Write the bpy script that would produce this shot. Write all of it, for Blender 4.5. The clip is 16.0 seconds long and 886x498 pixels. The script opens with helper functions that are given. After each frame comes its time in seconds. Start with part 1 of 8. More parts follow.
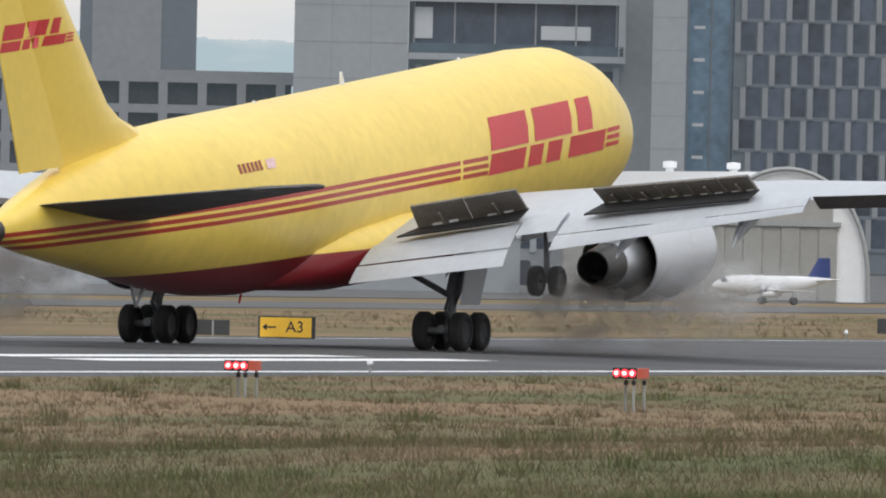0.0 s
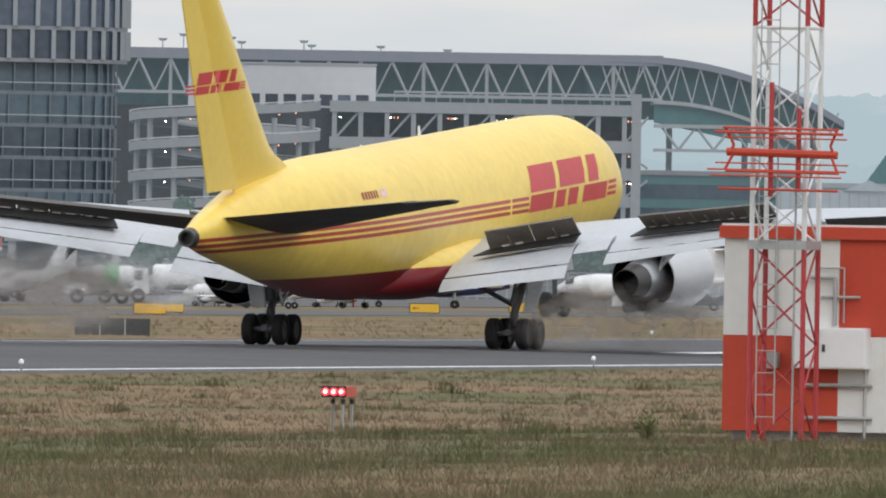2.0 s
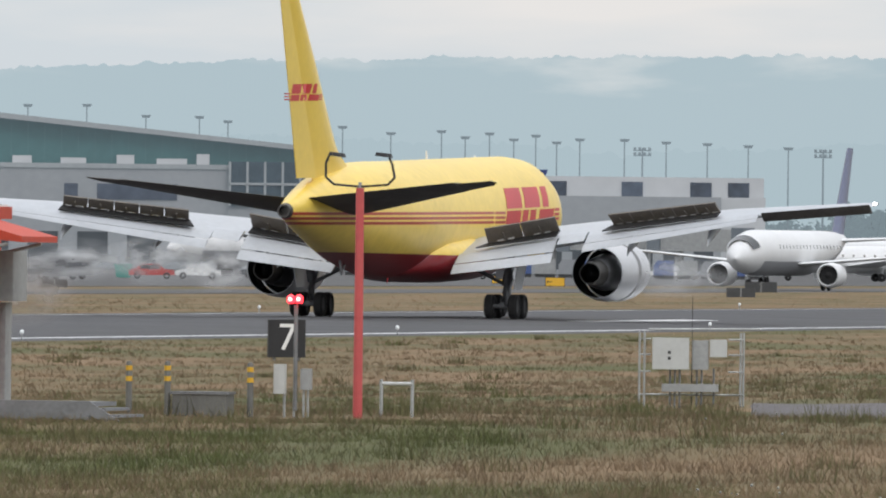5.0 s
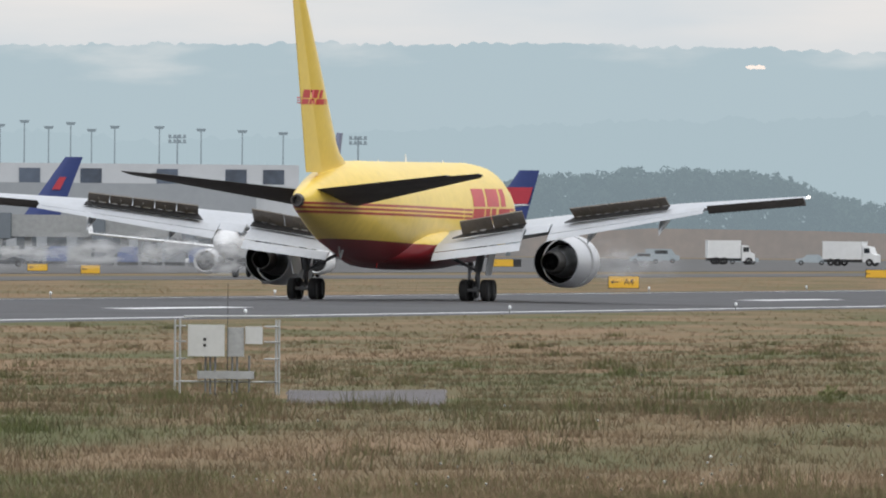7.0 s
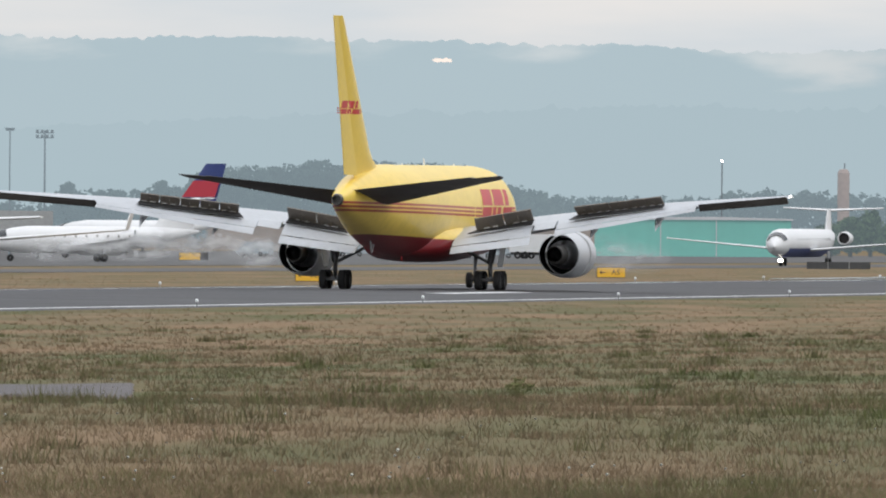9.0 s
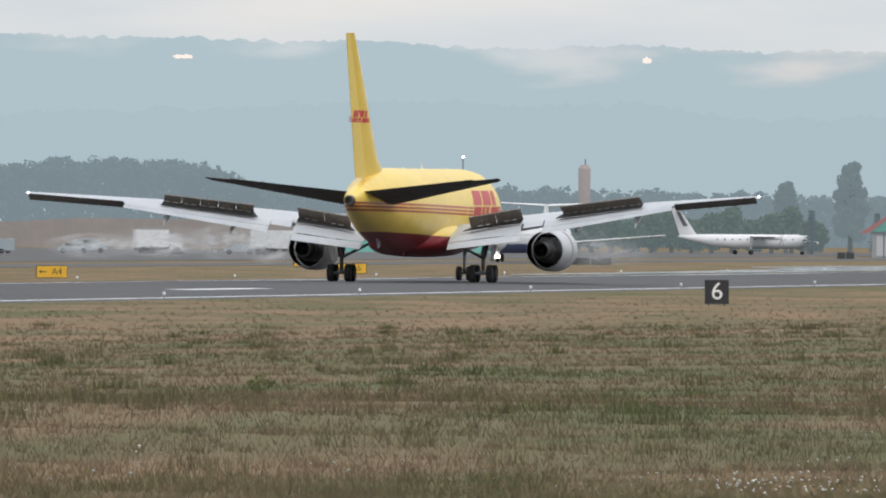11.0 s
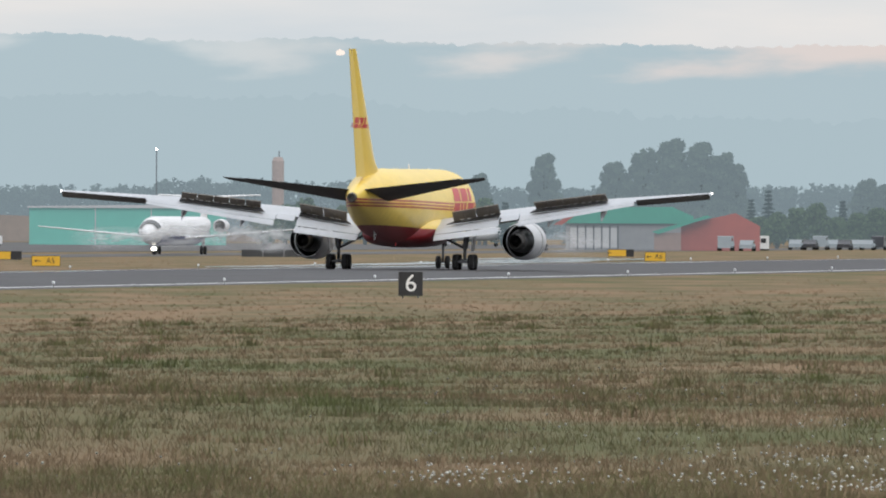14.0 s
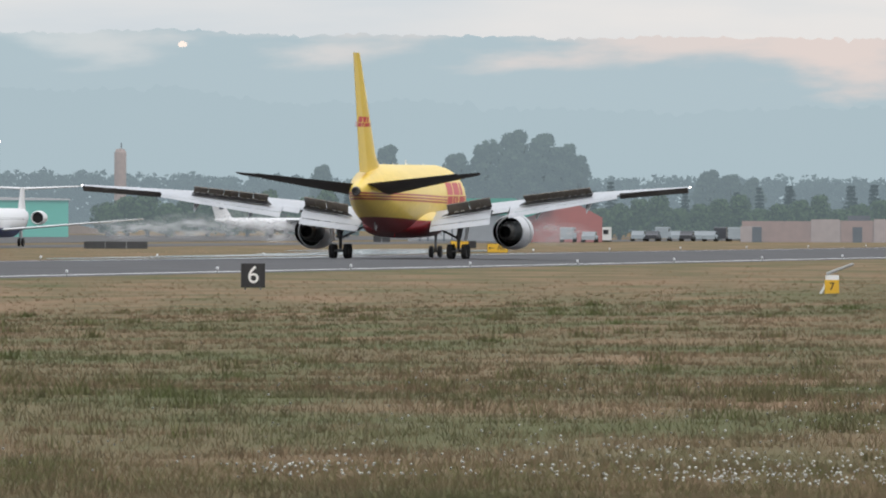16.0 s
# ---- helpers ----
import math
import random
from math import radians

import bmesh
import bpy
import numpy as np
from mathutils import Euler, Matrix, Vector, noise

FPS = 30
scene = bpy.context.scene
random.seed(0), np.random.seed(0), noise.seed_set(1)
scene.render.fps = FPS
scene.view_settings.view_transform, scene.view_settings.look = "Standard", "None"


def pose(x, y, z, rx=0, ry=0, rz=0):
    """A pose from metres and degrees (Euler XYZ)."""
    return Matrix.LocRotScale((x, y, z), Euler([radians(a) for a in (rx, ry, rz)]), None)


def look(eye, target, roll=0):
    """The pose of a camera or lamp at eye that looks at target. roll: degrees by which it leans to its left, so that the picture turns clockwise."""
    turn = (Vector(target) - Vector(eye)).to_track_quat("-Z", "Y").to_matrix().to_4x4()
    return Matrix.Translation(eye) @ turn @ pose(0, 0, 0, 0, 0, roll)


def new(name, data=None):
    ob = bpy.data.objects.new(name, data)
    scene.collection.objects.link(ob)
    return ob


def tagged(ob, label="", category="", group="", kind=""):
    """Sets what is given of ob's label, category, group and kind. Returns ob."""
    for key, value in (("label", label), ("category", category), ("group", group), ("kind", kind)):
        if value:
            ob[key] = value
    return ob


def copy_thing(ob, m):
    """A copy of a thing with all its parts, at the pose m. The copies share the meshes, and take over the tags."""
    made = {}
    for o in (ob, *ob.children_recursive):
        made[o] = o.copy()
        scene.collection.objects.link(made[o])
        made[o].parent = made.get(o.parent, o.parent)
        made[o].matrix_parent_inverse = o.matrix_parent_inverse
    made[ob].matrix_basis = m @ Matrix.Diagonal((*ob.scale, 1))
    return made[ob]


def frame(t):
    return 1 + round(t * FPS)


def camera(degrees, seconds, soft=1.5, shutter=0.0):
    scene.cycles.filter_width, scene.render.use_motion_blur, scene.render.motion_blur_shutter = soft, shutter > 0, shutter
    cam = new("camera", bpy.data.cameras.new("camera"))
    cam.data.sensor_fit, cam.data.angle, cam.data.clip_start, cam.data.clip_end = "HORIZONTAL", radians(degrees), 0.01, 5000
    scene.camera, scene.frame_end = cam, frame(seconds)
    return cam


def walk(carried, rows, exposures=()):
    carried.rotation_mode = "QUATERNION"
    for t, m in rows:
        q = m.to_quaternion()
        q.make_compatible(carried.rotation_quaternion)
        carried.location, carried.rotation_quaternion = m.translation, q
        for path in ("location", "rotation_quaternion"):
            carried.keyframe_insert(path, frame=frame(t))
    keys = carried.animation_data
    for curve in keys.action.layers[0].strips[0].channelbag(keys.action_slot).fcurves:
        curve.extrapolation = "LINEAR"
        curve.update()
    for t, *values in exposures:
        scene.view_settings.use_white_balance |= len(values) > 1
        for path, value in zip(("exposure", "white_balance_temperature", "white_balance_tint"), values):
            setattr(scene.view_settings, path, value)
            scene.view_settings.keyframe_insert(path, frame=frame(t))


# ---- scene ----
cam = camera(3.0973, 16.0, soft=2.0)
EYE = Vector((0, 0, 3.69))
# seconds, degrees left of the runway's direction, degrees above the horizon, lean
PATH = [(0, 20.0766, -0.0631, 1.301), (0.3, 19.401, -0.0402, 1.242), (0.5, 18.99, -0.0156, 1.206), (1, 17.9508, -0.0104, 1.115),
        (1.5, 16.9827, 0.0038, 1.031), (2, 16.2991, 0.0098, 0.971), (2.5, 15.7143, 0.0076, 0.92), (3, 15.1077, -0.0244, 0.867),
        (3.5, 14.3214, -0.009, 0.799), (4, 13.6931, -0.0243, 0.744), (4.5, 13.2841, -0.0211, 0.708), (5, 12.6934, -0.022, 0.657),
        (5.2, 12.478, -0.0294, 0.638), (5.9, 11.8895, -0.0355, 0.602), (6.6, 11.3607, -0.047, 0.535), (7.3, 10.8856, -0.0531, 0.499),
        (7.5, 10.7829, -0.0562, 0.49), (8, 10.4668, -0.0654, 0.463), (8.2, 10.3897, -0.0608, 0.456), (8.9, 10.026, -0.0646, 0.434),
        (9.6, 9.7081, -0.0717, 0.392), (10.3, 9.4058, -0.0755, 0.37), (10.5, 9.2853, -0.0569, 0.36), (11, 9.068, -0.0734, 0.341),
        (11.5, 8.7775, -0.0441, 0.315), (12, 8.5938, -0.0786, 0.299), (12.5, 8.4496, -0.0779, 0.287), (13, 8.3409, -0.0833, 0.277),
        (13.5, 8.2559, -0.1026, 0.27), (14, 7.9971, -0.0955, 0.247), (14.5, 7.7403, -0.0965, 0.225), (15, 7.5625, -0.1076, 0.209),
        (15.5, 7.4755, -0.1133, 0.202), (16, 7.4459, -0.123, 0.199)]


def aim(a, e, lean):
    a, e = radians(a), radians(e)
    return look(EYE, EYE + 1000 * Vector((-math.sin(a), math.cos(a), math.tan(e))), lean)


walk(cam, [(t, aim(a, e, r)) for t, a, e, r in PATH])

# ---- light ----
world = bpy.data.worlds.new("overcast_evening")
scene.world = world
world.use_nodes = True
wn, wl = world.node_tree.nodes, world.node_tree.links
wn.clear()
SUN_EL, SUN_AZ = 38, 150
sky = wn.new("ShaderNodeTexSky")
sky.sky_type, sky.sun_disc = "NISHITA", False
sky.sun_elevation, sky.sun_rotation = radians(SUN_EL), radians(SUN_AZ)
tc = wn.new("ShaderNodeTexCoord")
sep = wn.new("ShaderNodeSeparateXYZ")
wl.new(tc.outputs["Generated"], sep.inputs[0])
ramp = wn.new("ShaderNodeValToRGB")
ramp.color_ramp.elements[0].position, ramp.color_ramp.elements[0].color = 0.0, (0.655, 0.69, 0.725, 1)
ramp.color_ramp.elements[1].position, ramp.color_ramp.elements[1].color = 0.9, (1.42, 1.48, 1.56, 1)
wl.new(sep.outputs["Z"], ramp.inputs[0])
stretch = wn.new("ShaderNodeMapping")
stretch.inputs["Scale"].default_value = (26, 26, 150)
wl.new(tc.outputs["Generated"], stretch.inputs[0])
cl = wn.new("ShaderNodeTexNoise")
cl.inputs["Scale"].default_value, cl.inputs["Detail"].default_value, cl.inputs["Roughness"].default_value = 1.0, 5, 0.5
wl.new(stretch.outputs[0], cl.inputs["Vector"])
clr = wn.new("ShaderNodeValToRGB")
clr.color_ramp.elements[0].position, clr.color_ramp.elements[0].color = 0.38, (0.91, 0.94, 0.965, 1)
clr.color_ramp.elements[1].position, clr.color_ramp.elements[1].color = 0.64, (1.16, 1.075, 1.02, 1)
wl.new(cl.outputs[0], clr.inputs[0])
mul = wn.new("ShaderNodeMix")
mul.data_type, mul.blend_type = "RGBA", "MULTIPLY"
mul.inputs[0].default_value = 1.0
wl.new(ramp.outputs[0], mul.inputs[6]), wl.new(clr.outputs[0], mul.inputs[7])
bg_sky, bg_cloud, add_w, out_w = wn.new("ShaderNodeBackground"), wn.new("ShaderNodeBackground"), wn.new("ShaderNodeAddShader"), wn.new("ShaderNodeOutputWorld")
bg_sky.inputs[1].default_value, bg_cloud.inputs[1].default_value = 0.012, 0.96
wl.new(sky.outputs[0], bg_sky.inputs[0]), wl.new(mul.outputs[2], bg_cloud.inputs[0])
wl.new(bg_sky.outputs[0], add_w.inputs[0]), wl.new(bg_cloud.outputs[0], add_w.inputs[1]), wl.new(add_w.outputs[0], out_w.inputs[0])

lamp = bpy.data.lights.new("sun", "SUN")
lamp.energy, lamp.angle, lamp.color = 0.65, radians(25), (1.0, 0.95, 0.88)
sun = new("sun", lamp)
sa, se = radians(SUN_AZ), radians(SUN_EL)
sun.matrix_world = look((0, 0, 0), (-math.sin(sa) * math.cos(se), -math.cos(sa) * math.cos(se), -math.sin(se)))
scene.view_settings.exposure = 0.0

# ---- materials ----


def mat(name, col, rough=0.6, metal=0.0, vary=0.12, scale=1.0, fine=8.0, bump=0.0, spec=0.5, emit=0.0, emit_col=None, tint=None, per=None):
    """Painted or natural surface: colour with large stains and fine grain, some relief. per: 'object' or 'island' variation."""
    m = bpy.data.materials.new(name)
    m.use_nodes = True
    n, l = m.node_tree.nodes, m.node_tree.links
    b = n["Principled BSDF"]
    b.inputs["Roughness"].default_value, b.inputs["Metallic"].default_value = rough, metal
    b.inputs["Specular IOR Level"].default_value = spec
    co = n.new("ShaderNodeTexCoord")
    big, small = n.new("ShaderNodeTexNoise"), n.new("ShaderNodeTexNoise")
    for node, s, d in ((big, scale, 4), (small, fine, 6)):
        node.inputs["Scale"].default_value, node.inputs["Detail"].default_value = s, d
        l.new(co.outputs["Object"], node.inputs["Vector"])
    mixn = n.new("ShaderNodeMath")
    mixn.operation = "ADD"
    l.new(big.outputs[0], mixn.inputs[0]), l.new(small.outputs[0], mixn.inputs[1])
    fac = mixn.outputs[0]
    if per:
        src = n.new("ShaderNodeObjectInfo" if per == "object" else "ShaderNodeNewGeometry")
        plus = n.new("ShaderNodeMath")
        plus.operation = "ADD"
        l.new(fac, plus.inputs[0]), l.new(src.outputs["Random" if per == "object" else "Random Per Island"], plus.inputs[1])
        half = n.new("ShaderNodeMath")
        half.operation, half.inputs[1].default_value = "MULTIPLY", 0.667
        l.new(plus.outputs[0], half.inputs[0])
        fac = half.outputs[0]
    r = n.new("ShaderNodeValToRGB")
    lo = [c * (1 - vary) for c in col]
    hi = [min(1, c * (1 + vary)) for c in (tint or col)]
    r.color_ramp.elements[0].position, r.color_ramp.elements[0].color = 0.3, (*lo, 1)
    r.color_ramp.elements[1].position, r.color_ramp.elements[1].color = 0.7, (*hi, 1)
    sc = n.new("ShaderNodeMath")
    sc.operation, sc.inputs[1].default_value = "MULTIPLY", 0.5
    l.new(fac, sc.inputs[0]), l.new(sc.outputs[0], r.inputs[0]), l.new(r.outputs[0], b.inputs["Base Color"])
    if bump:
        bp = n.new("ShaderNodeBump")
        bp.inputs["Strength"].default_value, bp.inputs["Distance"].default_value = bump, 0.02
        l.new(small.outputs[0], bp.inputs["Height"]), l.new(bp.outputs[0], b.inputs["Normal"])
    if emit:
        b.inputs["Emission Color"].default_value, b.inputs["Emission Strength"].default_value = (*(emit_col or col), 1), emit
    return m


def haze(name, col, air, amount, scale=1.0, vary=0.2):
    """A surface kilometres off: its own colour, mixed with a glow in the air's colour for haze."""
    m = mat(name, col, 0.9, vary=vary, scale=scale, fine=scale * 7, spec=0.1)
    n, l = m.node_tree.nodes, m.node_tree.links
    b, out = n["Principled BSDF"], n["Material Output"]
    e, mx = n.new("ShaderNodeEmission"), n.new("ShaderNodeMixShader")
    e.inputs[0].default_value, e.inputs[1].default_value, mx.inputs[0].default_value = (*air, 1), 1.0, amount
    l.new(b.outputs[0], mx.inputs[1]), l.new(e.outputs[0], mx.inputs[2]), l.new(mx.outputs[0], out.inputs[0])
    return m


# glow colour that haze() mixes into far surfaces
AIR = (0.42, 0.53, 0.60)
M_ALU = mat("bare_aluminium", (0.62, 0.63, 0.65), 0.35, 0.85, 0.12, 0.6, 5)
M_WING = mat("pale_grey_wing_paint", (0.43, 0.455, 0.49), 0.35, 0.0, 0.1, 0.5, 4)
M_NACELLE = mat("grey_nacelle_paint", (0.55, 0.56, 0.58), 0.35, 0.2, 0.07, 0.7, 5)
M_SPOILER = mat("spoiler_primer", (0.19, 0.172, 0.155), 0.7, 0.0, 0.25, 1.2, 9)
# grey skin darkened in the colour for shade on the undersides
M_SHADESKIN = mat("shade_dark_skin", (0.115, 0.108, 0.104), 0.75, 0.0, 0.2, 0.8, 6, spec=0.15)
M_BURNT = mat("burnt_exhaust_metal", (0.10, 0.095, 0.09), 0.45, 0.8, 0.3, 2, 12)
# near-black: the shade inside ducts and hollows is put into the colour
M_HOLESHADE = mat("hole_shade_black", (0.012, 0.012, 0.013), 0.8, 0, 0.2, 2, 9)
M_TYRE = mat("black_tyre_rubber", (0.02, 0.02, 0.021), 0.85, 0, 0.3, 3, 20, 0.2)
M_STEEL = mat("painted_steel_strut", (0.35, 0.36, 0.37), 0.45, 0.4, 0.2, 3, 14)
M_GEAR = mat("dark_gear_steel", (0.15, 0.155, 0.165), 0.5, 0.3, 0.25, 3, 14)
M_DARKRIM = mat("dark_wheel_rim", (0.05, 0.05, 0.052), 0.6, 0.3, 0.3, 3, 14)
M_RED = mat("red_livery_paint", (0.55, 0.025, 0.03), 0.4, 0, 0.1, 0.8, 6)
M_BROWNRED = mat("dark_red_lettering", (0.30, 0.05, 0.03), 0.5, 0, 0.1, 2, 8)
M_WHITE = mat("white_paint", (0.78, 0.79, 0.8), 0.45, 0, 0.06, 0.8, 6)
M_YELLOW = mat("yellow_livery_paint", (0.80, 0.575, 0.10), 0.34, 0, 0.06, 0.25, 3)


def fuselage_paint():
    """Yellow with three red stripes along the side and a dark red belly behind the wing."""
    m = mat("yellow_fuselage_paint", (0.80, 0.575, 0.10), 0.34, 0, 0.09, 0.18, 2.2, tint=(0.83, 0.60, 0.115))
    n, l = m.node_tree.nodes, m.node_tree.links
    b = n["Principled BSDF"]
    base = b.inputs["Base Color"].links[0].from_socket
    co, sp = n.new("ShaderNodeTexCoord"), n.new("ShaderNodeSeparateXYZ")
    l.new(co.outputs["Object"], sp.inputs[0])

    def op(kind, a, c=None, clamp=False):
        k = n.new("ShaderNodeMath")
        k.operation, k.use_clamp = kind, clamp
        for i, v in enumerate((a, c)):
            if v is None:
                continue
            if isinstance(v, (int, float)):
                k.inputs[i].default_value = v
            else:
                l.new(v, k.inputs[i])
        return k.outputs[0]

    y, z = sp.outputs["Y"], sp.outputs["Z"]
    s = None
    # the stripes run slightly downhill towards the nose
    zs_ = op("ADD", z, op("MULTIPLY", y, 0.011))
    for zc in (4.43, 4.65, 4.87):
        band = op("LESS_THAN", op("ABSOLUTE", op("SUBTRACT", zs_, zc)), 0.065)
        s = band if s is None else op("MAXIMUM", s, band)
    s = op("MULTIPLY", s, op("LESS_THAN", y, 8.6))
    gap = op("LESS_THAN", op("ABSOLUTE", op("SUBTRACT", y, 6.45)), 0.1)
    s = op("MULTIPLY", s, op("SUBTRACT", 1.0, gap))
    # belly: highest towards the tail
    edge = op("SUBTRACT", 2.9, op("MULTIPLY", y, 0.024))
    belly = op("LESS_THAN", z, edge)
    belly = op("MULTIPLY", belly, op("GREATER_THAN", y, -21.0))
    dark = n.new("ShaderNodeMix")
    dark.data_type = "RGBA"
    dark.inputs[7].default_value = (0.42, 0.035, 0.02, 1)
    l.new(s, dark.inputs[0]), l.new(base, dark.inputs[6])
    two = n.new("ShaderNodeMix")
    two.data_type = "RGBA"
    two.inputs[7].default_value = (0.22, 0.015, 0.02, 1)
    l.new(belly, two.inputs[0]), l.new(dark.outputs[2], two.inputs[6])
    l.new(two.outputs[2], b.inputs["Base Color"])
    return m


M_FUSE = fuselage_paint()

# ---- building blocks ----


def mesh_of(name, verts, faces, material=None, smooth=True):
    me = bpy.data.meshes.new(name)
    me.from_pydata([tuple(v) for v in verts], [], faces)
    bm = bmesh.new()
    bm.from_mesh(me)
    bmesh.ops.recalc_face_normals(bm, faces=bm.faces)
    bm.to_mesh(me)
    bm.free()
    if smooth:
        me.polygons.foreach_set("use_smooth", [True] * len(me.polygons))
        me.set_sharp_from_angle(angle=radians(35))
    if material:
        me.materials.append(material)
    return me


class Geo:
    """Collects verts and faces of ONE mesh."""

    def __init__(self):
        self.v, self.f = [], []

    def add(self, verts, faces):
        o = len(self.v)
        self.v += [Vector(p) for p in verts]
        self.f += [tuple(i + o for i in f) for f in faces]
        return self

    def box(self, x0, x1, y0, y1, z0, z1):
        v = [(x, y, z) for z in (z0, z1) for y in (y0, y1) for x in (x0, x1)]
        return self.add(v, [(0, 2, 3, 1), (4, 5, 7, 6), (0, 1, 5, 4), (2, 6, 7, 3), (0, 4, 6, 2), (1, 3, 7, 5)])

    def loft(self, rings, caps=True, closed=True):
        n = len(rings[0])
        v = [p for r in rings for p in r]
        f = []
        for i in range(len(rings) - 1):
            for j in range(n if closed else n - 1):
                k = (j + 1) % n
                f.append((i * n + j, i * n + k, (i + 1) * n + k, (i + 1) * n + j))
        if caps:
            f += [tuple(range(n))[::-1], tuple(range((len(rings) - 1) * n, len(rings) * n))]
        return self.add(v, f)

    def tube(self, a, b, r0, r1=None, n=8):
        a, b = Vector(a), Vector(b)
        r1 = r0 if r1 is None else r1
        q = (b - a).to_track_quat("Z", "Y")
        ring = lambda c, r: [c + q @ Vector((r * math.cos(2 * math.pi * i / n), r * math.sin(2 * math.pi * i / n), 0)) for i in range(n)]
        return self.loft([ring(a, r0), ring(b, r1)])

    def turn(self, axis_point, axis, profile, n=24, caps=False):
        """Revolve (along, radius) about an axis: 'x', 'y' or 'z'."""
        c = Vector(axis_point)
        rings = []
        for s, r in profile:
            ring = []
            for i in range(n):
                a = 2 * math.pi * i / n
                u, w = r * math.cos(a), r * math.sin(a)
                ring.append(c + Vector({"x": (s, u, w), "y": (u, s, w), "z": (u, w, s)}[axis]))
            rings.append(ring)
        return self.loft(rings, caps)

    def prism(self, outline, lo, hi, axis="y"):
        """Extrude a 2D outline: axis y: (x, z); axis x: (y, z); axis z: (x, y)."""
        put = {"y": lambda p, s: (p[0], s, p[1]), "x": lambda p, s: (s, p[0], p[1]), "z": lambda p, s: (p[0], p[1], s)}[axis]
        return self.loft([[put(p, lo) for p in outline], [put(p, hi) for p in outline]])

    def mesh(self, name, material, smooth=True):
        return mesh_of(name, self.v, self.f, material, smooth)


def part(name, geo, material, parent=None, label="", smooth=True):
    ob = new(name, geo.mesh(name, material, smooth) if isinstance(geo, Geo) else geo)
    ob.parent = parent
    if label:
        ob["label"] = label
    return ob


def thing(name, m, label, category, group="", kind=""):
    ob = new(name)
    ob.empty_display_size = 0.3
    ob.matrix_world = m
    return tagged(ob, label, category, group, kind)


def at(deg, dist, z=0.0, turn=0.0):
    """Pose on the bearing deg (left of the runway's direction), dist metres from the camera, facing it: x to its right, y away."""
    a = radians(deg)
    return pose(-dist * math.sin(a), dist * math.cos(a), z, 0, 0, deg + turn)


# ---- ground, runway ----
RUN_X = -169.3
HALF = 22.9


def ground_z(x, y):
    side = abs(x - RUN_X)
    if side < HALF + 4:
        return 0.0
    if x < RUN_X:
        return float(np.interp(side, (27, 60, 95), (-0.02, -0.04, -0.1)))
    d = -x
    z = np.interp(d, (30, 56, 70, 100, 120, 140), (0.55, 0.5, 0.35, -0.22, -0.18, 0.0))
    mound = 0.70 * math.exp(-((x + 56) ** 2 / 1500 + (y - 219) ** 2 / 2600))
    lump = 0.07 * noise.noise((x / 9, y / 9, 0)) + 0.05 * noise.noise((x / 3, y / 3, 4))
    fade = min(1, max(0, (side - HALF - 4) / 12))
    return float(z + mound + lump * fade - 0.02 * (1 - fade))


def mown_strips(n, l, co, fac):
    """Drier strips along the runway, greener ones between: adds to fac by the distance from the runway."""
    sp, mr, rp, ad = n.new("ShaderNodeSeparateXYZ"), n.new("ShaderNodeMapRange"), n.new("ShaderNodeValToRGB"), n.new("ShaderNodeMath")
    l.new(co.outputs["Object"], sp.inputs[0]), l.new(sp.outputs["X"], mr.inputs[0])
    mr.inputs[1].default_value, mr.inputs[2].default_value = -300, 0
    stops = ((0.0, 0.56), (0.3, 0.56), (0.36, 0.58), (0.5, 0.5), (0.525, 0.46), (0.56, 0.52), (0.6, 0.56), (0.66, 0.57), (0.71, 0.49), (0.8, 0.455), (0.88, 0.475), (1.0, 0.455))
    e = rp.color_ramp.elements
    e[0].position, e[0].color = stops[0][0], (stops[0][1],) * 3 + (1,)
    e[1].position, e[1].color = stops[-1][0], (stops[-1][1],) * 3 + (1,)
    for p, v in stops[1:-1]:
        k = e.new(p)
        k.color = (v, v, v, 1)
    l.new(mr.outputs[0], rp.inputs[0])
    ad.operation = "ADD"
    sb = n.new("ShaderNodeMath")
    sb.operation, sb.inputs[1].default_value = "SUBTRACT", 0.5
    l.new(rp.outputs[0], sb.inputs[0]), l.new(sb.outputs[0], ad.inputs[0]), l.new(fac, ad.inputs[1])
    return ad.outputs[0]


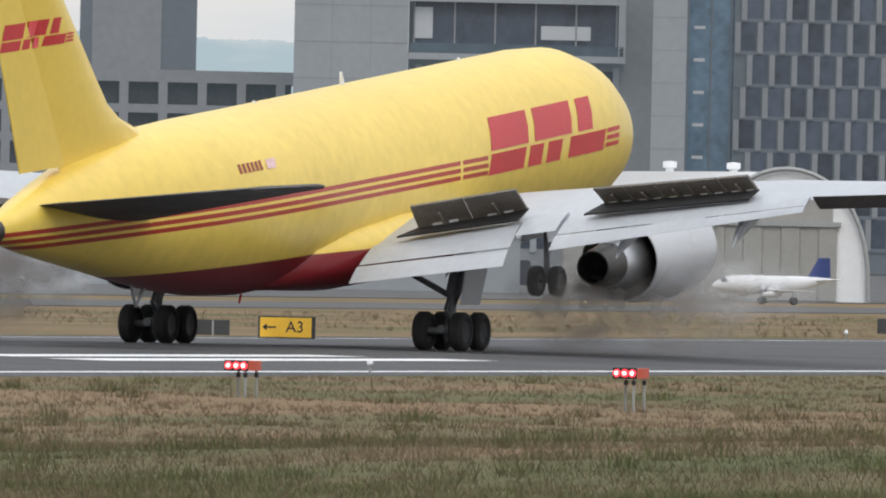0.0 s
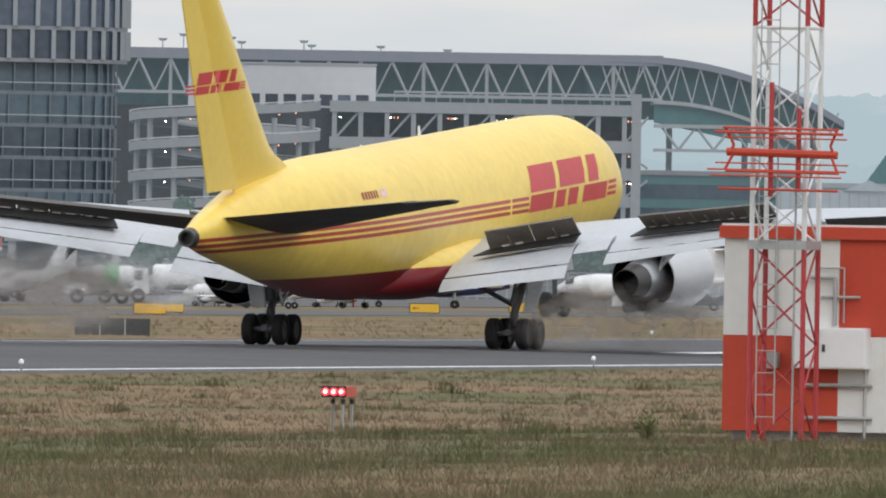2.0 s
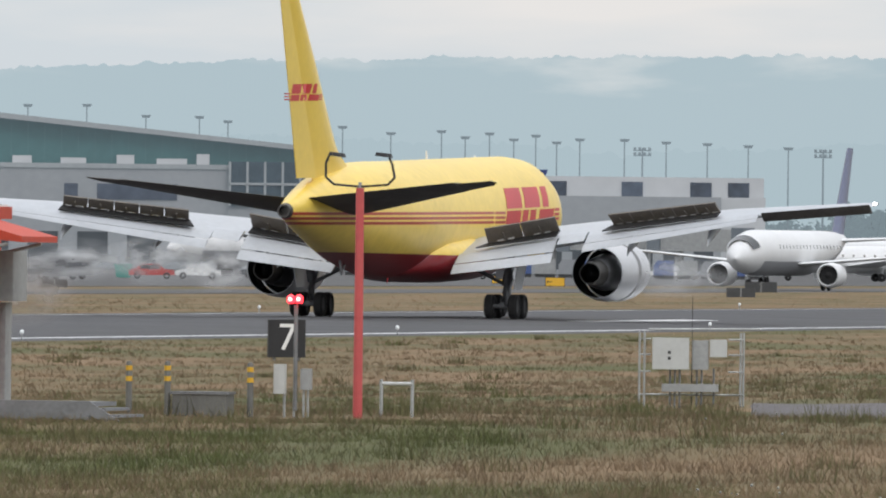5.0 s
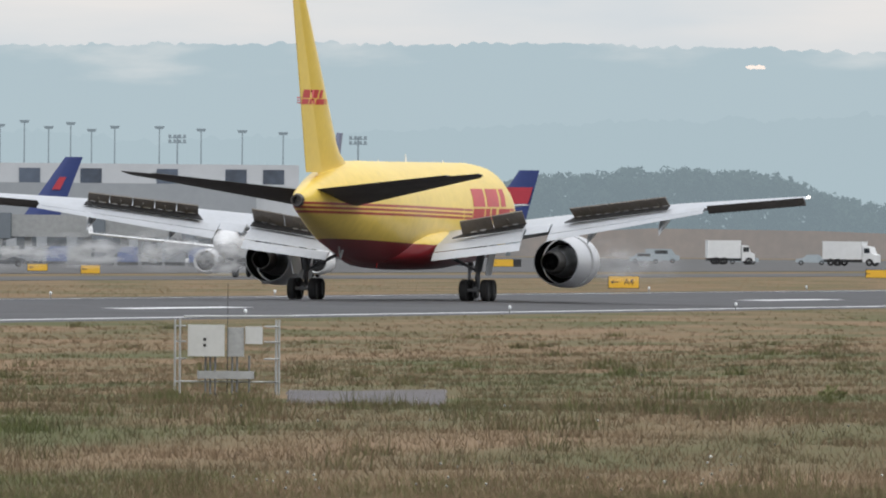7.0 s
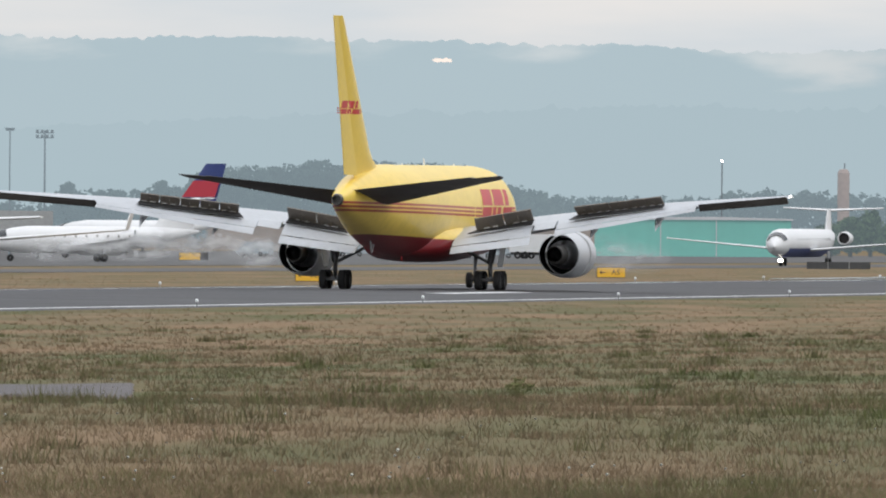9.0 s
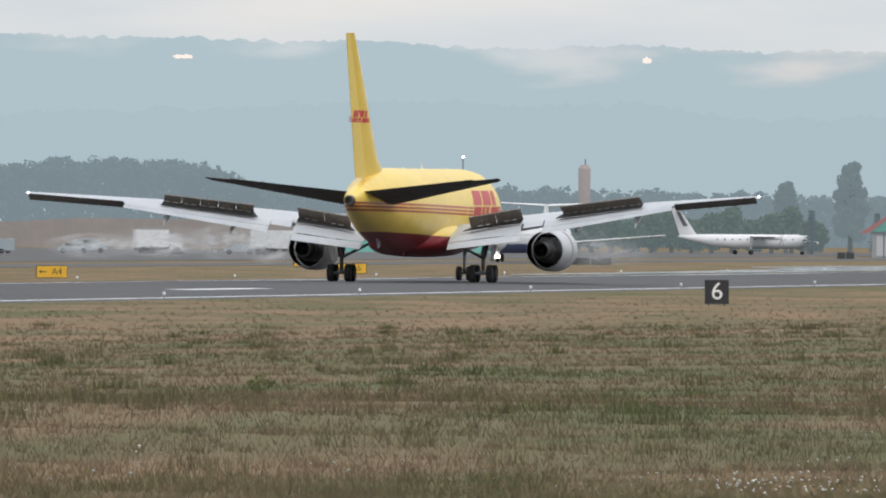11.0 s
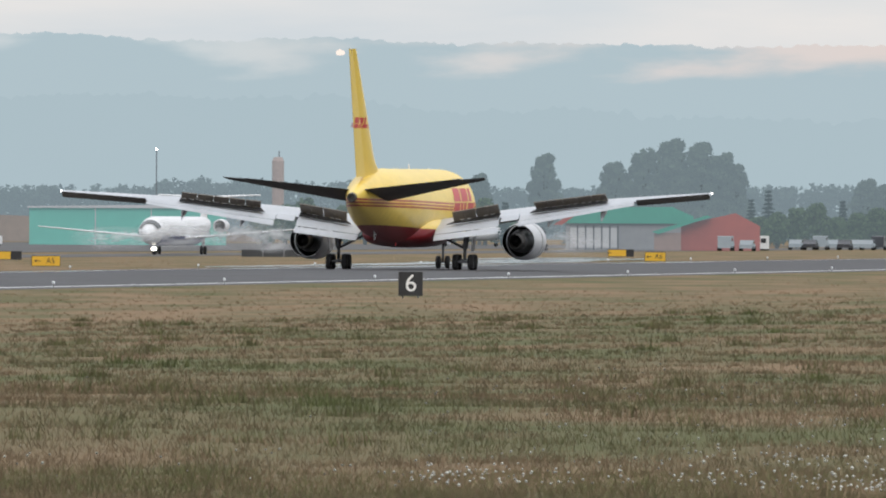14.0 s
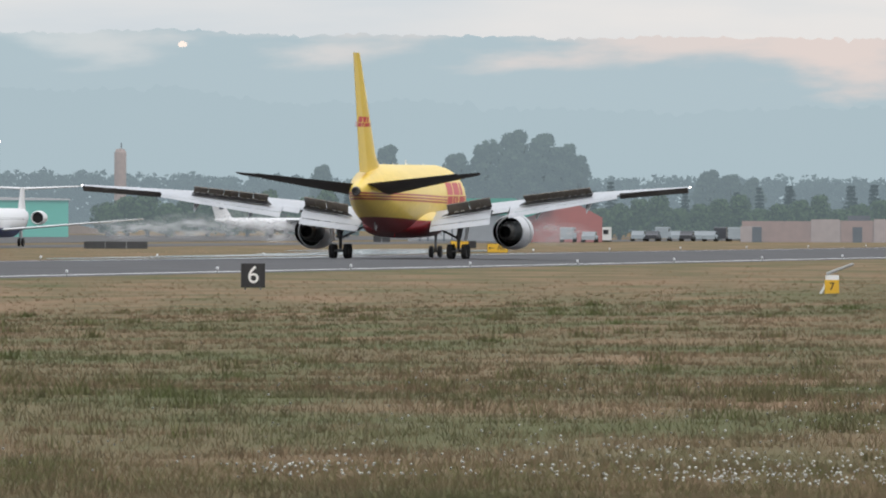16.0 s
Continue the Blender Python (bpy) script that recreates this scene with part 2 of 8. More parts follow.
def grass_ground():
    m = mat("dry_and_green_grass_ground", (0.2, 0.16, 0.075), 0.95, 0, 0.3, 0.02, 3, 0.1, 0.1)
    n, l = m.node_tree.nodes, m.node_tree.links
    b = n["Principled BSDF"]
    co, mp = n.new("ShaderNodeTexCoord"), n.new("ShaderNodeMapping")
    mp.inputs["Scale"].default_value = (0.16, 0.035, 0.1)
    l.new(co.outputs["Object"], mp.inputs[0])
    a, c = n.new("ShaderNodeTexNoise"), n.new("ShaderNodeTexNoise")
    a.inputs["Scale"].default_value, a.inputs["Detail"].default_value = 1.0, 3
    c.inputs["Scale"].default_value, c.inputs["Detail"].default_value = 1.0, 5
    mq = n.new("ShaderNodeMapping")
    mq.inputs["Scale"].default_value = (1.1, 0.14, 0.5)
    l.new(co.outputs["Object"], mq.inputs[0])
    l.new(mp.outputs[0], a.inputs["Vector"]), l.new(mq.outputs[0], c.inputs["Vector"])
    r = n.new("ShaderNodeValToRGB")
    e = r.color_ramp.elements
    e[0].position, e[0].color = 0.36, (0.1, 0.104, 0.046, 1)
    e[1].position, e[1].color = 0.66, (0.215, 0.148, 0.088, 1)
    k = e.new(0.5)
    k.color = (0.145, 0.117, 0.063, 1)
    mx = n.new("ShaderNodeMath")
    mx.operation = "MULTIPLY_ADD"
    mx.inputs[1].default_value, mx.inputs[2].default_value = 0.2, -0.1
    pl = n.new("ShaderNodeMath")
    pl.operation = "ADD"
    l.new(c.outputs[0], mx.inputs[0]), l.new(a.outputs[0], pl.inputs[0]), l.new(mx.outputs[0], pl.inputs[1])
    l.new(mown_strips(n, l, co, pl.outputs[0]), r.inputs[0]), l.new(r.outputs[0], b.inputs["Base Color"])
    return m


M_GRASS = grass_ground()


def build_ground():
    xs = [-4900, -3000, -1500, -900, -600, -400, -300, -262, -240, -225, -210, -200, RUN_X - HALF - 3.2, RUN_X - HALF - 3, RUN_X + HALF + 3, RUN_X + HALF + 3.2]
    xs += list(np.arange(-142, 20, 2.0)) + [30, 60, 120, 300, 800, 2000, 4900]
    ys = [-600, -200, 0, 60] + list(np.arange(100, 500, 2.5)) + list(np.arange(500, 900, 8.0)) + [950, 1050, 1200, 1500, 2000, 3000, 4000, 4950]
    v = []
    for y in ys:
        for x in xs:
            inside = abs(x - RUN_X) < HALF + 3.1
            v.append((x, y, -0.4 if inside else ground_z(x, y)))
    w = len(xs)
    f = [(j * w + i, j * w + i + 1, (j + 1) * w + i + 1, (j + 1) * w + i) for j in range(len(ys) - 1) for i in range(w - 1)]
    tagged(new("ground", mesh_of("ground", v, f, M_GRASS)), "wide airfield of dry and green mown grass", "ground", kind="structure")


build_ground()

M_ASPHALT = mat("worn_grey_asphalt", (0.061, 0.062, 0.067), 0.8, 0, 0.25, 0.12, 2.5, 0.2, 0.18, tint=(0.086, 0.086, 0.09))
M_APRON = mat("apron_concrete", (0.105, 0.105, 0.105), 0.85, 0, 0.2, 0.03, 0.6, 0.1, 0.12)
M_PALE = mat("pale_grey_enclosure_paint", (0.50, 0.51, 0.50), 0.5, 0, 0.08, 2, 10)
M_MARK = mat("white_runway_marking", (0.74, 0.75, 0.76), 0.6, 0, 0.1, 0.4, 3)


def build_runway():
    prof = [(-HALF - 3.1, -0.4), (-HALF - 3.1, -0.01), (-HALF, 0.0), (0, 0.22), (HALF, 0.01), (HALF + 3.1, 0.0), (HALF + 3.1, -0.4)]
    ys = [-500, 300, 600, 900, 1300, 1800, 2600]
    g = Geo().loft([[(RUN_X + x, y, z) for x, z in prof] for y in ys])
    run = new("road", g.mesh("runway", M_ASPHALT, False))
    run.name = "runway"
    tagged(run, "grey asphalt runway with white markings", "runway", kind="structure")
    zc = lambda x: (0.01 + 0.21 * (1 - x / HALF) if x > 0 else 0.22 + 0.22 * x / HALF) + 0.006
    mk = lambda nm, x0, x1, y0, y1: part(nm, Geo().add([(RUN_X + x, y, zc(x)) for x, y in ((x0, y0), (x1, y0), (x1, y1), (x0, y1))], [(0, 1, 2, 3)]), M_MARK, run, smooth=False)
    for s in (1, -1):
        mk("edge_stripe", s * (HALF - 0.9), s * (HALF - 0.1), -400, 2500)
    for y in (415, 590, 752, 920):
        mk("touchdown_bar", 8.6, 10.4, y - 13, y + 14)
    mk("touchdown_bar", 12.0, 13.9, 400, 430)


build_runway()
# parallel taxiway and apron behind the runway
tw = Geo().box(-292, -270, -300, 2600, -0.3, -0.06)
tagged(new("taxiway", tw.mesh("taxiway", M_APRON, False)), "pale concrete taxiway beside the runway", "taxiway", kind="structure")
ap = Geo().box(-1300, -312, 300, 2700, -0.3, -0.05)
tagged(new("apron", ap.mesh("apron", M_APRON, False)), "wide concrete aircraft apron", "apron", kind="structure")

# ---- the landing freighter ----


def hull(y):
    """centre height, half height, half width of the fuselage at y (nose positive, main wheels at 0)."""
    ys = (-22.9, -22.4, -21.0, -19.0, -16.5, -14, -11.5, -9, -6, 17.2, 19.4, 21.0, 22.3, 23.3, 24.0, 24.25)
    zc = (5.25, 5.25, 5.25, 5.24, 5.2, 5.1, 4.93, 4.76, 4.62, 4.62, 4.6, 4.5, 4.36, 4.2, 4.08, 4.0)
    rz = (0.34, 0.46, 0.8, 1.2, 1.66, 2.07, 2.38, 2.58, 2.7, 2.7, 2.62, 2.35, 1.92, 1.38, 0.75, 0.06)
    rx = (0.34, 0.45, 0.75, 1.1, 1.52, 1.9, 2.2, 2.4, 2.52, 2.52, 2.46, 2.25, 1.88, 1.36, 0.75, 0.06)
    return (float(np.interp(y, ys, q)) for q in (zc, rz, rx))


def skin(y, z, off=0.02, side=1):
    zc, rz, rx = hull(y)
    u = max(-0.999, min(0.999, (z - zc) / rz))
    return Vector((side * (rx * math.sqrt(1 - u * u) + off), y, z))


def foil(le, te, thick, n=7, camber=0.0):
    """Closed section between two points, upper side first; le and te carry x, y, z."""
    le, te = Vector(le), Vector(te)
    up, lo = [], []
    for i in range(n):
        s = i / (n - 1)
        s = s * s * (3 - 2 * s) if 0 < i < n - 1 else s
        t = thick * (2.6 * math.sqrt(max(s, 0)) * (1 - s) + 0.06 * (1 - s)) * 0.62
        c = le.lerp(te, s)
        up.append(c + Vector((0, 0, t * 0.95 + camber * s * (1 - s))))
        lo.append(c - Vector((0, 0, t * 0.75 + 0.008)))
    return up + lo[::-1]


def fin_foil(le, te, thick, n=7):
    le, te = Vector(le), Vector(te)
    a, b = [], []
    for i in range(n):
        s = i / (n - 1)
        t = thick * (2.6 * math.sqrt(s) * (1 - s)) * 0.5 + 0.012
        c = le.lerp(te, s)
        a.append(c + Vector((t, 0, 0)))
        b.append(c - Vector((t, 0, 0)))
    return a + b[::-1]


LE = lambda x: 8.4 - (x - 2.5) * 0.672
TE = lambda x: float(np.interp(x, (2.5, 7.3, 8.9, 17.9, 23.8), (-0.8, -1.1, -1.3, -5.1, -8.0)))
WZ = lambda x: float(np.interp(x, (2.5, 4, 7.3, 9, 10.2, 15.7, 17.9, 23.8), (3.08, 3.4, 3.88, 4.1, 4.26, 4.93, 5.13, 5.62)))


def slab(g, a, b, c, d, thick):
    """A thin plate with corners a, b, c, d."""
    a, b, c, d = (Vector(p) for p in (a, b, c, d))
    nrm = (b - a).cross(d - a).normalized() * thick / 2
    g.loft([[a + nrm, b + nrm, c + nrm, d + nrm], [a - nrm, b - nrm, c - nrm, d - nrm]])
    return g


fin_le = lambda z: float(np.interp(z, (6.0, 6.9, 7.38, 7.7, 8.16, 9.13, 10.23, 15.6, 15.85), (-9.5, -11.2, -12.75, -13.78, -14.6, -15.6, -16.6, -22.05, -22.5)))
fin_te = lambda z: float(np.interp(z, (6.4, 15.85), (-20.9, -24.55)))
fin_hinge = lambda z: float(np.interp(z, (6.4, 15.85), (-18.0, -23.6)))


def freighter():
    jet = thing("cargo_jet", pose(RUN_X, 451, 0.2), "yellow twin-engine cargo jet with red stripes rolling on the runway", "airplane")
    ys = [-22.9, -22.4, -21.7, -21, -20, -19, -17.8, -16.5, -15.2, -14, -12.7, -11.5, -10.2, -9, -7.5, -6] + list(np.linspace(-3, 17.2, 11)) + \
         [18.3, 19.4, 20.2, 21.0, 21.7, 22.3, 22.8, 23.3, 23.7, 24.0, 24.15, 24.25]
    rings = []
    for y in ys:
        zc, rz, rx = hull(y)
        rings.append([(rx * math.cos(a), y, zc + rz * math.sin(a)) for a in np.linspace(0, 2 * math.pi, 48, endpoint=False)])
    part("fuselage", Geo().loft(rings), M_FUSE, jet, "yellow fuselage with red stripes and dark red belly")
    g = Geo().turn((0, 0, 5.25), "y", [(-22.95, 0.36), (-23.35, 0.3), (-23.35, 0.22), (-22.97, 0.2), (-22.97, 0.01)], 20)
    part("exhaust_cone", g, M_BURNT, jet, "bare metal tail exhaust")
    # wing-body fairing
    rings = []
    for y, w, h, zc in ((10.6, 1.4, 0.35, 2.35), (9, 2.2, 0.8, 2.5), (6, 2.75, 1.15, 2.75), (2, 2.85, 1.22, 2.8), (-1.5, 2.7, 1.1, 2.75), (-4, 2.2, 0.8, 2.7), (-5.5, 1.2, 0.4, 2.4)):
        rings.append([(w * math.copysign(abs(math.cos(a)) ** 0.7, math.cos(a)), y, zc + h * math.copysign(abs(math.sin(a)) ** 0.8, math.sin(a))) for a in np.linspace(0, 2 * math.pi, 32, endpoint=False)])
    part("wing_fairing", Geo().loft(rings), M_FUSE, jet, "yellow and red wing root fairing")
    # fin and rudder
    zs = (6.0, 6.7, 7.38, 7.7, 8.16, 9.13, 12, 15.6, 15.85)
    le, te, hinge = fin_le, fin_te, fin_hinge
    fin = part("fin", Geo().loft([fin_foil((0, le(z), z), (0, hinge(z), z), 0.85 - 0.05 * max(0, z - 6.6)) for z in zs]), M_YELLOW, jet, "yellow tail fin")
    rr = []
    for z in zs[1:]:
        t = 0.22 - 0.012 * (z - 7)
        rr.append([(t, hinge(z) - 0.09, z), (0.02, te(z), z), (-0.02, te(z), z), (-t, hinge(z) - 0.09, z)])
    part("rudder", Geo().loft(rr), M_YELLOW, jet, "yellow rudder")
    for s in (1, -1):
        # stabilisers: the shade of their undersides is put into the grey
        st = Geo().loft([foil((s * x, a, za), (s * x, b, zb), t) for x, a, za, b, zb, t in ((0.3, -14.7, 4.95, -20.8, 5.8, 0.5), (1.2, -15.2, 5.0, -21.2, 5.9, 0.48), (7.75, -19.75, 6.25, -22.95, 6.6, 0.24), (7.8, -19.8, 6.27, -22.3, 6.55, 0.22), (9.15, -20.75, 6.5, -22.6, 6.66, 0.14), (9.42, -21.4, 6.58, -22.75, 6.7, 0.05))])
        part("tailplane", st, M_SHADESKIN, jet, "tailplane with the shade of its underside put into its grey")
        # wing
        sx = (1.8, 2.5, 5.5, 8.2, 12, 16, 20, 23.3, 23.8)
        w = Geo().loft([foil((s * x, LE(x) - (0.7 if x > 23.5 else 0), WZ(x)), (s * x, TE(x), WZ(x) - 0.12), 1.15 - 0.045 * x, 9, 0.25) for x in sx])
        wing = part("wing", w, M_WING, jet, "pale grey swept wing")
        tip = Geo().loft([[(s * 23.8 + dx, y, WZ(23.8) + dz) for dx, dz in ((0, 0.07), (s * 0.06, 0), (0, -0.07))] for y in (-7.2, -7.9)])
        part("wingtip_light", tip, M_NAV, wing, "small lit wingtip lamp")
        # flaps: a fore and an aft panel, drooped between the hinge line and the trailing edge
        for (a0, e0), (a1, e1) in ((((2.7, -0.85, 2.98), (2.85, -3.45, 2.1)), ((7.4, -1.2, 3.76), (7.5, -3.05, 2.68))),
                                   (((8.95, -1.2, 4.0), (9.0, -3.2, 3.18)), ((17.85, -5.15, 5.06), (17.9, -6.0, 4.72)))):
            P = []
            for a, e in ((a0, e0), (a1, e1)):
                a, e = Vector((s * a[0], a[1], a[2])), Vector((s * e[0], e[1], e[2]))
                b = a.lerp(e, 0.64) + Vector((0, 0, 0.05 * (e - a).length))
                P.append((a, b, b + (e - a) * 0.03 - Vector((0, 0, 0.02)), e))
            fore, aft = Geo(), Geo()
            fore.loft([foil(P[0][0], P[0][1], 0.16), foil(P[1][0], P[1][1], 0.11)])
            aft.loft([foil(P[0][2], P[0][3], 0.1), foil(P[1][2], P[1][3], 0.06)])
            part("flap", fore, M_WING, wing, "pale grey lowered flap")
            part("flap", aft, M_WING, wing, "narrow pale grey aft flap panel")
        # inboard aileron
        ia = Geo().loft([foil((s * 7.6, TE(7.6) + 0.1, WZ(7.6)), (s * 7.6, TE(7.6) - 1.15, WZ(7.6) - 0.42), 0.15), foil((s * 8.9, TE(8.9) + 0.1, WZ(8.9)), (s * 8.9, TE(8.9) - 1.1, WZ(8.9) - 0.4), 0.15)])
        part("aileron", ia, M_WING, wing, "pale grey inboard aileron")
        # outboard aileron: its shaded lower face is painted in as dark grey
        oa = Geo().loft([foil((s * x, TE(x) + 0.4, WZ(x) - 0.42), (s * x, TE(x) - 0.3, WZ(x) - 0.02), 0.12) for x in (18.0, 23.7)])
        part("aileron", oa, M_SHADESKIN, wing, "outboard aileron with underside shade put into its grey")
        # raised spoilers; near-black sheets on the wing stand for their shaded bays
        for xs, (h0, h1), (t0, t1) in (((3.92, 5.65, 7.37), (Vector((3.92, -0.62, 3.5)), Vector((7.37, -0.6, 4.14))), (Vector((-0.06, -0.52, 0.68)), Vector((-0.05, -0.82, 0.64)))),
                                       ((10.15, 11.25, 12.35, 13.45, 14.6, 15.7), (Vector((10.15, -1.58, 4.45)), Vector((15.7, -3.68, 5.12))), (Vector((-0.15, -0.6, 0.47)), Vector((-0.15, -0.45, 0.45))))):
            flip = lambda p: Vector((s * p.x, p.y, p.z))
            hp = lambda x: h0.lerp(h1, (x - xs[0]) / (xs[-1] - xs[0]))
            tp = lambda x: hp(x) + t0.lerp(t1, (x - xs[0]) / (xs[-1] - xs[0]))
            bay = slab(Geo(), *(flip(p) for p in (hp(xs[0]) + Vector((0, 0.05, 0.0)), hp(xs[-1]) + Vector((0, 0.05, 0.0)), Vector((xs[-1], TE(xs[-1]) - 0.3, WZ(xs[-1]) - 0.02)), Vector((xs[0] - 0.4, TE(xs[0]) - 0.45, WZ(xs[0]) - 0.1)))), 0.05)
            part("bay_shade_sheet", bay, M_HOLESHADE, wing, "near-black sheet that stands for the shade under the spoilers", smooth=False)
            for i in range(len(xs) - 1):
                u0, u1 = xs[i] + 0.02, xs[i + 1] - 0.02
                sp = slab(Geo(), flip(hp(u0)), flip(hp(u1)), flip(tp(u1)), flip(tp(u0)), 0.07)
                part("spoiler", sp, M_SPOILER, wing, "raised dark spoiler panel", smooth=False)
                xm = (u0 + u1) / 2
                for xa, xb in ((xm - 0.38, xm - 0.02), (xm + 0.14, xm + 0.42)):
                    e0, e1 = hp(xa) + Vector((0, -0.07, 0.0)), hp(xb) + Vector((0, -0.07, 0.0))
                    part("hinge_plate", slab(Geo(), flip(e0), flip(e1), flip(e1 + Vector((0, -0.03, 0.07))), flip(e0 + Vector((0, -0.03, 0.07))), 0.02), M_WHITE, wing, smooth=False)
                rb = Geo().tube(flip(hp(xm) + Vector((0, -0.1, -0.02))), flip(hp(xm).lerp(tp(xm), 0.6) + Vector((0, -0.12, -0.05))), 0.05, 0.04, 6)
                part("actuator", rb, M_SPOILER, wing)
        # flap track fairings
        for x, ln in ((5.6, 3.3), (11.3, 2.9), (15.4, 2.5)):
            y0, z0 = TE(x) + 1.2, WZ(x) - 0.35
            fr = Geo().loft([[(s * x + r * math.cos(a), y, z + 1.3 * r * math.sin(a)) for a in np.linspace(0, 2 * math.pi, 10, endpoint=False)]
                             for y, z, r in ((y0 + 1, z0 + 0.05, 0.03), (y0, z0 - 0.08, 0.17), (y0 - ln * 0.5, z0 - 0.42, 0.19), (y0 - ln * 0.8, z0 - 0.78, 0.08), (y0 - ln * 0.9, z0 - 1.0, 0.015))])
            part("flap_track_fairing", fr, M_WING, wing)
        # engine
        ex, ez = s * 7.85, 2.08
        eng = part("engine", Geo().turn((ex, 0, ez), "y", [(8.1, 1.24), (8.1, 1.38), (8.6, 1.41), (9.6, 1.38), (10.3, 1.27), (10.55, 1.16), (10.3, 1.05), (9.2, 1.1), (8.2, 1.15)], 40), M_NACELLE, jet, "grey turbofan nacelle")
        part("fan", Geo().turn((ex, 0, ez), "y", [(8.6, 1.12), (8.7, 0.4), (9.3, 0.02)], 30), M_HOLESHADE, eng, "dark fan disc")
        sl = part("reverser_sleeve", Geo().turn((ex, 0, ez), "y", [(8.08, 1.3), (8.08, 1.385), (7.4, 1.38), (6.5, 1.32), (5.5, 1.2), (5.5, 1.17)], 40), M_NACELLE, eng, "pale grey sliding reverser sleeve")
        li = part("sleeve_liner", Geo().turn((ex, 0, ez), "y", [(8.06, 1.29), (6.5, 1.26), (5.51, 1.165)], 40), M_HOLESHADE, eng, "dark inner face of the reverser sleeve")
        part("fan_duct", Geo().turn((ex, 0, ez), "y", [(8.3, 1.22), (7.35, 1.2), (7.35, 0.6)], 30), M_HOLESHADE, eng, "dark fan duct")
        part("core_cowl", Geo().turn((ex, 0, ez), "y", [(7.4, 0.86), (6.4, 0.86), (5.3, 0.76), (4.5, 0.64)], 30), M_ALU, eng, "bare metal core cowl")
        part("core_nozzle", Geo().turn((ex, 0, ez), "y", [(4.5, 0.635), (3.9, 0.56), (3.3, 0.5), (3.3, 0.45), (4.4, 0.42)], 30), M_BURNT, eng, "scorched exhaust nozzle")
        part("plug", Geo().turn((ex, 0, ez), "y", [(4.3, 0.42), (3.9, 0.3), (3.5, 0.1), (3.45, 0.01)], 20), M_HOLESHADE, eng)
        py = Geo().loft([fin_foil((ex, a, z), (ex, b, z), 0.42) for a, b, z in ((8.6, 5.6, ez + 1.0), (8.4, 4.6, ez + 1.4), (5.4, 1.6, WZ(7.85) - 0.1))])
        part("pylon", py, M_NACELLE, eng, "grey engine pylon")
        SLEEVES.extend((sl, li))
        # main gear
        bx = s * 4.65
        gear = part("main_landing_gear", Geo().tube((bx, 0, 0.75), (bx, 0, 1.7), 0.13).tube((bx, 0, 1.6), (bx + s * 0.25, 0.1, 3.0), 0.21), M_GEAR, jet, "grey main gear strut")
        GEAR.append(gear)
        part("bogie_beam", Geo().tube((bx, -0.85, 0.62), (bx, 0.85, 0.62), 0.13).tube((bx - 0.62, 0.71, 0.57), (bx + 0.62, 0.71, 0.57), 0.1).tube((bx - 0.62, -0.71, 0.57), (bx + 0.62, -0.71, 0.57), 0.1), M_GEAR, gear)
        part("side_brace", Geo().tube((bx, 0.05, 1.55), (bx - s * 1.9, 0.1, 2.5), 0.09).tube((bx, 0.1, 1.3), (bx, 1.5, 2.6), 0.08).tube((bx, -0.1, 0.8), (bx, -0.5, 1.2), 0.06).tube((bx, -0.5, 1.2), (bx, -0.15, 1.65), 0.06), M_GEAR, gear)
        door = slab(Geo(), (bx + s * 0.55, -0.7, 1.35), (bx + s * 0.55, 0.75, 1.35), (bx + s * 0.75, 0.95, 2.65), (bx + s * 0.75, -0.8, 2.65), 0.05)
        part("gear_door", door, M_NACELLE, gear, "grey gear door", smooth=False)
        for wy in (0.71, -0.71):
            for wx in (-0.57, 0.57):
                wheel(gear, bx + wx, wy, 0.565, 0.565, 0.43)
    # nose gear
    ng = part("nose_landing_gear", Geo().tube((0, 19.7, 0.5), (0, 19.75, 2.4), 0.1).tube((0, 19.7, 1.1), (0, 20.9, 2.3), 0.06).tube((-0.4, 19.7, 0.48), (0.4, 19.7, 0.48), 0.07), M_GEAR, jet, "grey nose gear strut")
    NOSE_GEAR.append(ng)
    for wx in (-0.34, 0.34):
        wheel(ng, wx, 19.7, 0.47, 0.47, 0.34)
    for s in (1, -1):
        part("nose_gear_door", slab(Geo(), (s * 0.45, 18.7, 1.75), (s * 0.45, 20.6, 1.75), (s * 0.35, 20.6, 2.45), (s * 0.35, 18.7, 2.45), 0.03), M_WING, ng, smooth=False)
    livery(jet)
    # aerials on the spine, drain mast, tail skid
    for y, hgt in ((3.2, 0.42), (-3.6, 0.1), (12.6, 0.12)):
        part("aerial", Geo().loft([fin_foil((0, y + 0.25, 7.28), (0, y - 0.1, 7.28), 0.08), fin_foil((0, y + 0.05, 7.3 + hgt), (0, y - 0.1, 7.3 + hgt), 0.03)]), M_WHITE, jet)
    part("drain_mast", Geo().tube((0.5, -6.0, 1.95), (0.5, -6.15, 1.72), 0.04, 0.03), M_RED, jet)
    part("tail_skid", Geo().tube((0, -12.0, 2.75), (0, -12.7, 2.2), 0.07, 0.05).tube((0, -13.1, 2.95), (0, -12.7, 2.2), 0.05), M_STEEL, jet)
    return jet


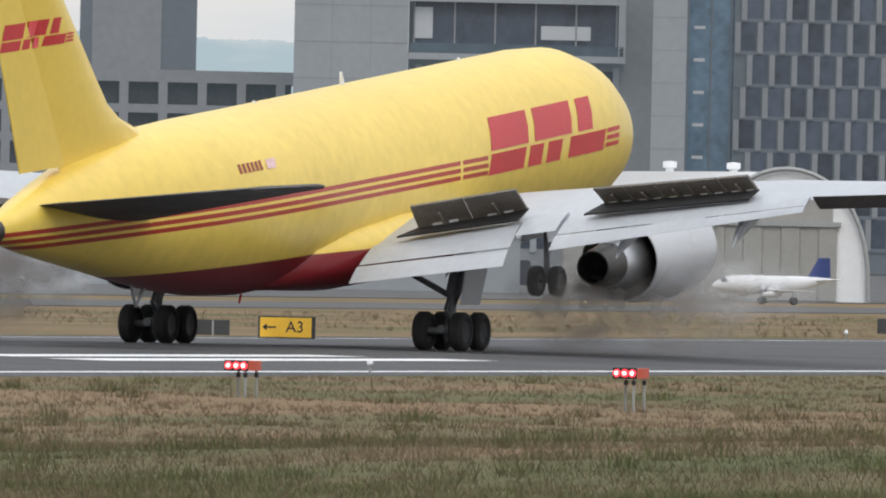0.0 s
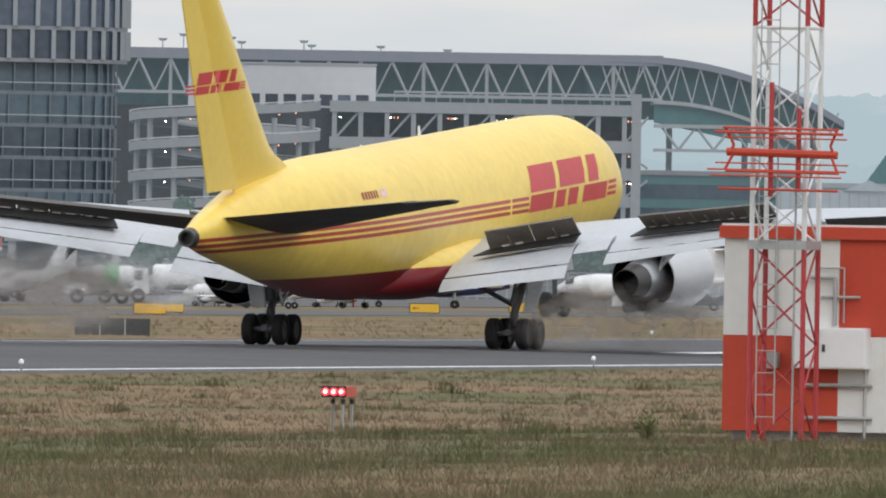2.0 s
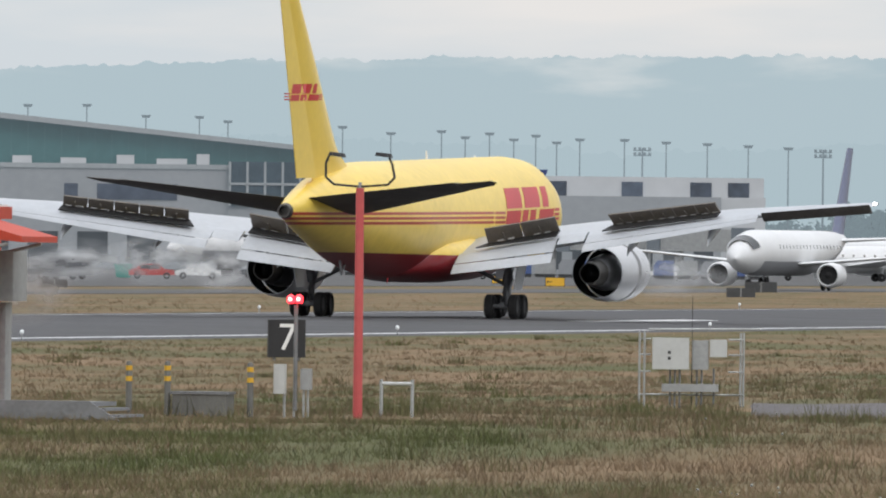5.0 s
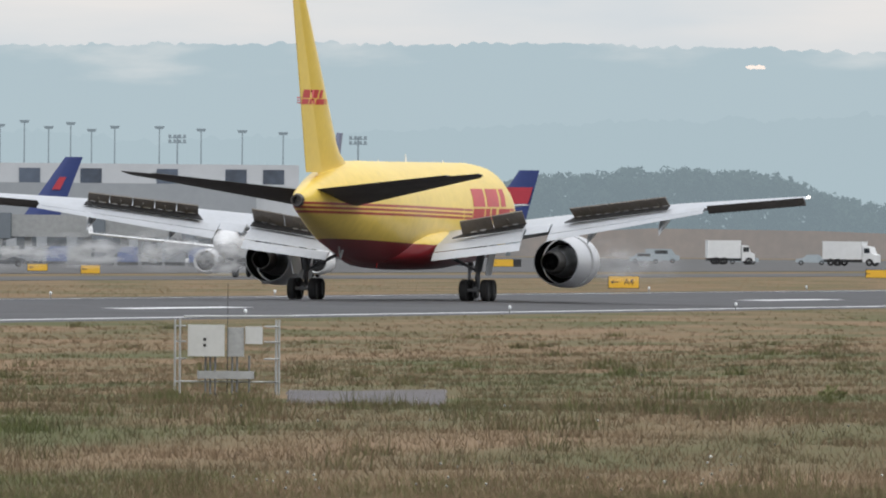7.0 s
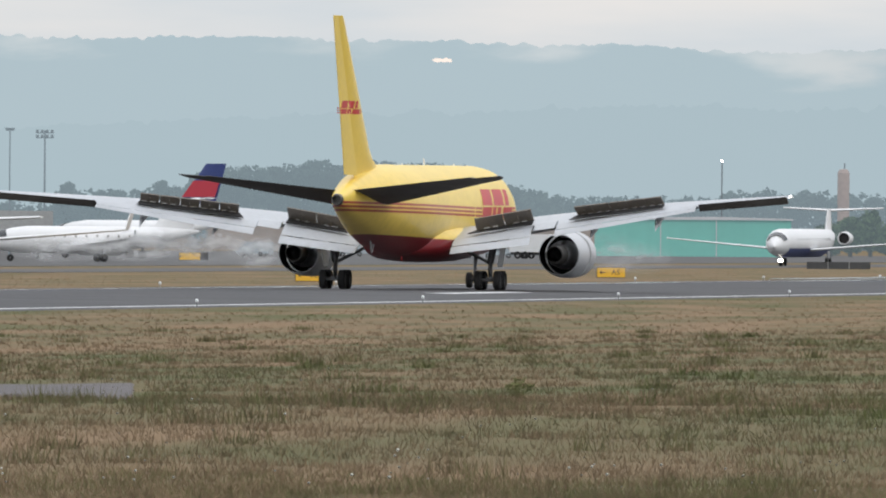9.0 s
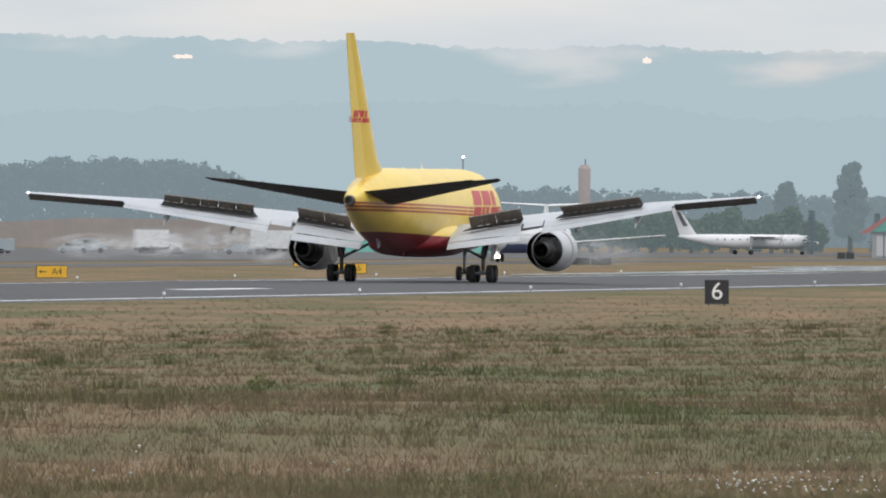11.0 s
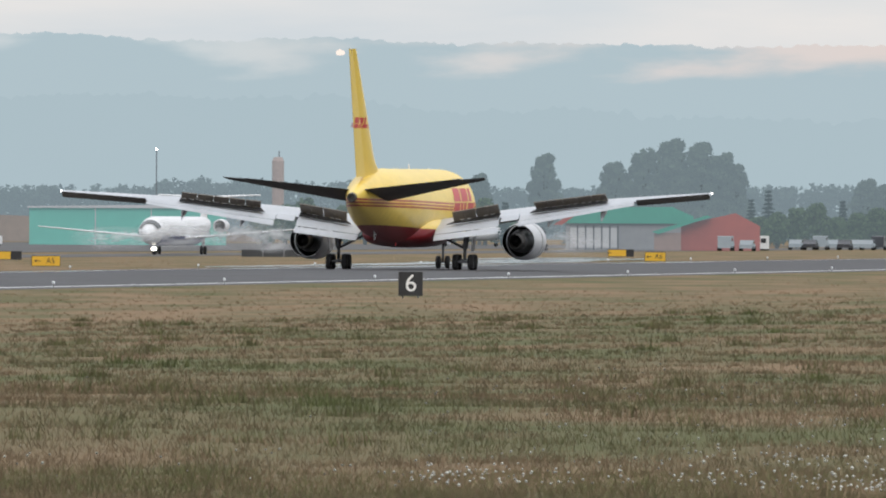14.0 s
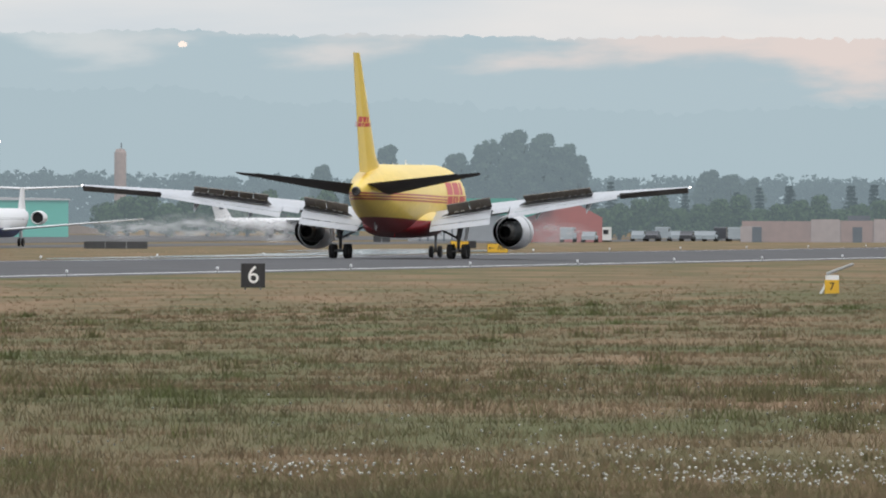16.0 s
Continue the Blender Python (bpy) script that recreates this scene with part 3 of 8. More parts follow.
def wheel(parent, x, y, z, r, wdt):
    h = wdt / 2
    tyre = part("wheel", Geo().turn((x, y, z), "x", [(-h * 0.75, r * 0.55), (-h, r * 0.72), (-h * 0.92, r * 0.9), (-h * 0.6, r), (h * 0.6, r), (h * 0.92, r * 0.9), (h, r * 0.72), (h * 0.75, r * 0.55)], 28), M_TYRE, parent, "black rubber tyre")
    rim = Geo().turn((x, y, z), "x", [(-h * 0.6, 0.01), (-h * 0.62, r * 0.3), (-h * 0.76, r * 0.56), (h * 0.76, r * 0.56), (h * 0.62, r * 0.3), (h * 0.6, 0.01)], 18)
    part("rim", rim, M_DARKRIM, parent, "grey metal rim")


def decal(parent, name, outline, material, side=1, off=0.018, step=0.35):
    """A flat shape of (y, z) quads, four corners each, laid on the fuselage side."""
    g = Geo()
    for q in outline:
        a, b, c, d = (Vector((p[0], p[1])) for p in q)
        nu = max(1, int(max((b - a).length, (c - d).length) / step))
        nv = max(1, int(max((d - a).length, (c - b).length) / step))
        v, f = [], []
        for j in range(nv + 1):
            for i in range(nu + 1):
                p = a.lerp(b, i / nu).lerp(d.lerp(c, i / nu), j / nv)
                v.append(skin(p.x, p.y, off, side))
        for j in range(nv):
            for i in range(nu):
                k = j * (nu + 1) + i
                f.append((k, k + 1, k + nu + 2, k + nu + 1))
        g.add(v, f)
    return part(name, g, material, parent)


def mark_shapes(w=9.6, h=1.68):
    """Slanted red blocks in two rows, in a box of w by h; plain shapes in place of a brand mark."""
    sl = 0.42
    P = lambda x, z: (x * w + sl * z * h, z * h)
    Q = lambda x0, x1, z0, z1: [P(x0, z0), P(x1, z0), P(x1, z1), P(x0, z1)]
    upper = [[Q(0.0, 0.315, 0.43, 1)], [Q(0.37, 0.685, 0.43, 1)], [Q(0.74, 0.865, 0.43, 1)]]
    lower = [[Q(0.005, 0.3, 0, 0.37)], [Q(0.335, 0.45, 0, 0.37)], [Q(0.49, 0.61, 0, 0.37)], [Q(0.68, 0.99, 0, 0.37)]]
    bars = [[Q(1.005, 1.13, z, z + 0.075) for z in (0.04, 0.17, 0.3)]]
    return upper + lower + bars


def fin_half(y, z):
    """Half thickness of the fin or rudder at y, z."""
    le_, te_, hg = fin_le(z), fin_te(z), fin_hinge(z)
    if y > hg:
        s = min(1, max(0, (le_ - y) / (le_ - hg)))
        return max((0.85 - 0.05 * max(0, z - 6.6)) * 1.3 * math.sqrt(s) * (1 - s) + 0.012, (0.22 - 0.012 * (z - 7)) if s > 0.93 else 0)
    return 0.02 + (0.2 - 0.012 * (z - 7)) * max(0, (y - te_) / (hg - te_))


def livery(jet):
    for side in (1, -1):
        for k, shape in enumerate(mark_shapes(9.7, 1.68)):
            decal(jet, "livery_block", [[(8.55 + p[0], 4.24 + p[1]) for p in q] for q in shape], M_RED, side)
        # registration as plain bars, and a small flag panel
        decal(jet, "registration_bar", [[(-9.9 + 0.28 * i, 5.82), (-9.9 + 0.28 * i + 0.17, 5.82), (-9.9 + 0.28 * i + 0.22, 6.08), (-9.9 + 0.28 * i + 0.05, 6.08)] for i in range(6)], M_BROWNRED, side)
        decal(jet, "flag_panel", [[(-8.05, 5.82), (-7.4, 5.82), (-7.25, 6.08), (-7.9, 6.08)]], M_FLAG, side)
        # fin mark
        for shape in mark_shapes(4.0, 0.76) + [[[(-0.85, z), (0.0, z), (0.02, z + 0.06), (-0.83, z + 0.06)] for z in (0.04, 0.17, 0.3)]]:
            g = Geo()
            for q in shape:
                a, b, c, d = (Vector((-22.4 + p[0], 10.2 + p[1])) for p in q)
                k = 8
                row = [a.lerp(b, i / k) for i in range(k + 1)] + [d.lerp(c, i / k) for i in range(k + 1)]
                g.add([(side * (fin_half(p.x, p.y) + 0.012), p.x, p.y) for p in row], [(i, i + 1, k + 2 + i, k + 1 + i) for i in range(k)])
            part("fin_mark", g, M_RED, jet, smooth=False)


SLEEVES, GEAR, NOSE_GEAR = [], [], []
M_FLAG = mat("small_flag_panel", (0.75, 0.5, 0.5), 0.5, 0, 0.3, 6, 20)
M_NAV = mat("lit_lamp_white", (0.9, 0.9, 0.9), 0.3, 0, 0.02, emit=3.0, emit_col=(1, 0.95, 0.9))
JET = freighter()

# ---- airfield signs, lights ----
M_SIGNY = mat("yellow_sign_face", (0.72, 0.42, 0.03), 0.5, 0, 0.08, 2, 10)
M_BLACK = mat("black_sign_paint", (0.02, 0.02, 0.022), 0.55, 0, 0.2, 2, 10)
M_GREYBOX = mat("weathered_grey_metal", (0.33, 0.34, 0.34), 0.55, 0.2, 0.2, 2, 12)
M_DARKBACK = mat("dark_sign_back", (0.05, 0.052, 0.055), 0.7, 0, 0.25, 1.5, 9)
M_LETTER = mat("white_legend", (0.8, 0.8, 0.78), 0.5, 0, 0.04, 2, 8)
M_REDLIT = mat("lit_red_lens", (0.9, 0.05, 0.05), 0.3, emit=3.0, emit_col=(1.0, 0.03, 0.05))
M_REDHOT = mat("bright_lens_centre", (1, 0.7, 0.6), 0.3, emit=5.0, emit_col=(1.0, 0.35, 0.3))
M_ORANGE = mat("orange_red_housing", (0.55, 0.07, 0.03), 0.5, 0, 0.15, 3, 15)
M_EDGE = mat("runway_edge_lamp_glass", (0.85, 0.87, 0.88), 0.2, 0, 0.03)


def words(text, size, material, parent, x, y, z, name="legend", rz=0.0):
    """Flat letters facing -y, centred at x, z."""
    cu = bpy.data.curves.new("text", "FONT")
    cu.body, cu.size, cu.align_x, cu.align_y, cu.extrude = text, size, "CENTER", "CENTER", 0.006
    tmp = bpy.data.objects.new("text", cu)
    scene.collection.objects.link(tmp)
    bpy.context.view_layer.update()
    me = bpy.data.meshes.new_from_object(tmp.evaluated_get(bpy.context.evaluated_depsgraph_get()))
    bpy.data.objects.remove(tmp)
    me.materials.clear()
    me.materials.append(material)
    me.transform(pose(x, y, z, 90, 0, rz))
    ob = new(name, me)
    ob.parent = parent
    return ob


def soft_box(x0, x1, y0, y1, z0, z1, r=0.03):
    """A box with rounded upright edges."""
    o = []
    for cx, cy, a0 in ((x1 - r, y1 - r, 0), (x0 + r, y1 - r, 90), (x0 + r, y0 + r, 180), (x1 - r, y0 + r, 270)):
        for k in (0, 45, 90):
            a = radians(a0 + k)
            o.append((cx + r * math.cos(a), cy + r * math.sin(a)))
    return Geo().prism(o, z0, z1, "z")


def guidance_sign(m, w, h, text, arrow, label, black_end=0.0, group="taxiway signs"):
    t = thing("taxiway_sign", m, label, "sign", group)
    part("cabinet", soft_box(-w / 2, w / 2, 0, 0.25, 0.12, h), M_BLACK, t)
    part("face", Geo().box(-w / 2 + 0.04, w / 2 - black_end - 0.04, -0.012, -0.002, 0.16, h - 0.04), M_SIGNY, t, "yellow sign face", smooth=False)
    for x in (-w * 0.36, w * 0.36):
        part("leg", Geo().tube((x, 0.12, 0), (x, 0.12, 0.14), 0.05), M_GREYBOX, t)
    mid = -black_end / 2
    if text:
        words(text, h * 0.62, M_BLACK, t, mid + (0.16 * w if arrow else 0), -0.02, (h + 0.12) / 2)
    if arrow:
        x, z, s = mid - 0.28 * w, (h + 0.12) / 2, h * 0.2
        g = Geo().box(x - s, x + s * 1.2, -0.02, -0.014, z - s * 0.16, z + s * 0.16)
        g.prism([(x - s * 1.5, z), (x - s * 0.6, z + s * 0.7), (x - s * 0.6, z - s * 0.7)], -0.02, -0.014)
        part("arrow", g, M_BLACK, t, smooth=False)
    return t


Y_LABEL = "yellow taxiway sign with black lettering in the grass"
guidance_sign(at(20.615, 542, -0.1, 8), 1.9, 0.85, "A3", True, "yellow A3 taxiway sign with black arrow and end cap", 0.1)
guidance_sign(at(17.25, 924, -0.1, 5), 1.6, 0.65, "", True, Y_LABEL)
guidance_sign(at(17.32, 894, -0.1, 5), 1.8, 0.75, "", False, Y_LABEL)
guidance_sign(at(16.36, 976, -0.1, 5), 1.8, 0.7, "", True, Y_LABEL)
guidance_sign(at(15.98, 1010, -0.1, 5), 3.0, 0.75, "A4", True, "yellow A4 taxiway sign with black end panel", 0.6)
guidance_sign(at(12.485, 1500, -0.1, 5), 1.9, 0.8, "", True, Y_LABEL)
guidance_sign(at(12.3, 1420, -0.1, 5), 1.7, 0.9, "", True, Y_LABEL)
guidance_sign(at(9.385, 1302, -0.1, 5), 2.3, 0.95, "A5", True, "yellow A5 taxiway sign with black arrow")
guidance_sign(at(9.53, 1514, -0.1, 5), 3.2, 0.9, "", True, Y_LABEL, 1.0)
guidance_sign(at(10.435, 1150, -0.1, 5), 2.2, 1.0, "A4", True, "yellow A4 taxiway sign with black arrow")
guidance_sign(at(10.845, 1900, -0.1, 5), 3.4, 1.0, "", True, Y_LABEL, 0.9)
guidance_sign(at(7.375, 1760, -0.1, 5), 2.8, 0.9, "", True, Y_LABEL, 0.8)
guidance_sign(at(7.255, 1551, -0.1, 5), 2.0, 1.0, "A6", True, "yellow taxiway sign with black arrow and letters")


def sign_back(m, w, h, seams=2):
    t = thing("sign_back", m, "dark back of a long airfield sign in the grass", "sign", "signs seen from behind")
    part("cabinet", soft_box(-w / 2, w / 2, 0, 0.3, 0.06, h), M_DARKBACK, t)
    for i in range(1, seams):
        x = -w / 2 + w * i / seams
        part("seam", Geo().box(x - 0.03, x + 0.03, -0.012, 0, 0.08, h - 0.02), M_GREYBOX, t, smooth=False)
    for x in (-w * 0.4, w * 0.4):
        part("leg", Geo().tube((x, 0.15, 0), (x, 0.15, 0.08), 0.05), M_GREYBOX, t)


for az, d, w, h in ((20.875, 556, 1.15, 0.6), (17.45, 686, 3.15, 0.78), (16.03, 669, 1.9, 1.0), (18.51, 656, 0.95, 0.68), (11.65, 1195, 2.1, 0.75), (8.59, 1700, 6.6, 0.8), (15.3, 1290, 1.4, 0.7), (7.66, 2150, 2.2, 0.9), (14.05, 1250, 2.0, 0.7), (11.58, 1330, 2.6, 0.9)):
    sign_back(at(az, d, -0.1, 3), w, h, 3 if w > 3 else 2)


def distance_marker(m, number):
    t = thing("distance_marker", m, "black square runway distance marker with white numeral", "sign", "runway distance markers")
    part("cabinet", soft_box(-0.61, 0.61, -0.15, 0.15, 0.1, 1.32, 0.05), M_BLACK, t)
    words(number, 1.25, M_LETTER, t, 0, -0.16, 0.71, "numeral")
    for x in (-0.4, 0.4):
        part("leg", Geo().tube((x, 0, -0.15), (x, 0, 0.12), 0.05), M_GREYBOX, t)


distance_marker(at(13.237, 530, ground_z(-121, 516), 10), "7")
distance_marker(at(8.11, 830, ground_z(-117, 821), 6), "6")


def approach_unit(m):
    t = thing("approach_path_light", m, "orange-red approach light box with lit red lenses on short legs", "airfield light", "approach path lights")
    body = part("housing", soft_box(-0.3, 0.24, -0.1, 0.95, 0.75, 0.97, 0.04), M_ORANGE, t)
    part("front_plate", Geo().box(-0.3, 0.24, -0.125, -0.102, 0.74, 0.98), M_BLACK, body, smooth=False)
    for i, x in enumerate((-0.21, -0.03, 0.14)):
        part("lens", Geo().turn((x, -0.14, 0.86), "y", [(0.02, 0.085), (-0.01, 0.075), (-0.02, 0.05), (-0.02, 0.03)], 16), M_REDLIT, body, "lit red lens")
        part("bulb", Geo().turn((x, -0.165, 0.86), "y", [(0.0, 0.045), (-0.01, 0.025), (-0.012, 0.001)], 12), M_REDHOT, body)
    for x, y in ((-0.24, 0.75), (0.15, 0.0), (0.18, 0.75)):
        part("leg", Geo().tube((x, y, -0.05), (x, y, 0.77), 0.03), M_GREYBOX, t)
        part("collar", Geo().tube((x, y, 0.6), (x, y, 0.7), 0.048), M_BLACK, t)
    return t


for px, py, sink in ((-128.07, 337.5, 0.16), (-118.82, 337, 0.02), (-109.62, 336.8, 0), (-100.87, 337, 0)):
    approach_unit(pose(px, py, ground_z(px, py) - sink, 0, 0, 4))


def edge_light(x, y):
    t = thing("edge_light", pose(x, y, 0.0), "small white runway edge lamp on a short stem", "airfield light", "runway edge lights")
    part("stem", Geo().tube((0, 0, 0), (0, 0, 0.22), 0.03), M_GREYBOX, t)
    part("globe", Geo().turn((0, 0, 0.22), "z", [(0, 0.05), (0.05, 0.085), (0.13, 0.07), (0.17, 0.01)], 10), M_EDGE, t)
    return t


e0 = edge_light(RUN_X + HALF + 1.6, 330)
for k in range(1, 30):
    copy_thing(e0, pose(RUN_X + HALF + 1.6, 330 + 60.96 * k, 0.0))
for k in range(0, 30):
    copy_thing(e0, pose(RUN_X - HALF - 1.6, 330 + 60.96 * k, -0.01))

# ---- shelter, mast and posts in the foreground ----
M_REDP = mat("red_checker_paint", (0.50, 0.055, 0.025), 0.6, 0, 0.10, 0.9, 7, 0.05)
M_WHITEP = mat("white_checker_paint", (0.70, 0.70, 0.68), 0.6, 0, 0.07, 0.7, 6, 0.05)
M_MASTR = mat("faded_red_mast_paint", (0.42, 0.045, 0.05), 0.5, 0.1, 0.18, 3, 15)
M_MASTW = mat("white_mast_paint", (0.68, 0.69, 0.7), 0.5, 0.1, 0.1, 3, 15)
M_POSTR = mat("sunbleached_red_post", (0.52, 0.09, 0.09), 0.55, 0, 0.1, 2, 12)
M_GALVD = mat("weathered_walkway_steel", (0.2, 0.205, 0.21), 0.65, 0.2, 0.25, 3, 16)
M_GALV = mat("galvanised_steel", (0.42, 0.43, 0.43), 0.5, 0.5, 0.18, 4, 18)
M_CONC = mat("footing_concrete", (0.32, 0.31, 0.29), 0.85, 0, 0.15, 2, 12, 0.1)


def shelter():
    z = 1.31
    t = thing("equipment_shelter", pose(-59.42, 217.0, z), "red and white checkered equipment shelter on a concrete footing", "shelter")
    W, D, H = 3.28, 4.2, 2.64
    part("footing", Geo().box(0.1, W - 0.1, 0.1, D - 0.1, -0.35, 0.0), M_CONC, t, smooth=False)
    part("body", Geo().box(0.02, W - 0.02, 0.02, D - 0.02, 0.0, H), M_WHITEP, t, smooth=False)
    half, mid = W / 2, 1.31
    for x0, x1, z0, z1, m in ((0, half, 0, mid, M_REDP), (half, W, 0, mid, M_WHITEP), (0, half, mid, H, M_WHITEP), (half, W, mid, H, M_REDP)):
        part("wall_panel", Geo().box(x0, x1 - 0.004, -0.012, 0.02, z0 + 0.002, z1 - 0.002), m, t, smooth=False)
    for y0, y1, lower, upper in ((0, 1.55, M_REDP, M_WHITEP), (1.55, 4.2, M_REDP, M_REDP)):
        part("wall_panel", Geo().box(W - 0.02, W + 0.012, y0, y1 - 0.004, 0.002, mid - 0.002), lower, t, smooth=False)
        part("wall_panel", Geo().box(W - 0.02, W + 0.012, y0, y1 - 0.004, mid, H - 0.002), upper, t, smooth=False)
    part("roof", Geo().box(-0.06, W + 0.14, -0.08, D + 0.1, H, H + 0.17), M_REDP, t, "red flat roof edge", smooth=False)
    part("roof_deck", Geo().box(-0.03, W + 0.1, -0.05, D + 0.06, H + 0.17, H + 0.2), M_WHITEP, t, smooth=False)
    # door in the side wall, with canopy
    door = part("door", Geo().box(W + 0.012, W + 0.05, 1.95, 3.2, 0.08, 2.1), M_WHITEP, t, "white steel door with black stencil", smooth=False)
    part("door_frame", Geo().prism([(1.82, 0.0), (1.82, 2.22), (3.33, 2.22), (3.33, 0.0), (3.21, 0.0), (3.21, 2.11), (1.94, 2.11), (1.94, 0.0)], W + 0.012, W + 0.07, "x"), M_REDP, t, smooth=False)
    for txt, s, zz in (("FAA", 0.36, 1.58),):
        ob = words(txt, s, M_BLACK, door, 0, 0, 0, "stencil")
        ob.data.transform(pose(W + 0.06, 2.58, zz, 0, 0, 90))
    part("stencil_bar", Geo().box(W + 0.05, W + 0.056, 2.2, 2.95, 1.24, 1.33), M_BLACK, door, smooth=False)
    part("handle", Geo().box(W + 0.05, W + 0.12, 2.98, 3.06, 0.98, 1.04), M_GALV, door, smooth=False)
    can = Geo().prism([(W, 2.42), (W + 1.02, 2.32), (W + 1.02, 2.4), (W, 2.68)], 1.4, 3.4)
    part("canopy", can, M_REDP, t, "red canopy over the door", smooth=False)
    for yb in (1.45, 3.35):
        part("canopy_bracket", Geo().tube((W, yb, 2.1), (W + 0.8, yb, 2.3), 0.025), M_GALV, t)
    part("air_conditioner", soft_box(W + 0.02, W + 0.42, 3.3, 4.1, 1.5, 2.2), M_GREYBOX, t, "grey wall air conditioner")
    part("air_conditioner", soft_box(W + 0.06, W + 0.22, 3.7, 4.05, 0.1, 1.48), M_GREYBOX, t, "grey lower ducting cabinet")
    part("meter_box", soft_box(W + 0.02, W + 0.13, 0.3, 0.6, 1.1, 1.65), M_GREYBOX, t)
    part("wall_lamp", soft_box(W + 0.02, W + 0.16, 0.9, 1.1, 2.15, 2.42), M_BLACK, t)
    part("conduit", Geo().tube((W + 0.08, 0.45, 0.0), (W + 0.08, 0.45, 1.1), 0.03).tube((W + 0.1, 0.7, 0.0), (W + 0.1, 0.7, 0.9), 0.04).tube((W + 0.1, 0.7, 0.9), (W + 0.1, 0.45, 1.1), 0.05), M_GALV, t)
    # cabinet and conduits on the front wall
    cab = part("wall_cabinet", soft_box(1.05, 2.1, -0.3, -0.012, 0.87, 1.43, 0.02), M_WHITE, t, "white two-door wall cabinet")
    part("cabinet_door", Geo().box(1.07, 1.44, -0.315, -0.301, 0.89, 1.41), M_WHITE, cab, smooth=False)
    part("cabinet_door", Geo().box(1.46, 2.08, -0.315, -0.301, 0.89, 1.41), M_WHITE, cab, smooth=False)
    part("latch", Geo().box(1.49, 1.53, -0.335, -0.316, 1.1, 1.2), M_BLACK, cab, smooth=False)
    for a, b, r in (((1.25, -0.08, 2.12), (1.6, -0.08, 2.12), 0.03), ((1.6, -0.08, 2.12), (1.6, -0.08, 1.45), 0.03), ((1.4, -0.06, 1.85), (1.95, -0.06, 1.85), 0.02), ((1.3, -0.06, 2.25), (1.72, -0.06, 2.25), 0.012), ((1.72, -0.06, 2.25), (1.72, -0.06, 1.5), 0.012), ((1.2, -0.07, 0.64), (2.14, -0.07, 0.64), 0.028), ((1.2, -0.07, 0.19), (2.14, -0.07, 0.19), 0.028), ((2.04, -0.07, -0.1), (2.04, -0.07, 0.87), 0.02), ((0.75, -0.05, 1.4), (0.75, -0.05, 2.78), 0.02)):
        part("conduit", Geo().tube(a, b, r), M_GALV, t)
    part("junction_box", soft_box(0.62, 0.82, -0.2, -0.012, 0.86, 1.08), M_GREYBOX, t)
    # steel walkway and steps in front of the door
    wk = thing("metal_walkway", pose(-55.78, 218.0, z + 0.12), "grey galvanised steel walkway and steps at the shelter door", "walkway")
    part("deck", Geo().box(0.0, 1.75, 0.0, 1.5, -0.04, 0.02), M_GALVD, wk, smooth=False)
    part("side_beam", Geo().box(-0.04, 1.75, -0.06, -0.002, -0.22, 0.03), M_GALVD, wk, smooth=False)
    for i in range(3):
        part("step", Geo().box(1.76 + i * 0.2, 1.96 + i * 0.2, 0.0, 1.4, -0.1 - i * 0.09, -0.06 - i * 0.09), M_GALVD, wk, smooth=False)
    part("stringer", Geo().prism([(1.75, 0.03), (1.75, -0.16), (2.3, -0.4), (2.44, -0.4)], -0.06, -0.01), M_GALVD, wk, smooth=False)
    for x in (0.1, 0.62, 1.65):
        part("leg", Geo().box(x, x + 0.08, 0.02, 0.1, -0.7, -0.04), M_GALVD, wk, smooth=False)


shelter()


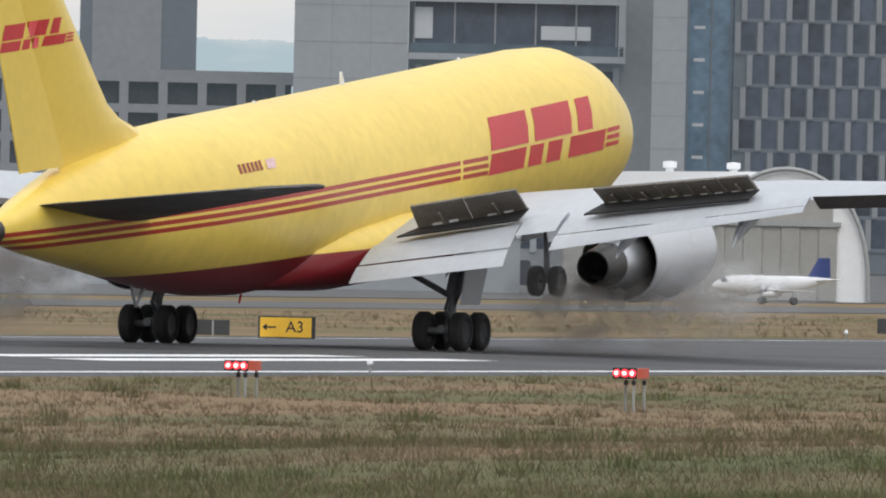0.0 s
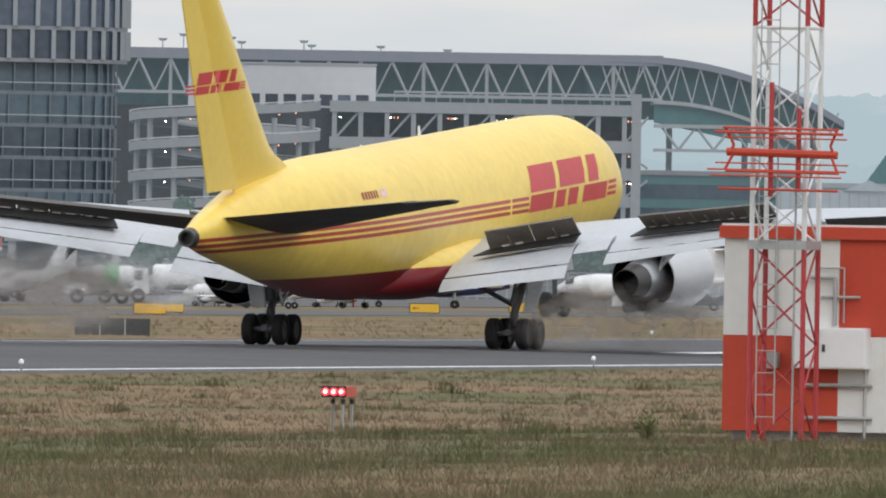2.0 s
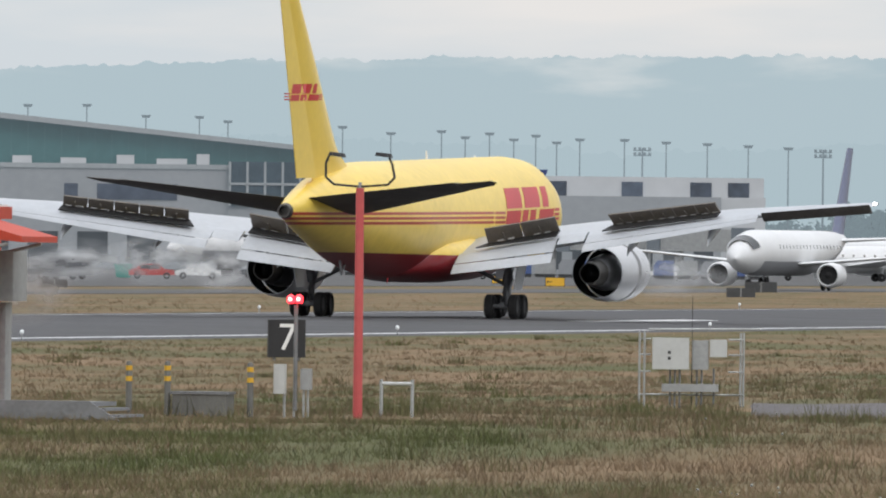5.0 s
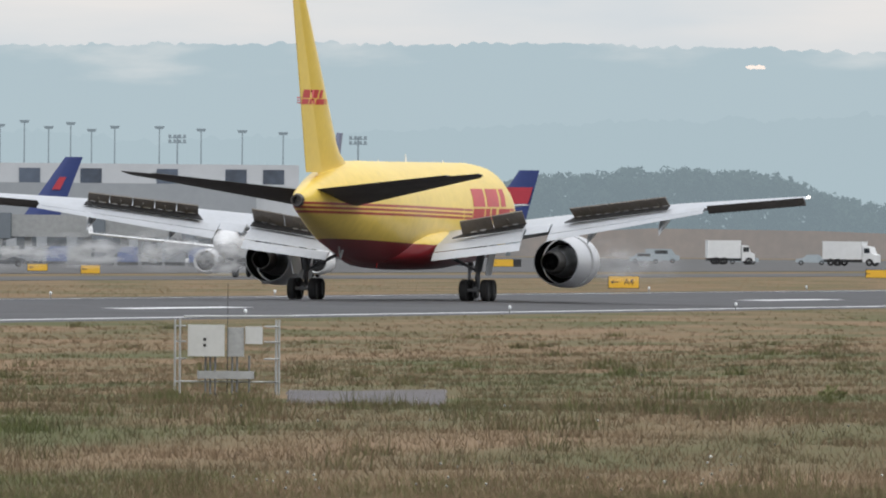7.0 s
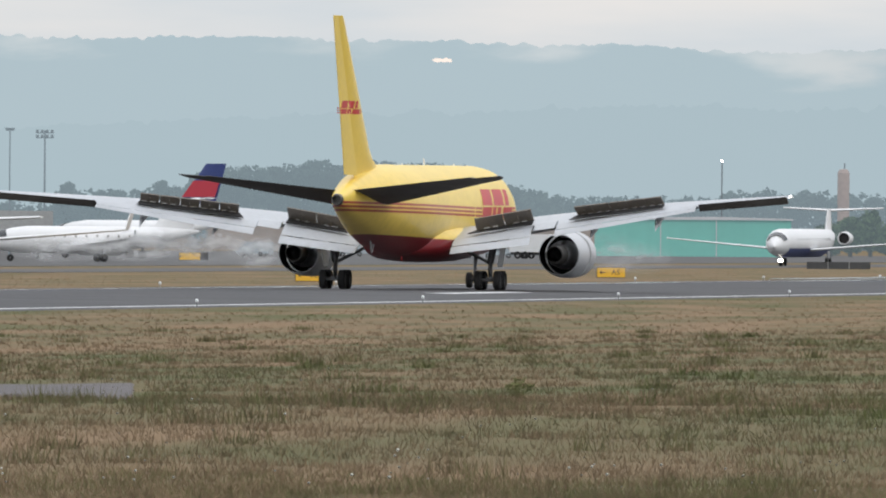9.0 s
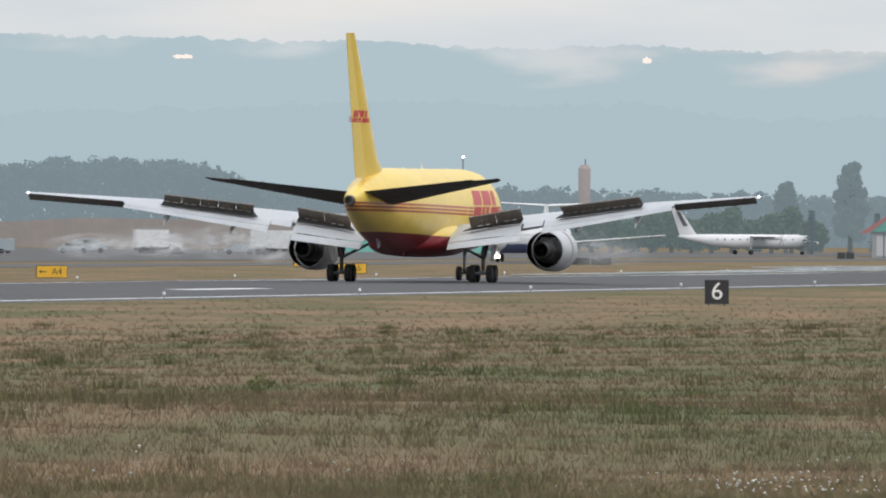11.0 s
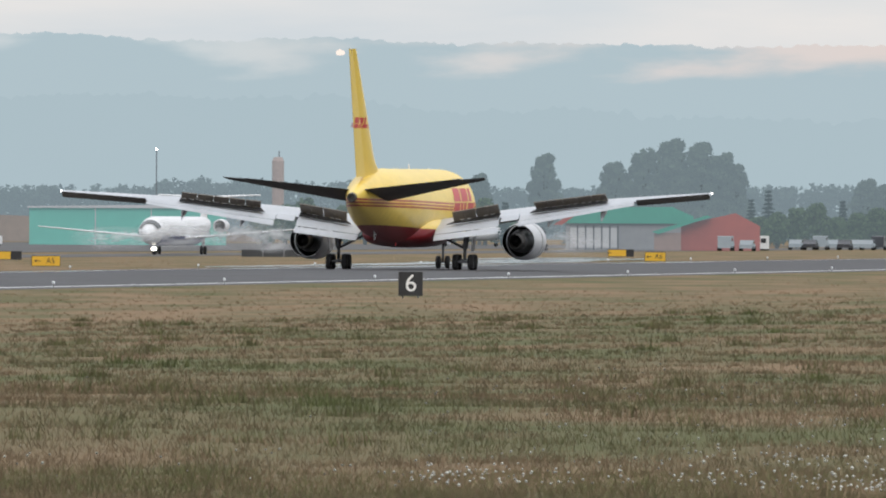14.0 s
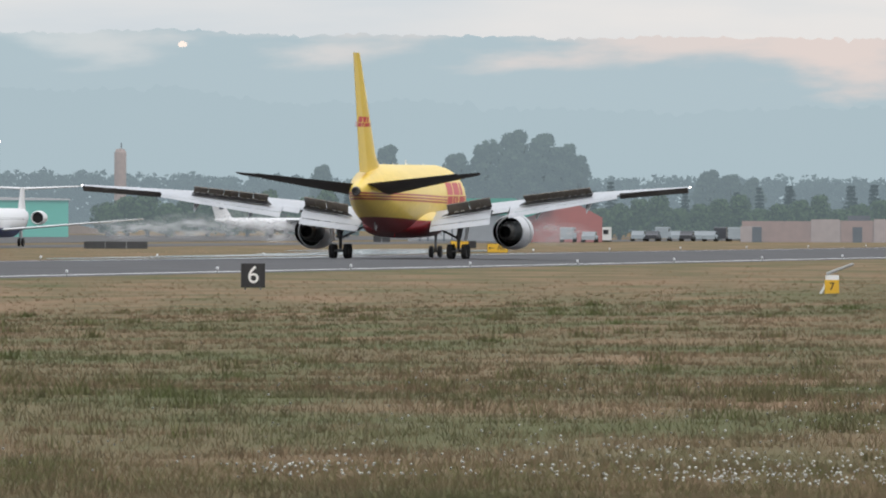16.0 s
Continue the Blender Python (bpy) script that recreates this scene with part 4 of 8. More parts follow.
def lattice_mast():
    z = 1.12
    t = thing("lattice_mast", pose(-58.565, 215.25, z), "red and white lattice mast with ladder beside the shelter", "mast")
    w, top = 0.74, 9.0
    bands = [(0, 2.75, M_MASTR), (2.75, 5.72, M_MASTW), (5.72, 8.0, M_MASTR), (8.0, top, M_MASTW)]
    for z0, z1, m in bands:
        for x, y in ((0, 0), (w, 0), (0, w), (w, w)):
            part("leg", Geo().tube((x, y, z0), (x, y, z1), 0.036, n=6), m, t)
        step = 0.62
        n = max(1, round((z1 - z0) / step))
        for i in range(n):
            a, b = z0 + (z1 - z0) * i / n, z0 + (z1 - z0) * (i + 1) / n
            up = i % 2 == 0
            part("brace", Geo().tube((0, 0, a if up else b), (w, 0, b if up else a), 0.016, n=5), m, t)
            part("brace", Geo().tube((w, w, a if up else b), (w, 0, b if up else a), 0.016, n=5), m, t)
            part("brace", Geo().tube((0, w, b if up else a), (w, w, a if up else b), 0.016, n=5), m, t)
            part("brace", Geo().tube((0, 0, b if up else a), (0, w, a if up else b), 0.016, n=5), m, t)
        for x0, y0, x1, y1 in ((0, 0, w, 0), (w, 0, w, w), (0, w, w, w)):
            part("strut", Geo().tube((x0, y0, z1 - 0.02), (x1, y1, z1 - 0.02), 0.022, n=5), m, t)
    lad = part("ladder", Geo().tube((0.12, -0.1, 0.3), (0.12, -0.1, top), 0.01).tube((0.38, -0.1, 0.3), (0.38, -0.1, top), 0.01), M_GALV, t, "narrow climbing ladder")
    for i in range(28):
        part("rung", Geo().tube((0.12, -0.1, 0.4 + i * 0.3), (0.38, -0.1, 0.4 + i * 0.3), 0.008, n=5), M_GALV, lad)
    part("platform_plate", Geo().box(-0.04, w + 0.04, -0.06, w, 2.68, 2.8), M_GALV, t, smooth=False)
    part("cable", Geo().tube((w - 0.12, -0.05, 0), (w - 0.1, -0.05, 8.6), 0.016), M_GREYBOX, t)
    # aerial array across the mast
    arr = thing("antenna_array", pose(-58.565, 215.25, z), "red horizontal rod antenna array clamped to the mast", "antenna")
    part("mast_pole", Geo().tube((0.3, -0.18, 3.4), (0.3, -0.18, 4.95), 0.035).tube((w - 0.05, -0.18, 3.5), (w - 0.05, -0.18, 4.6), 0.035), M_MASTR, arr)
    part("boom", Geo().tube((-0.3, -0.25, 4.0), (1.25, -0.25, 3.97), 0.055), M_REDP, arr, "thick red boom")
    for i, (zz, a, b, r) in enumerate(((4.33, -0.35, 1.25, 0.018), (4.27, -0.45, 1.35, 0.022), (4.2, -0.3, 1.42, 0.012), (3.85, -0.45, 1.42, 0.012), (3.76, -0.55, 1.4, 0.014), (3.68, -0.5, 1.35, 0.012), (3.5, -0.4, 1.28, 0.02), (3.74, -0.3, 1.3, 0.02))):
        part("rod", Geo().tube((a, -0.3 - 0.04 * (i % 3), zz), (b, -0.3 - 0.04 * (i % 3), zz - 0.02), r, n=6), M_REDP, arr)
    for x, q in ((-0.32, 0.12), (1.26, -0.1)):
        part("end_frame", Geo().tube((x, -0.27, 4.33), (x + q, -0.27, 4.1), 0.02).tube((x + q, -0.27, 4.1), (x + q * 0.6, -0.27, 3.98), 0.02).tube((x, -0.3, 3.75), (x + q, -0.27, 3.98), 0.02), M_REDP, arr)


lattice_mast()


def tall_post():
    t = thing("lamp_post", pose(-52.13, 226.06, 1.2), "slim faded red post with two dark lamp arms", "post")
    part("pole", Geo().tube((0, 0, -0.1), (0, 0, 3.25), 0.068, 0.06, 12), M_POSTR, t)
    arm = [(-0.45, 3.72), (-0.5, 3.6), (-0.5, 3.4), (-0.38, 3.3), (0.0, 3.27), (0.4, 3.3), (0.5, 3.4), (0.46, 3.6), (0.42, 3.68)]
    g = Geo()
    for a, b in zip(arm, arm[1:]):
        g.tube((a[0], 0, a[1]), (b[0], 0, b[1]), 0.018, n=6)
    part("arm", g, M_BLACK, t, "bent dark arm")
    for x in (-0.36, 0.32):
        part("lamp_head", Geo().loft([[(x - 0.1, -0.05, 3.71), (x - 0.1, 0.05, 3.71), (x - 0.08, 0.04, 3.76), (x - 0.08, -0.04, 3.76)], [(x + 0.14, -0.06, 3.68), (x + 0.14, 0.06, 3.68), (x + 0.12, 0.04, 3.74), (x + 0.12, -0.04, 3.74)]]), M_BLACK, t)
    part("cap", Geo().tube((0, 0, 3.25), (0, 0, 3.33), 0.025), M_GREYBOX, t)


tall_post()
M_BANDY = mat("yellow_reflective_band", (0.7, 0.4, 0.03), 0.5, 0, 0.08, 4, 15)


M_POSTG = mat("weathered_steel_post", (0.14, 0.14, 0.13), 0.7, 0, 0.25, 3, 20)


def bollard(x, y):
    t = thing("bollard", pose(x, y, ground_z(x, y) - 0.03), "grey steel bollard with yellow bands", "bollard", "bollards by the shelter")
    part("tube", Geo().turn((0, 0, 0), "z", [(-0.1, 0.045), (0.76, 0.045), (0.79, 0.03), (0.795, 0.002)], 12), M_POSTG, t)
    for z in (0.51, 0.66):
        part("band", Geo().turn((0, 0, 0), "z", [(z, 0.049), (z + 0.07, 0.049)], 12), M_BANDY, t)


for px, py in ((-55.28, 225.3), (-54.75, 225.43), (-53.61, 225.7)):
    bollard(px, py)


def foreground_things():
    z = ground_z(-54.3, 225.5)
    b = thing("utility_box", pose(-54.26, 225.55, z + 0.02), "low grey metal ground box in the grass", "utility box")
    part("case", soft_box(-0.4, 0.4, -0.25, 0.25, -0.12, 0.28), M_POSTG, b)
    part("lid", soft_box(-0.42, 0.42, -0.27, 0.27, 0.28, 0.32), M_GALVD, b)
    # obstruction lamp with its control boxes
    p = thing("obstruction_lamp", pose(-53.0, 225.8, z + 0.08), "double red obstruction lamp on a pole with control boxes", "lamp")
    part("pole", Geo().tube((0.02, 0, 0), (0.02, 0, 1.5), 0.03), M_GALVD, p)
    for x in (-0.045, 0.075):
        part("lamp_glass", Geo().turn((x, -0.05, 1.52), "z", [(0, 0.045), (0.03, 0.06), (0.1, 0.055), (0.13, 0.01)], 12), M_REDLIT, p, "lit red lamp")
        part("bulb", Geo().turn((x, -0.115, 1.58), "y", [(0.01, 0.03), (0, 0.02), (-0.004, 0.001)], 10), M_REDHOT, p)
    part("control_box", soft_box(-0.28, -0.1, -0.1, 0.0, 0.24, 0.66), M_PALE, p, "white control box")
    part("control_box", soft_box(0.1, 0.26, -0.06, 0.06, 0.3, 0.6), M_GREYBOX, p, "grey junction box")
    for x in (-0.14, 0.0, 0.14, 0.2):
        part("conduit", Geo().tube((x, 0.02, -0.1), (x, 0.02, 0.35), 0.018), M_GALV, p)
    # low rail
    r = thing("low_rail", pose(-52.85, 231.7, ground_z(-53, 231.7) + 0.06), "low galvanised pipe rail in the grass", "rail")
    for x in (-0.23, 0.23):
        part("post", Geo().tube((x, 0, -0.05), (x, 0, 0.5), 0.025), M_GALV, r)
    part("crossbar", Geo().tube((-0.24, 0, 0.44), (0.24, 0, 0.44), 0.028), M_PALE, r)
    # equipment rack
    z = ground_z(-69, 330)
    k = thing("equipment_rack", pose(-69.05, 330, z, 0, 0, 12), "galvanised pipe rack holding grey electrical enclosures", "equipment rack")
    for x in (-1.08, -0.98, 1.0, 1.06):
        part("post", Geo().tube((x, 0 if x < 0 else 0.1, -0.1), (x, 0 if x < 0 else 0.1, 1.56), 0.022), M_GALV, k)
    for zz in (0.28, 0.75, 1.1, 1.42):
        part("rail", Geo().tube((-1.08, 0.05, zz), (-0.85 if zz > 0.5 else 1.06, 0.05, zz), 0.018), M_GALV, k)
        part("rail", Geo().tube((0.75, 0.05, zz), (1.06, 0.05, zz), 0.018), M_GALV, k)
    part("enclosure", soft_box(-0.82, -0.06, -0.25, 0.05, 0.8, 1.45), M_PALE, k, "pale grey enclosure with two black slots")
    part("slot", Geo().box(-0.5, -0.44, -0.262, -0.252, 1.12, 1.18).box(-0.5, -0.44, -0.262, -0.252, 1.0, 1.06), M_BLACK, k, smooth=False)
    part("enclosure", soft_box(0.0, 0.34, -0.15, 0.05, 0.8, 1.4), M_GREYBOX, k, "dark grey switch box")
    part("enclosure", soft_box(0.36, 0.72, -0.2, 0.05, 1.06, 1.42), M_PALE, k, "small pale enclosure")
    part("trough", soft_box(-0.62, 0.55, -0.12, 0.04, 0.34, 0.5), M_GREYBOX, k, "long metal cable trough")
    for x in (-0.45, -0.35, -0.25, 0.1, 0.2, 0.45):
        part("conduit", Geo().tube((x, 0, -0.1), (x, 0, 0.82), 0.02), M_GALVD, k)
    part("top_rail", Geo().tube((-0.9, 0.1, 1.62), (1.4, 0.1, 1.64), 0.02), M_GALV, k)
    part("whip_aerial", Geo().tube((0.0, 0.3, 0.0), (0.0, 0.3, 2.3), 0.012, 0.005, 5), M_BLACK, k)
    # yellow numbered marker and a tilted pipe light
    x, y = -77.3, 725
    m = thing("yellow_marker", pose(x, y, ground_z(x, y), 0, 0, 6), "small yellow marker board with black number 7", "marker")
    part("board", Geo().box(-0.32, 0.32, 0, 0.03, 0.0, 0.62), M_SIGNY, m, smooth=False)
    words("7", 0.5, M_BLACK, m, 0, -0.01, 0.31, "numeral")
    q = thing("tilted_sensor", pose(x, y + 2, ground_z(x, y + 2), 0, 0, 6), "small grey sensor with a tilted tube on a bracket", "sensor")
    part("base", soft_box(-0.5, 0.1, -0.1, 0.1, 0.55, 0.8), M_WHITE, q)
    part("stand", Geo().tube((-0.75, 0, -0.1), (-0.4, 0, 0.55), 0.05).tube((0.0, 0, -0.1), (0.0, 0, 0.55), 0.05), M_WHITE, q)
    part("tube", Geo().tube((-0.45, 0, 0.85), (0.75, 0, 1.3), 0.07), M_GREYBOX, q)


foreground_things()

# gravel patch beside the rack
def gravel_patch():
    g = Geo()
    n, m = 22, 24
    for j in range(m + 1):
        for i in range(n + 1):
            u, w = i / n, j / m
            a = radians(11.63 - 0.6 * u + 0.05 * noise.noise((j * 0.7, 3 * u, 8)) * (1 if i in (0, n) else 0))
            d = 287 + 62 * w + (4 * noise.noise((i * 0.45, j, 2)) if j in (0, m) else 0)
            x, y = -d * math.sin(a), d * math.cos(a)
            g.v.append(Vector((x, y, ground_z(x, y) + (-0.12 if j in (0, m) or i in (0, n) else 0.03))))
    g.f += [(j * (n + 1) + i, j * (n + 1) + i + 1, (j + 1) * (n + 1) + i + 1, (j + 1) * (n + 1) + i) for j in range(m) for i in range(n)]
    tagged(new("gravel_patch", g.mesh("gravel_patch", mat("grey_gravel", (0.105, 0.094, 0.095), 0.9, 0, 0.3, 0.8, 18, 0.5))), "grey gravel patch in the grass", "gravel", kind="structure")


gravel_patch()

# ---- other aircraft ----
M_JETW = mat("white_airliner_paint", (0.70, 0.71, 0.72), 0.4, 0, 0.06, 0.4, 4)
M_JETG = mat("grey_airliner_belly", (0.30, 0.31, 0.33), 0.45, 0, 0.08, 0.5, 4)
M_JETD = mat("dark_blue_grey_paint", (0.10, 0.11, 0.13), 0.45, 0, 0.1, 0.5, 4)
M_BLUE = mat("dark_blue_tail_paint", (0.03, 0.05, 0.18), 0.4, 0, 0.1, 0.5, 4)
M_CRIMSON = mat("crimson_tail_paint", (0.42, 0.03, 0.05), 0.4, 0, 0.1, 0.5, 4)
M_GLASS = mat("dark_window_glass", (0.02, 0.025, 0.03), 0.08, 0, 0.2, 1, 6, spec=0.8)
M_BEAM = mat("lit_landing_lamp", (1, 0.95, 0.85), 0.3, emit=12.0, emit_col=(1.0, 0.92, 0.78))


def aircraft(name, m, label, L, R, span, fin_h, body=None, tail=None, engines="wing", ttail=False, low=1.0, fin_marks=(), belly=None, lamp=False, windows=True, winglets=False, fin_chord=1.0):
    """A parked or taxiing aircraft; nose to +y, middle over the origin, standing on z = 0."""
    body, tail = body or M_JETW, tail or M_JETW
    t = thing(name, m, label, "airplane")
    zc = low + R
    n0, n1 = L / 2, -L / 2
    prof = [(n0, 0.03, -0.25), (n0 - 0.25 * R, 0.3, -0.22), (n0 - 0.9 * R, 0.62, -0.12), (n0 - 2 * R, 0.88, -0.03), (n0 - 3.2 * R, 1, 0), (n1 + 8 * R, 1, 0), (n1 + 5 * R, 0.85, 0.15), (n1 + 2.5 * R, 0.55, 0.42), (n1 + 0.6 * R, 0.22, 0.62), (n1, 0.06, 0.68)]
    rings = [[(R * r * math.cos(a), y, zc + R * dz + R * r * math.sin(a)) for a in np.linspace(0, 2 * math.pi, 28, endpoint=False)] for y, r, dz in prof]
    part("fuselage", Geo().loft(rings), body, t)
    if belly:
        g = Geo().loft([[(R * r * 1.01 * math.cos(a), y, zc + R * dz + R * r * 1.01 * math.sin(a)) for a in np.linspace(math.pi * 1.12, math.pi * 1.88, 12)] for y, r, dz in prof[3:8]], caps=False, closed=False)
        part("belly_paint", g, belly, t)
    c = R * 1.75
    yw = L * 0.06
    zw = zc + R * 0.75 if engines == "prop" and L > 14 else zc - R * 0.55
    half = span / 2
    sweep = 0.02 if engines == "prop" else 0.42
    for s in (1, -1):
        secs = [(0.3 * R, c * 1.6, 0, 0.16), (half * 0.35, c * 1.15, 0.3, 0.12), (half, c * 0.42, 1.0, 0.06)]
        w = Geo().loft([foil((s * x, yw + c * 0.8 - sweep * x, zw + 0.085 * x * (engines != "prop")), (s * x, yw + c * 0.8 - sweep * x - ch, zw + 0.085 * x * (engines != "prop") - 0.05), th * c * 0.6) for x, ch, _, th in secs])
        wing = part("wing", w, M_JETW, t)
        if winglets:
            y0_, z0_ = yw + c * 0.8 - sweep * half, zw + 0.085 * half
            part("winglet", slab(Geo(), (s * half, y0_ - 0.1, z0_), (s * half, y0_ - c * 0.42, z0_), (s * (half + 0.45), y0_ - c * 0.42 - 0.7, z0_ + 2.0), (s * (half + 0.45), y0_ - 0.9, z0_ + 2.0), 0.08), M_JETW, wing, smooth=False)
        st_z = fin_h - 0.15 if ttail else zc + R * 0.55
        st_y = n1 + (0.2 * R if ttail else 2.0 * R)
        sh = span * 0.19 if not ttail else span * 0.18
        g = Geo().loft([foil((s * x, y0, st_z + z), (s * x, y0 - ch, st_z + z), 0.12 * ch) for x, y0, ch, z in ((0.05, st_y + R, 1.5 * R, 0), (sh, st_y - R * 0.2, 0.7 * R, 0.05 * sh))])
        part("tailplane", g, M_JETW, t)
        if engines == "wing":
            ex, ez, ey = s * half * 0.28, zw - R * 0.25 - 0.3, yw + c * 1.35 - sweep * half * 0.28
            r = R * 0.54
            eng = part("engine", Geo().turn((ex, 0, ez), "y", [(ey - 2.2 * r, 0.55 * r), (ey - 1.4 * r, 0.95 * r), (ey, 1.04 * r), (ey + 1.2 * r, 0.97 * r), (ey + 1.35 * r, 0.86 * r), (ey + 1.1 * r, 0.78 * r)], 22), M_JETW, t)
            part("fan", Geo().turn((ex, 0, ez), "y", [(ey + 0.9 * r, 0.8 * r), (ey + 0.95 * r, 0.3 * r), (ey + 1.2 * r, 0.01)], 16), M_HOLESHADE, eng)
        elif engines == "tail":
            ex, ez, ey = s * R * 1.55, zc + R * 0.35, n1 + 4.2 * R
            r = R * 0.5
            eng = part("engine", Geo().turn((ex, 0, ez), "y", [(ey - 2.4 * r, 0.6 * r), (ey - 2 * r, 0.85 * r), (ey, r), (ey + 1.6 * r, 0.95 * r), (ey + 1.8 * r, 0.85 * r), (ey + 1.4 * r, 0.75 * r)], 18), M_JETW, t)
            part("fan", Geo().turn((ex, 0, ez), "y", [(ey + 1.2 * r, 0.78 * r), (ey + 1.25 * r, 0.01)], 14), M_HOLESHADE, eng)
            part("exhaust", Geo().turn((ex, 0, ez), "y", [(ey - 2.42 * r, 0.58 * r), (ey - 2.3 * r, 0.01)], 14), M_HOLESHADE, eng)
        else:
            ex, ez, ey = s * half * 0.3, zw - 0.25, yw + c * 0.8
            r = R * 0.36
            eng = part("engine", Geo().turn((ex, 0, ez), "y", [(ey - 4.2 * r, 0.2 * r), (ey - 2 * r, 0.9 * r), (ey, r), (ey + 2.4 * r, 0.7 * r), (ey + 3 * r, 0.3 * r), (ey + 3.3 * r, 0.02)], 14), M_JETW, t)
            pr = Geo()
            for k in range(4):
                a = math.pi / 4 + k * math.pi / 2
                d = Vector((math.cos(a), 0, math.sin(a)))
                side = Vector((-math.sin(a), 0, math.cos(a))) * 0.09
                b = Vector((ex, ey + 3 * r, ez))
                slab(pr, b + d * 0.2 - side, b + d * 0.2 + side, b + d * R * 1.25 + side * 0.6, b + d * R * 1.25 - side * 0.6, 0.03)
            part("propeller", pr, M_DARKBACK, eng, "dark four-blade propeller", smooth=False)
        gx = s * (half * 0.3 if engines == "prop" else max(R * 1.3, half * 0.16))
        gear = part("main_gear", Geo().tube((gx, -L * 0.04, 0.3), (gx, -L * 0.04, zw), 0.09 * R + 0.04), M_STEEL, t)
        for dx in (-0.22, 0.22):
            part("wheel", Geo().turn((gx + dx * R * 0.6, -L * 0.04, 0.24 * R + 0.1), "x", [(-0.1, 0.1), (-0.12, 0.24 * R + 0.06), (-0.05, 0.24 * R + 0.1), (0.05, 0.24 * R + 0.1), (0.12, 0.24 * R + 0.06), (0.1, 0.1)], 14), M_TYRE, gear)
    ng = part("nose_gear", Geo().tube((0, L * 0.38, 0.2), (0, L * 0.38, zc - R * 0.6), 0.08), M_STEEL, t)
    part("wheel", Geo().turn((0, L * 0.38, 0.2 * R + 0.08), "x", [(-0.2, 0.1), (-0.2, 0.2 * R + 0.06), (-0.1, 0.2 * R + 0.08), (0.1, 0.2 * R + 0.08), (0.2, 0.2 * R + 0.06), (0.2, 0.1)], 14), M_TYRE, ng)
    # fin
    root = zc + R * 0.75
    ch0, ch1 = R * 3.4 * fin_chord, R * 1.5 * fin_chord
    y0 = n1 + ch0 + 0.4 * R
    sw = (fin_h - root) * 0.75
    f = Geo().loft([fin_foil((0, y0, root - 0.3 * R), (0, y0 - ch0, root - 0.3 * R), 0.35 * R), fin_foil((0, y0 - sw, fin_h), (0, y0 - sw - ch1, fin_h), 0.18 * R)])
    fin = part("fin", f, tail, t)
    for z0, z1, u0, u1, mm in fin_marks:
        g = Geo()
        for s in (1, -1):
            v = []
            for u, z in ((u0, z0), (u1, z0), (u1, z1), (u0, z1)):
                k = (z - root) / (fin_h - root)
                le_, ch = y0 - sw * k, ch0 + (ch1 - ch0) * k
                v.append((s * (0.3 * R * (1 - 0.5 * k)), le_ - ch * u, z))
            g.add(v, [(0, 1, 2, 3)])
        part("fin_mark", g, mm, fin, smooth=False)
    # flight deck windows and cabin windows
    y, dz, r = n0 - 1.25 * R, 0.3, 0.75
    g = Geo().loft([[(R * k * math.cos(a), yy, zc + R * zz + R * k * math.sin(a)) for a in np.linspace(math.radians(22), math.radians(158), 11)] for yy, k, zz in ((n0 - 0.85 * R, 0.66, -0.1), (n0 - 1.5 * R, 0.83, -0.06))], caps=False, closed=False)
    part("flight_deck_windows", g, M_GLASS, t)
    if windows and L > 14:
        for s in (1, -1):
            wd = Geo()
            for k in range(int(L * 0.5)):
                yy = n0 - 4.2 * R - k * L * 0.6 / (L * 0.5)
                u = math.asin(0.28)
                wd.add([(s * R * 1.004 * math.cos(u + q), yy + e, zc + R * math.sin(u + q) * 1.004) for e, q in ((-0.11, -0.09), (0.11, -0.09), (0.11, 0.09), (-0.11, 0.09))], [(0, 1, 2, 3)])
            part("cabin_windows", wd, M_GLASS, t, smooth=False)
    if lamp:
        part("landing_lamp", Geo().turn((0, L * 0.38 + 0.25, zc - R * 1.25), "y", [(0, 0.1), (0.05, 0.28), (0.12, 0.2), (0.14, 0.01)], 12), M_BEAM, ng, "bright lit landing lamp")
    return t


# blue tail paint, greyed in the colour for the haze before it
M_LAV = mat("hazed_blue_tail_paint", (0.16, 0.18, 0.27), 0.45, 0, 0.1, 0.4, 3)
TAXI_A = aircraft("taxiing_airliner", pose(-281, 1379, -0.06, 0, 0, 180), "white twin-engine airliner with blue tail taxiing towards the runway", 39, 1.95, 34.5, 12.4, tail=M_LAV, low=1.25, belly=M_JETG, winglets=True, fin_chord=0.65)
TAXI_B = aircraft("taxiing_airliner", pose(-281, 1816, -0.06, 0, 0, 180), "silver-white T-tailed jet taxiing with its landing lamp lit", 44, 1.6, 32.0, 6.5, engines="tail", ttail=True, low=1.0, belly=M_BLUE, lamp=True)
aircraft("turboprop_airliner", at(8.0, 2480, -0.06, -72), "white high-wing turboprop airliner with a T-tail waiting", 22.5, 1.08, 26, 7.0, fin_chord=0.8, engines="prop", ttail=True, low=0.9, fin_marks=((4.3, 6.4, 0.3, 0.6, M_JETD),))
aircraft("light_twin", at(18.92, 929, -0.06, 125), "small white propeller twin parked on the apron", 8.4, 0.52, 10.5, 2.7, engines="prop", low=0.6, tail=M_BLUE)
for az_, d_, turn_ in ((17.03, 1046, 70), (16.84, 1030, 82), (16.62, 1060, 60)):
    aircraft("light_aircraft", at(az_, d_, -0.06, turn_), "small white light aircraft tied down on the apron", 6.8, 0.5, 9.6, 2.1, engines="prop", low=0.5)
aircraft("business_jet", at(16.28, 1085, -0.06, 88), "white business jet with a blue belly on the apron", 12, 0.75, 13, 3.6, engines="tail", ttail=True, low=0.75, belly=M_BLUE)
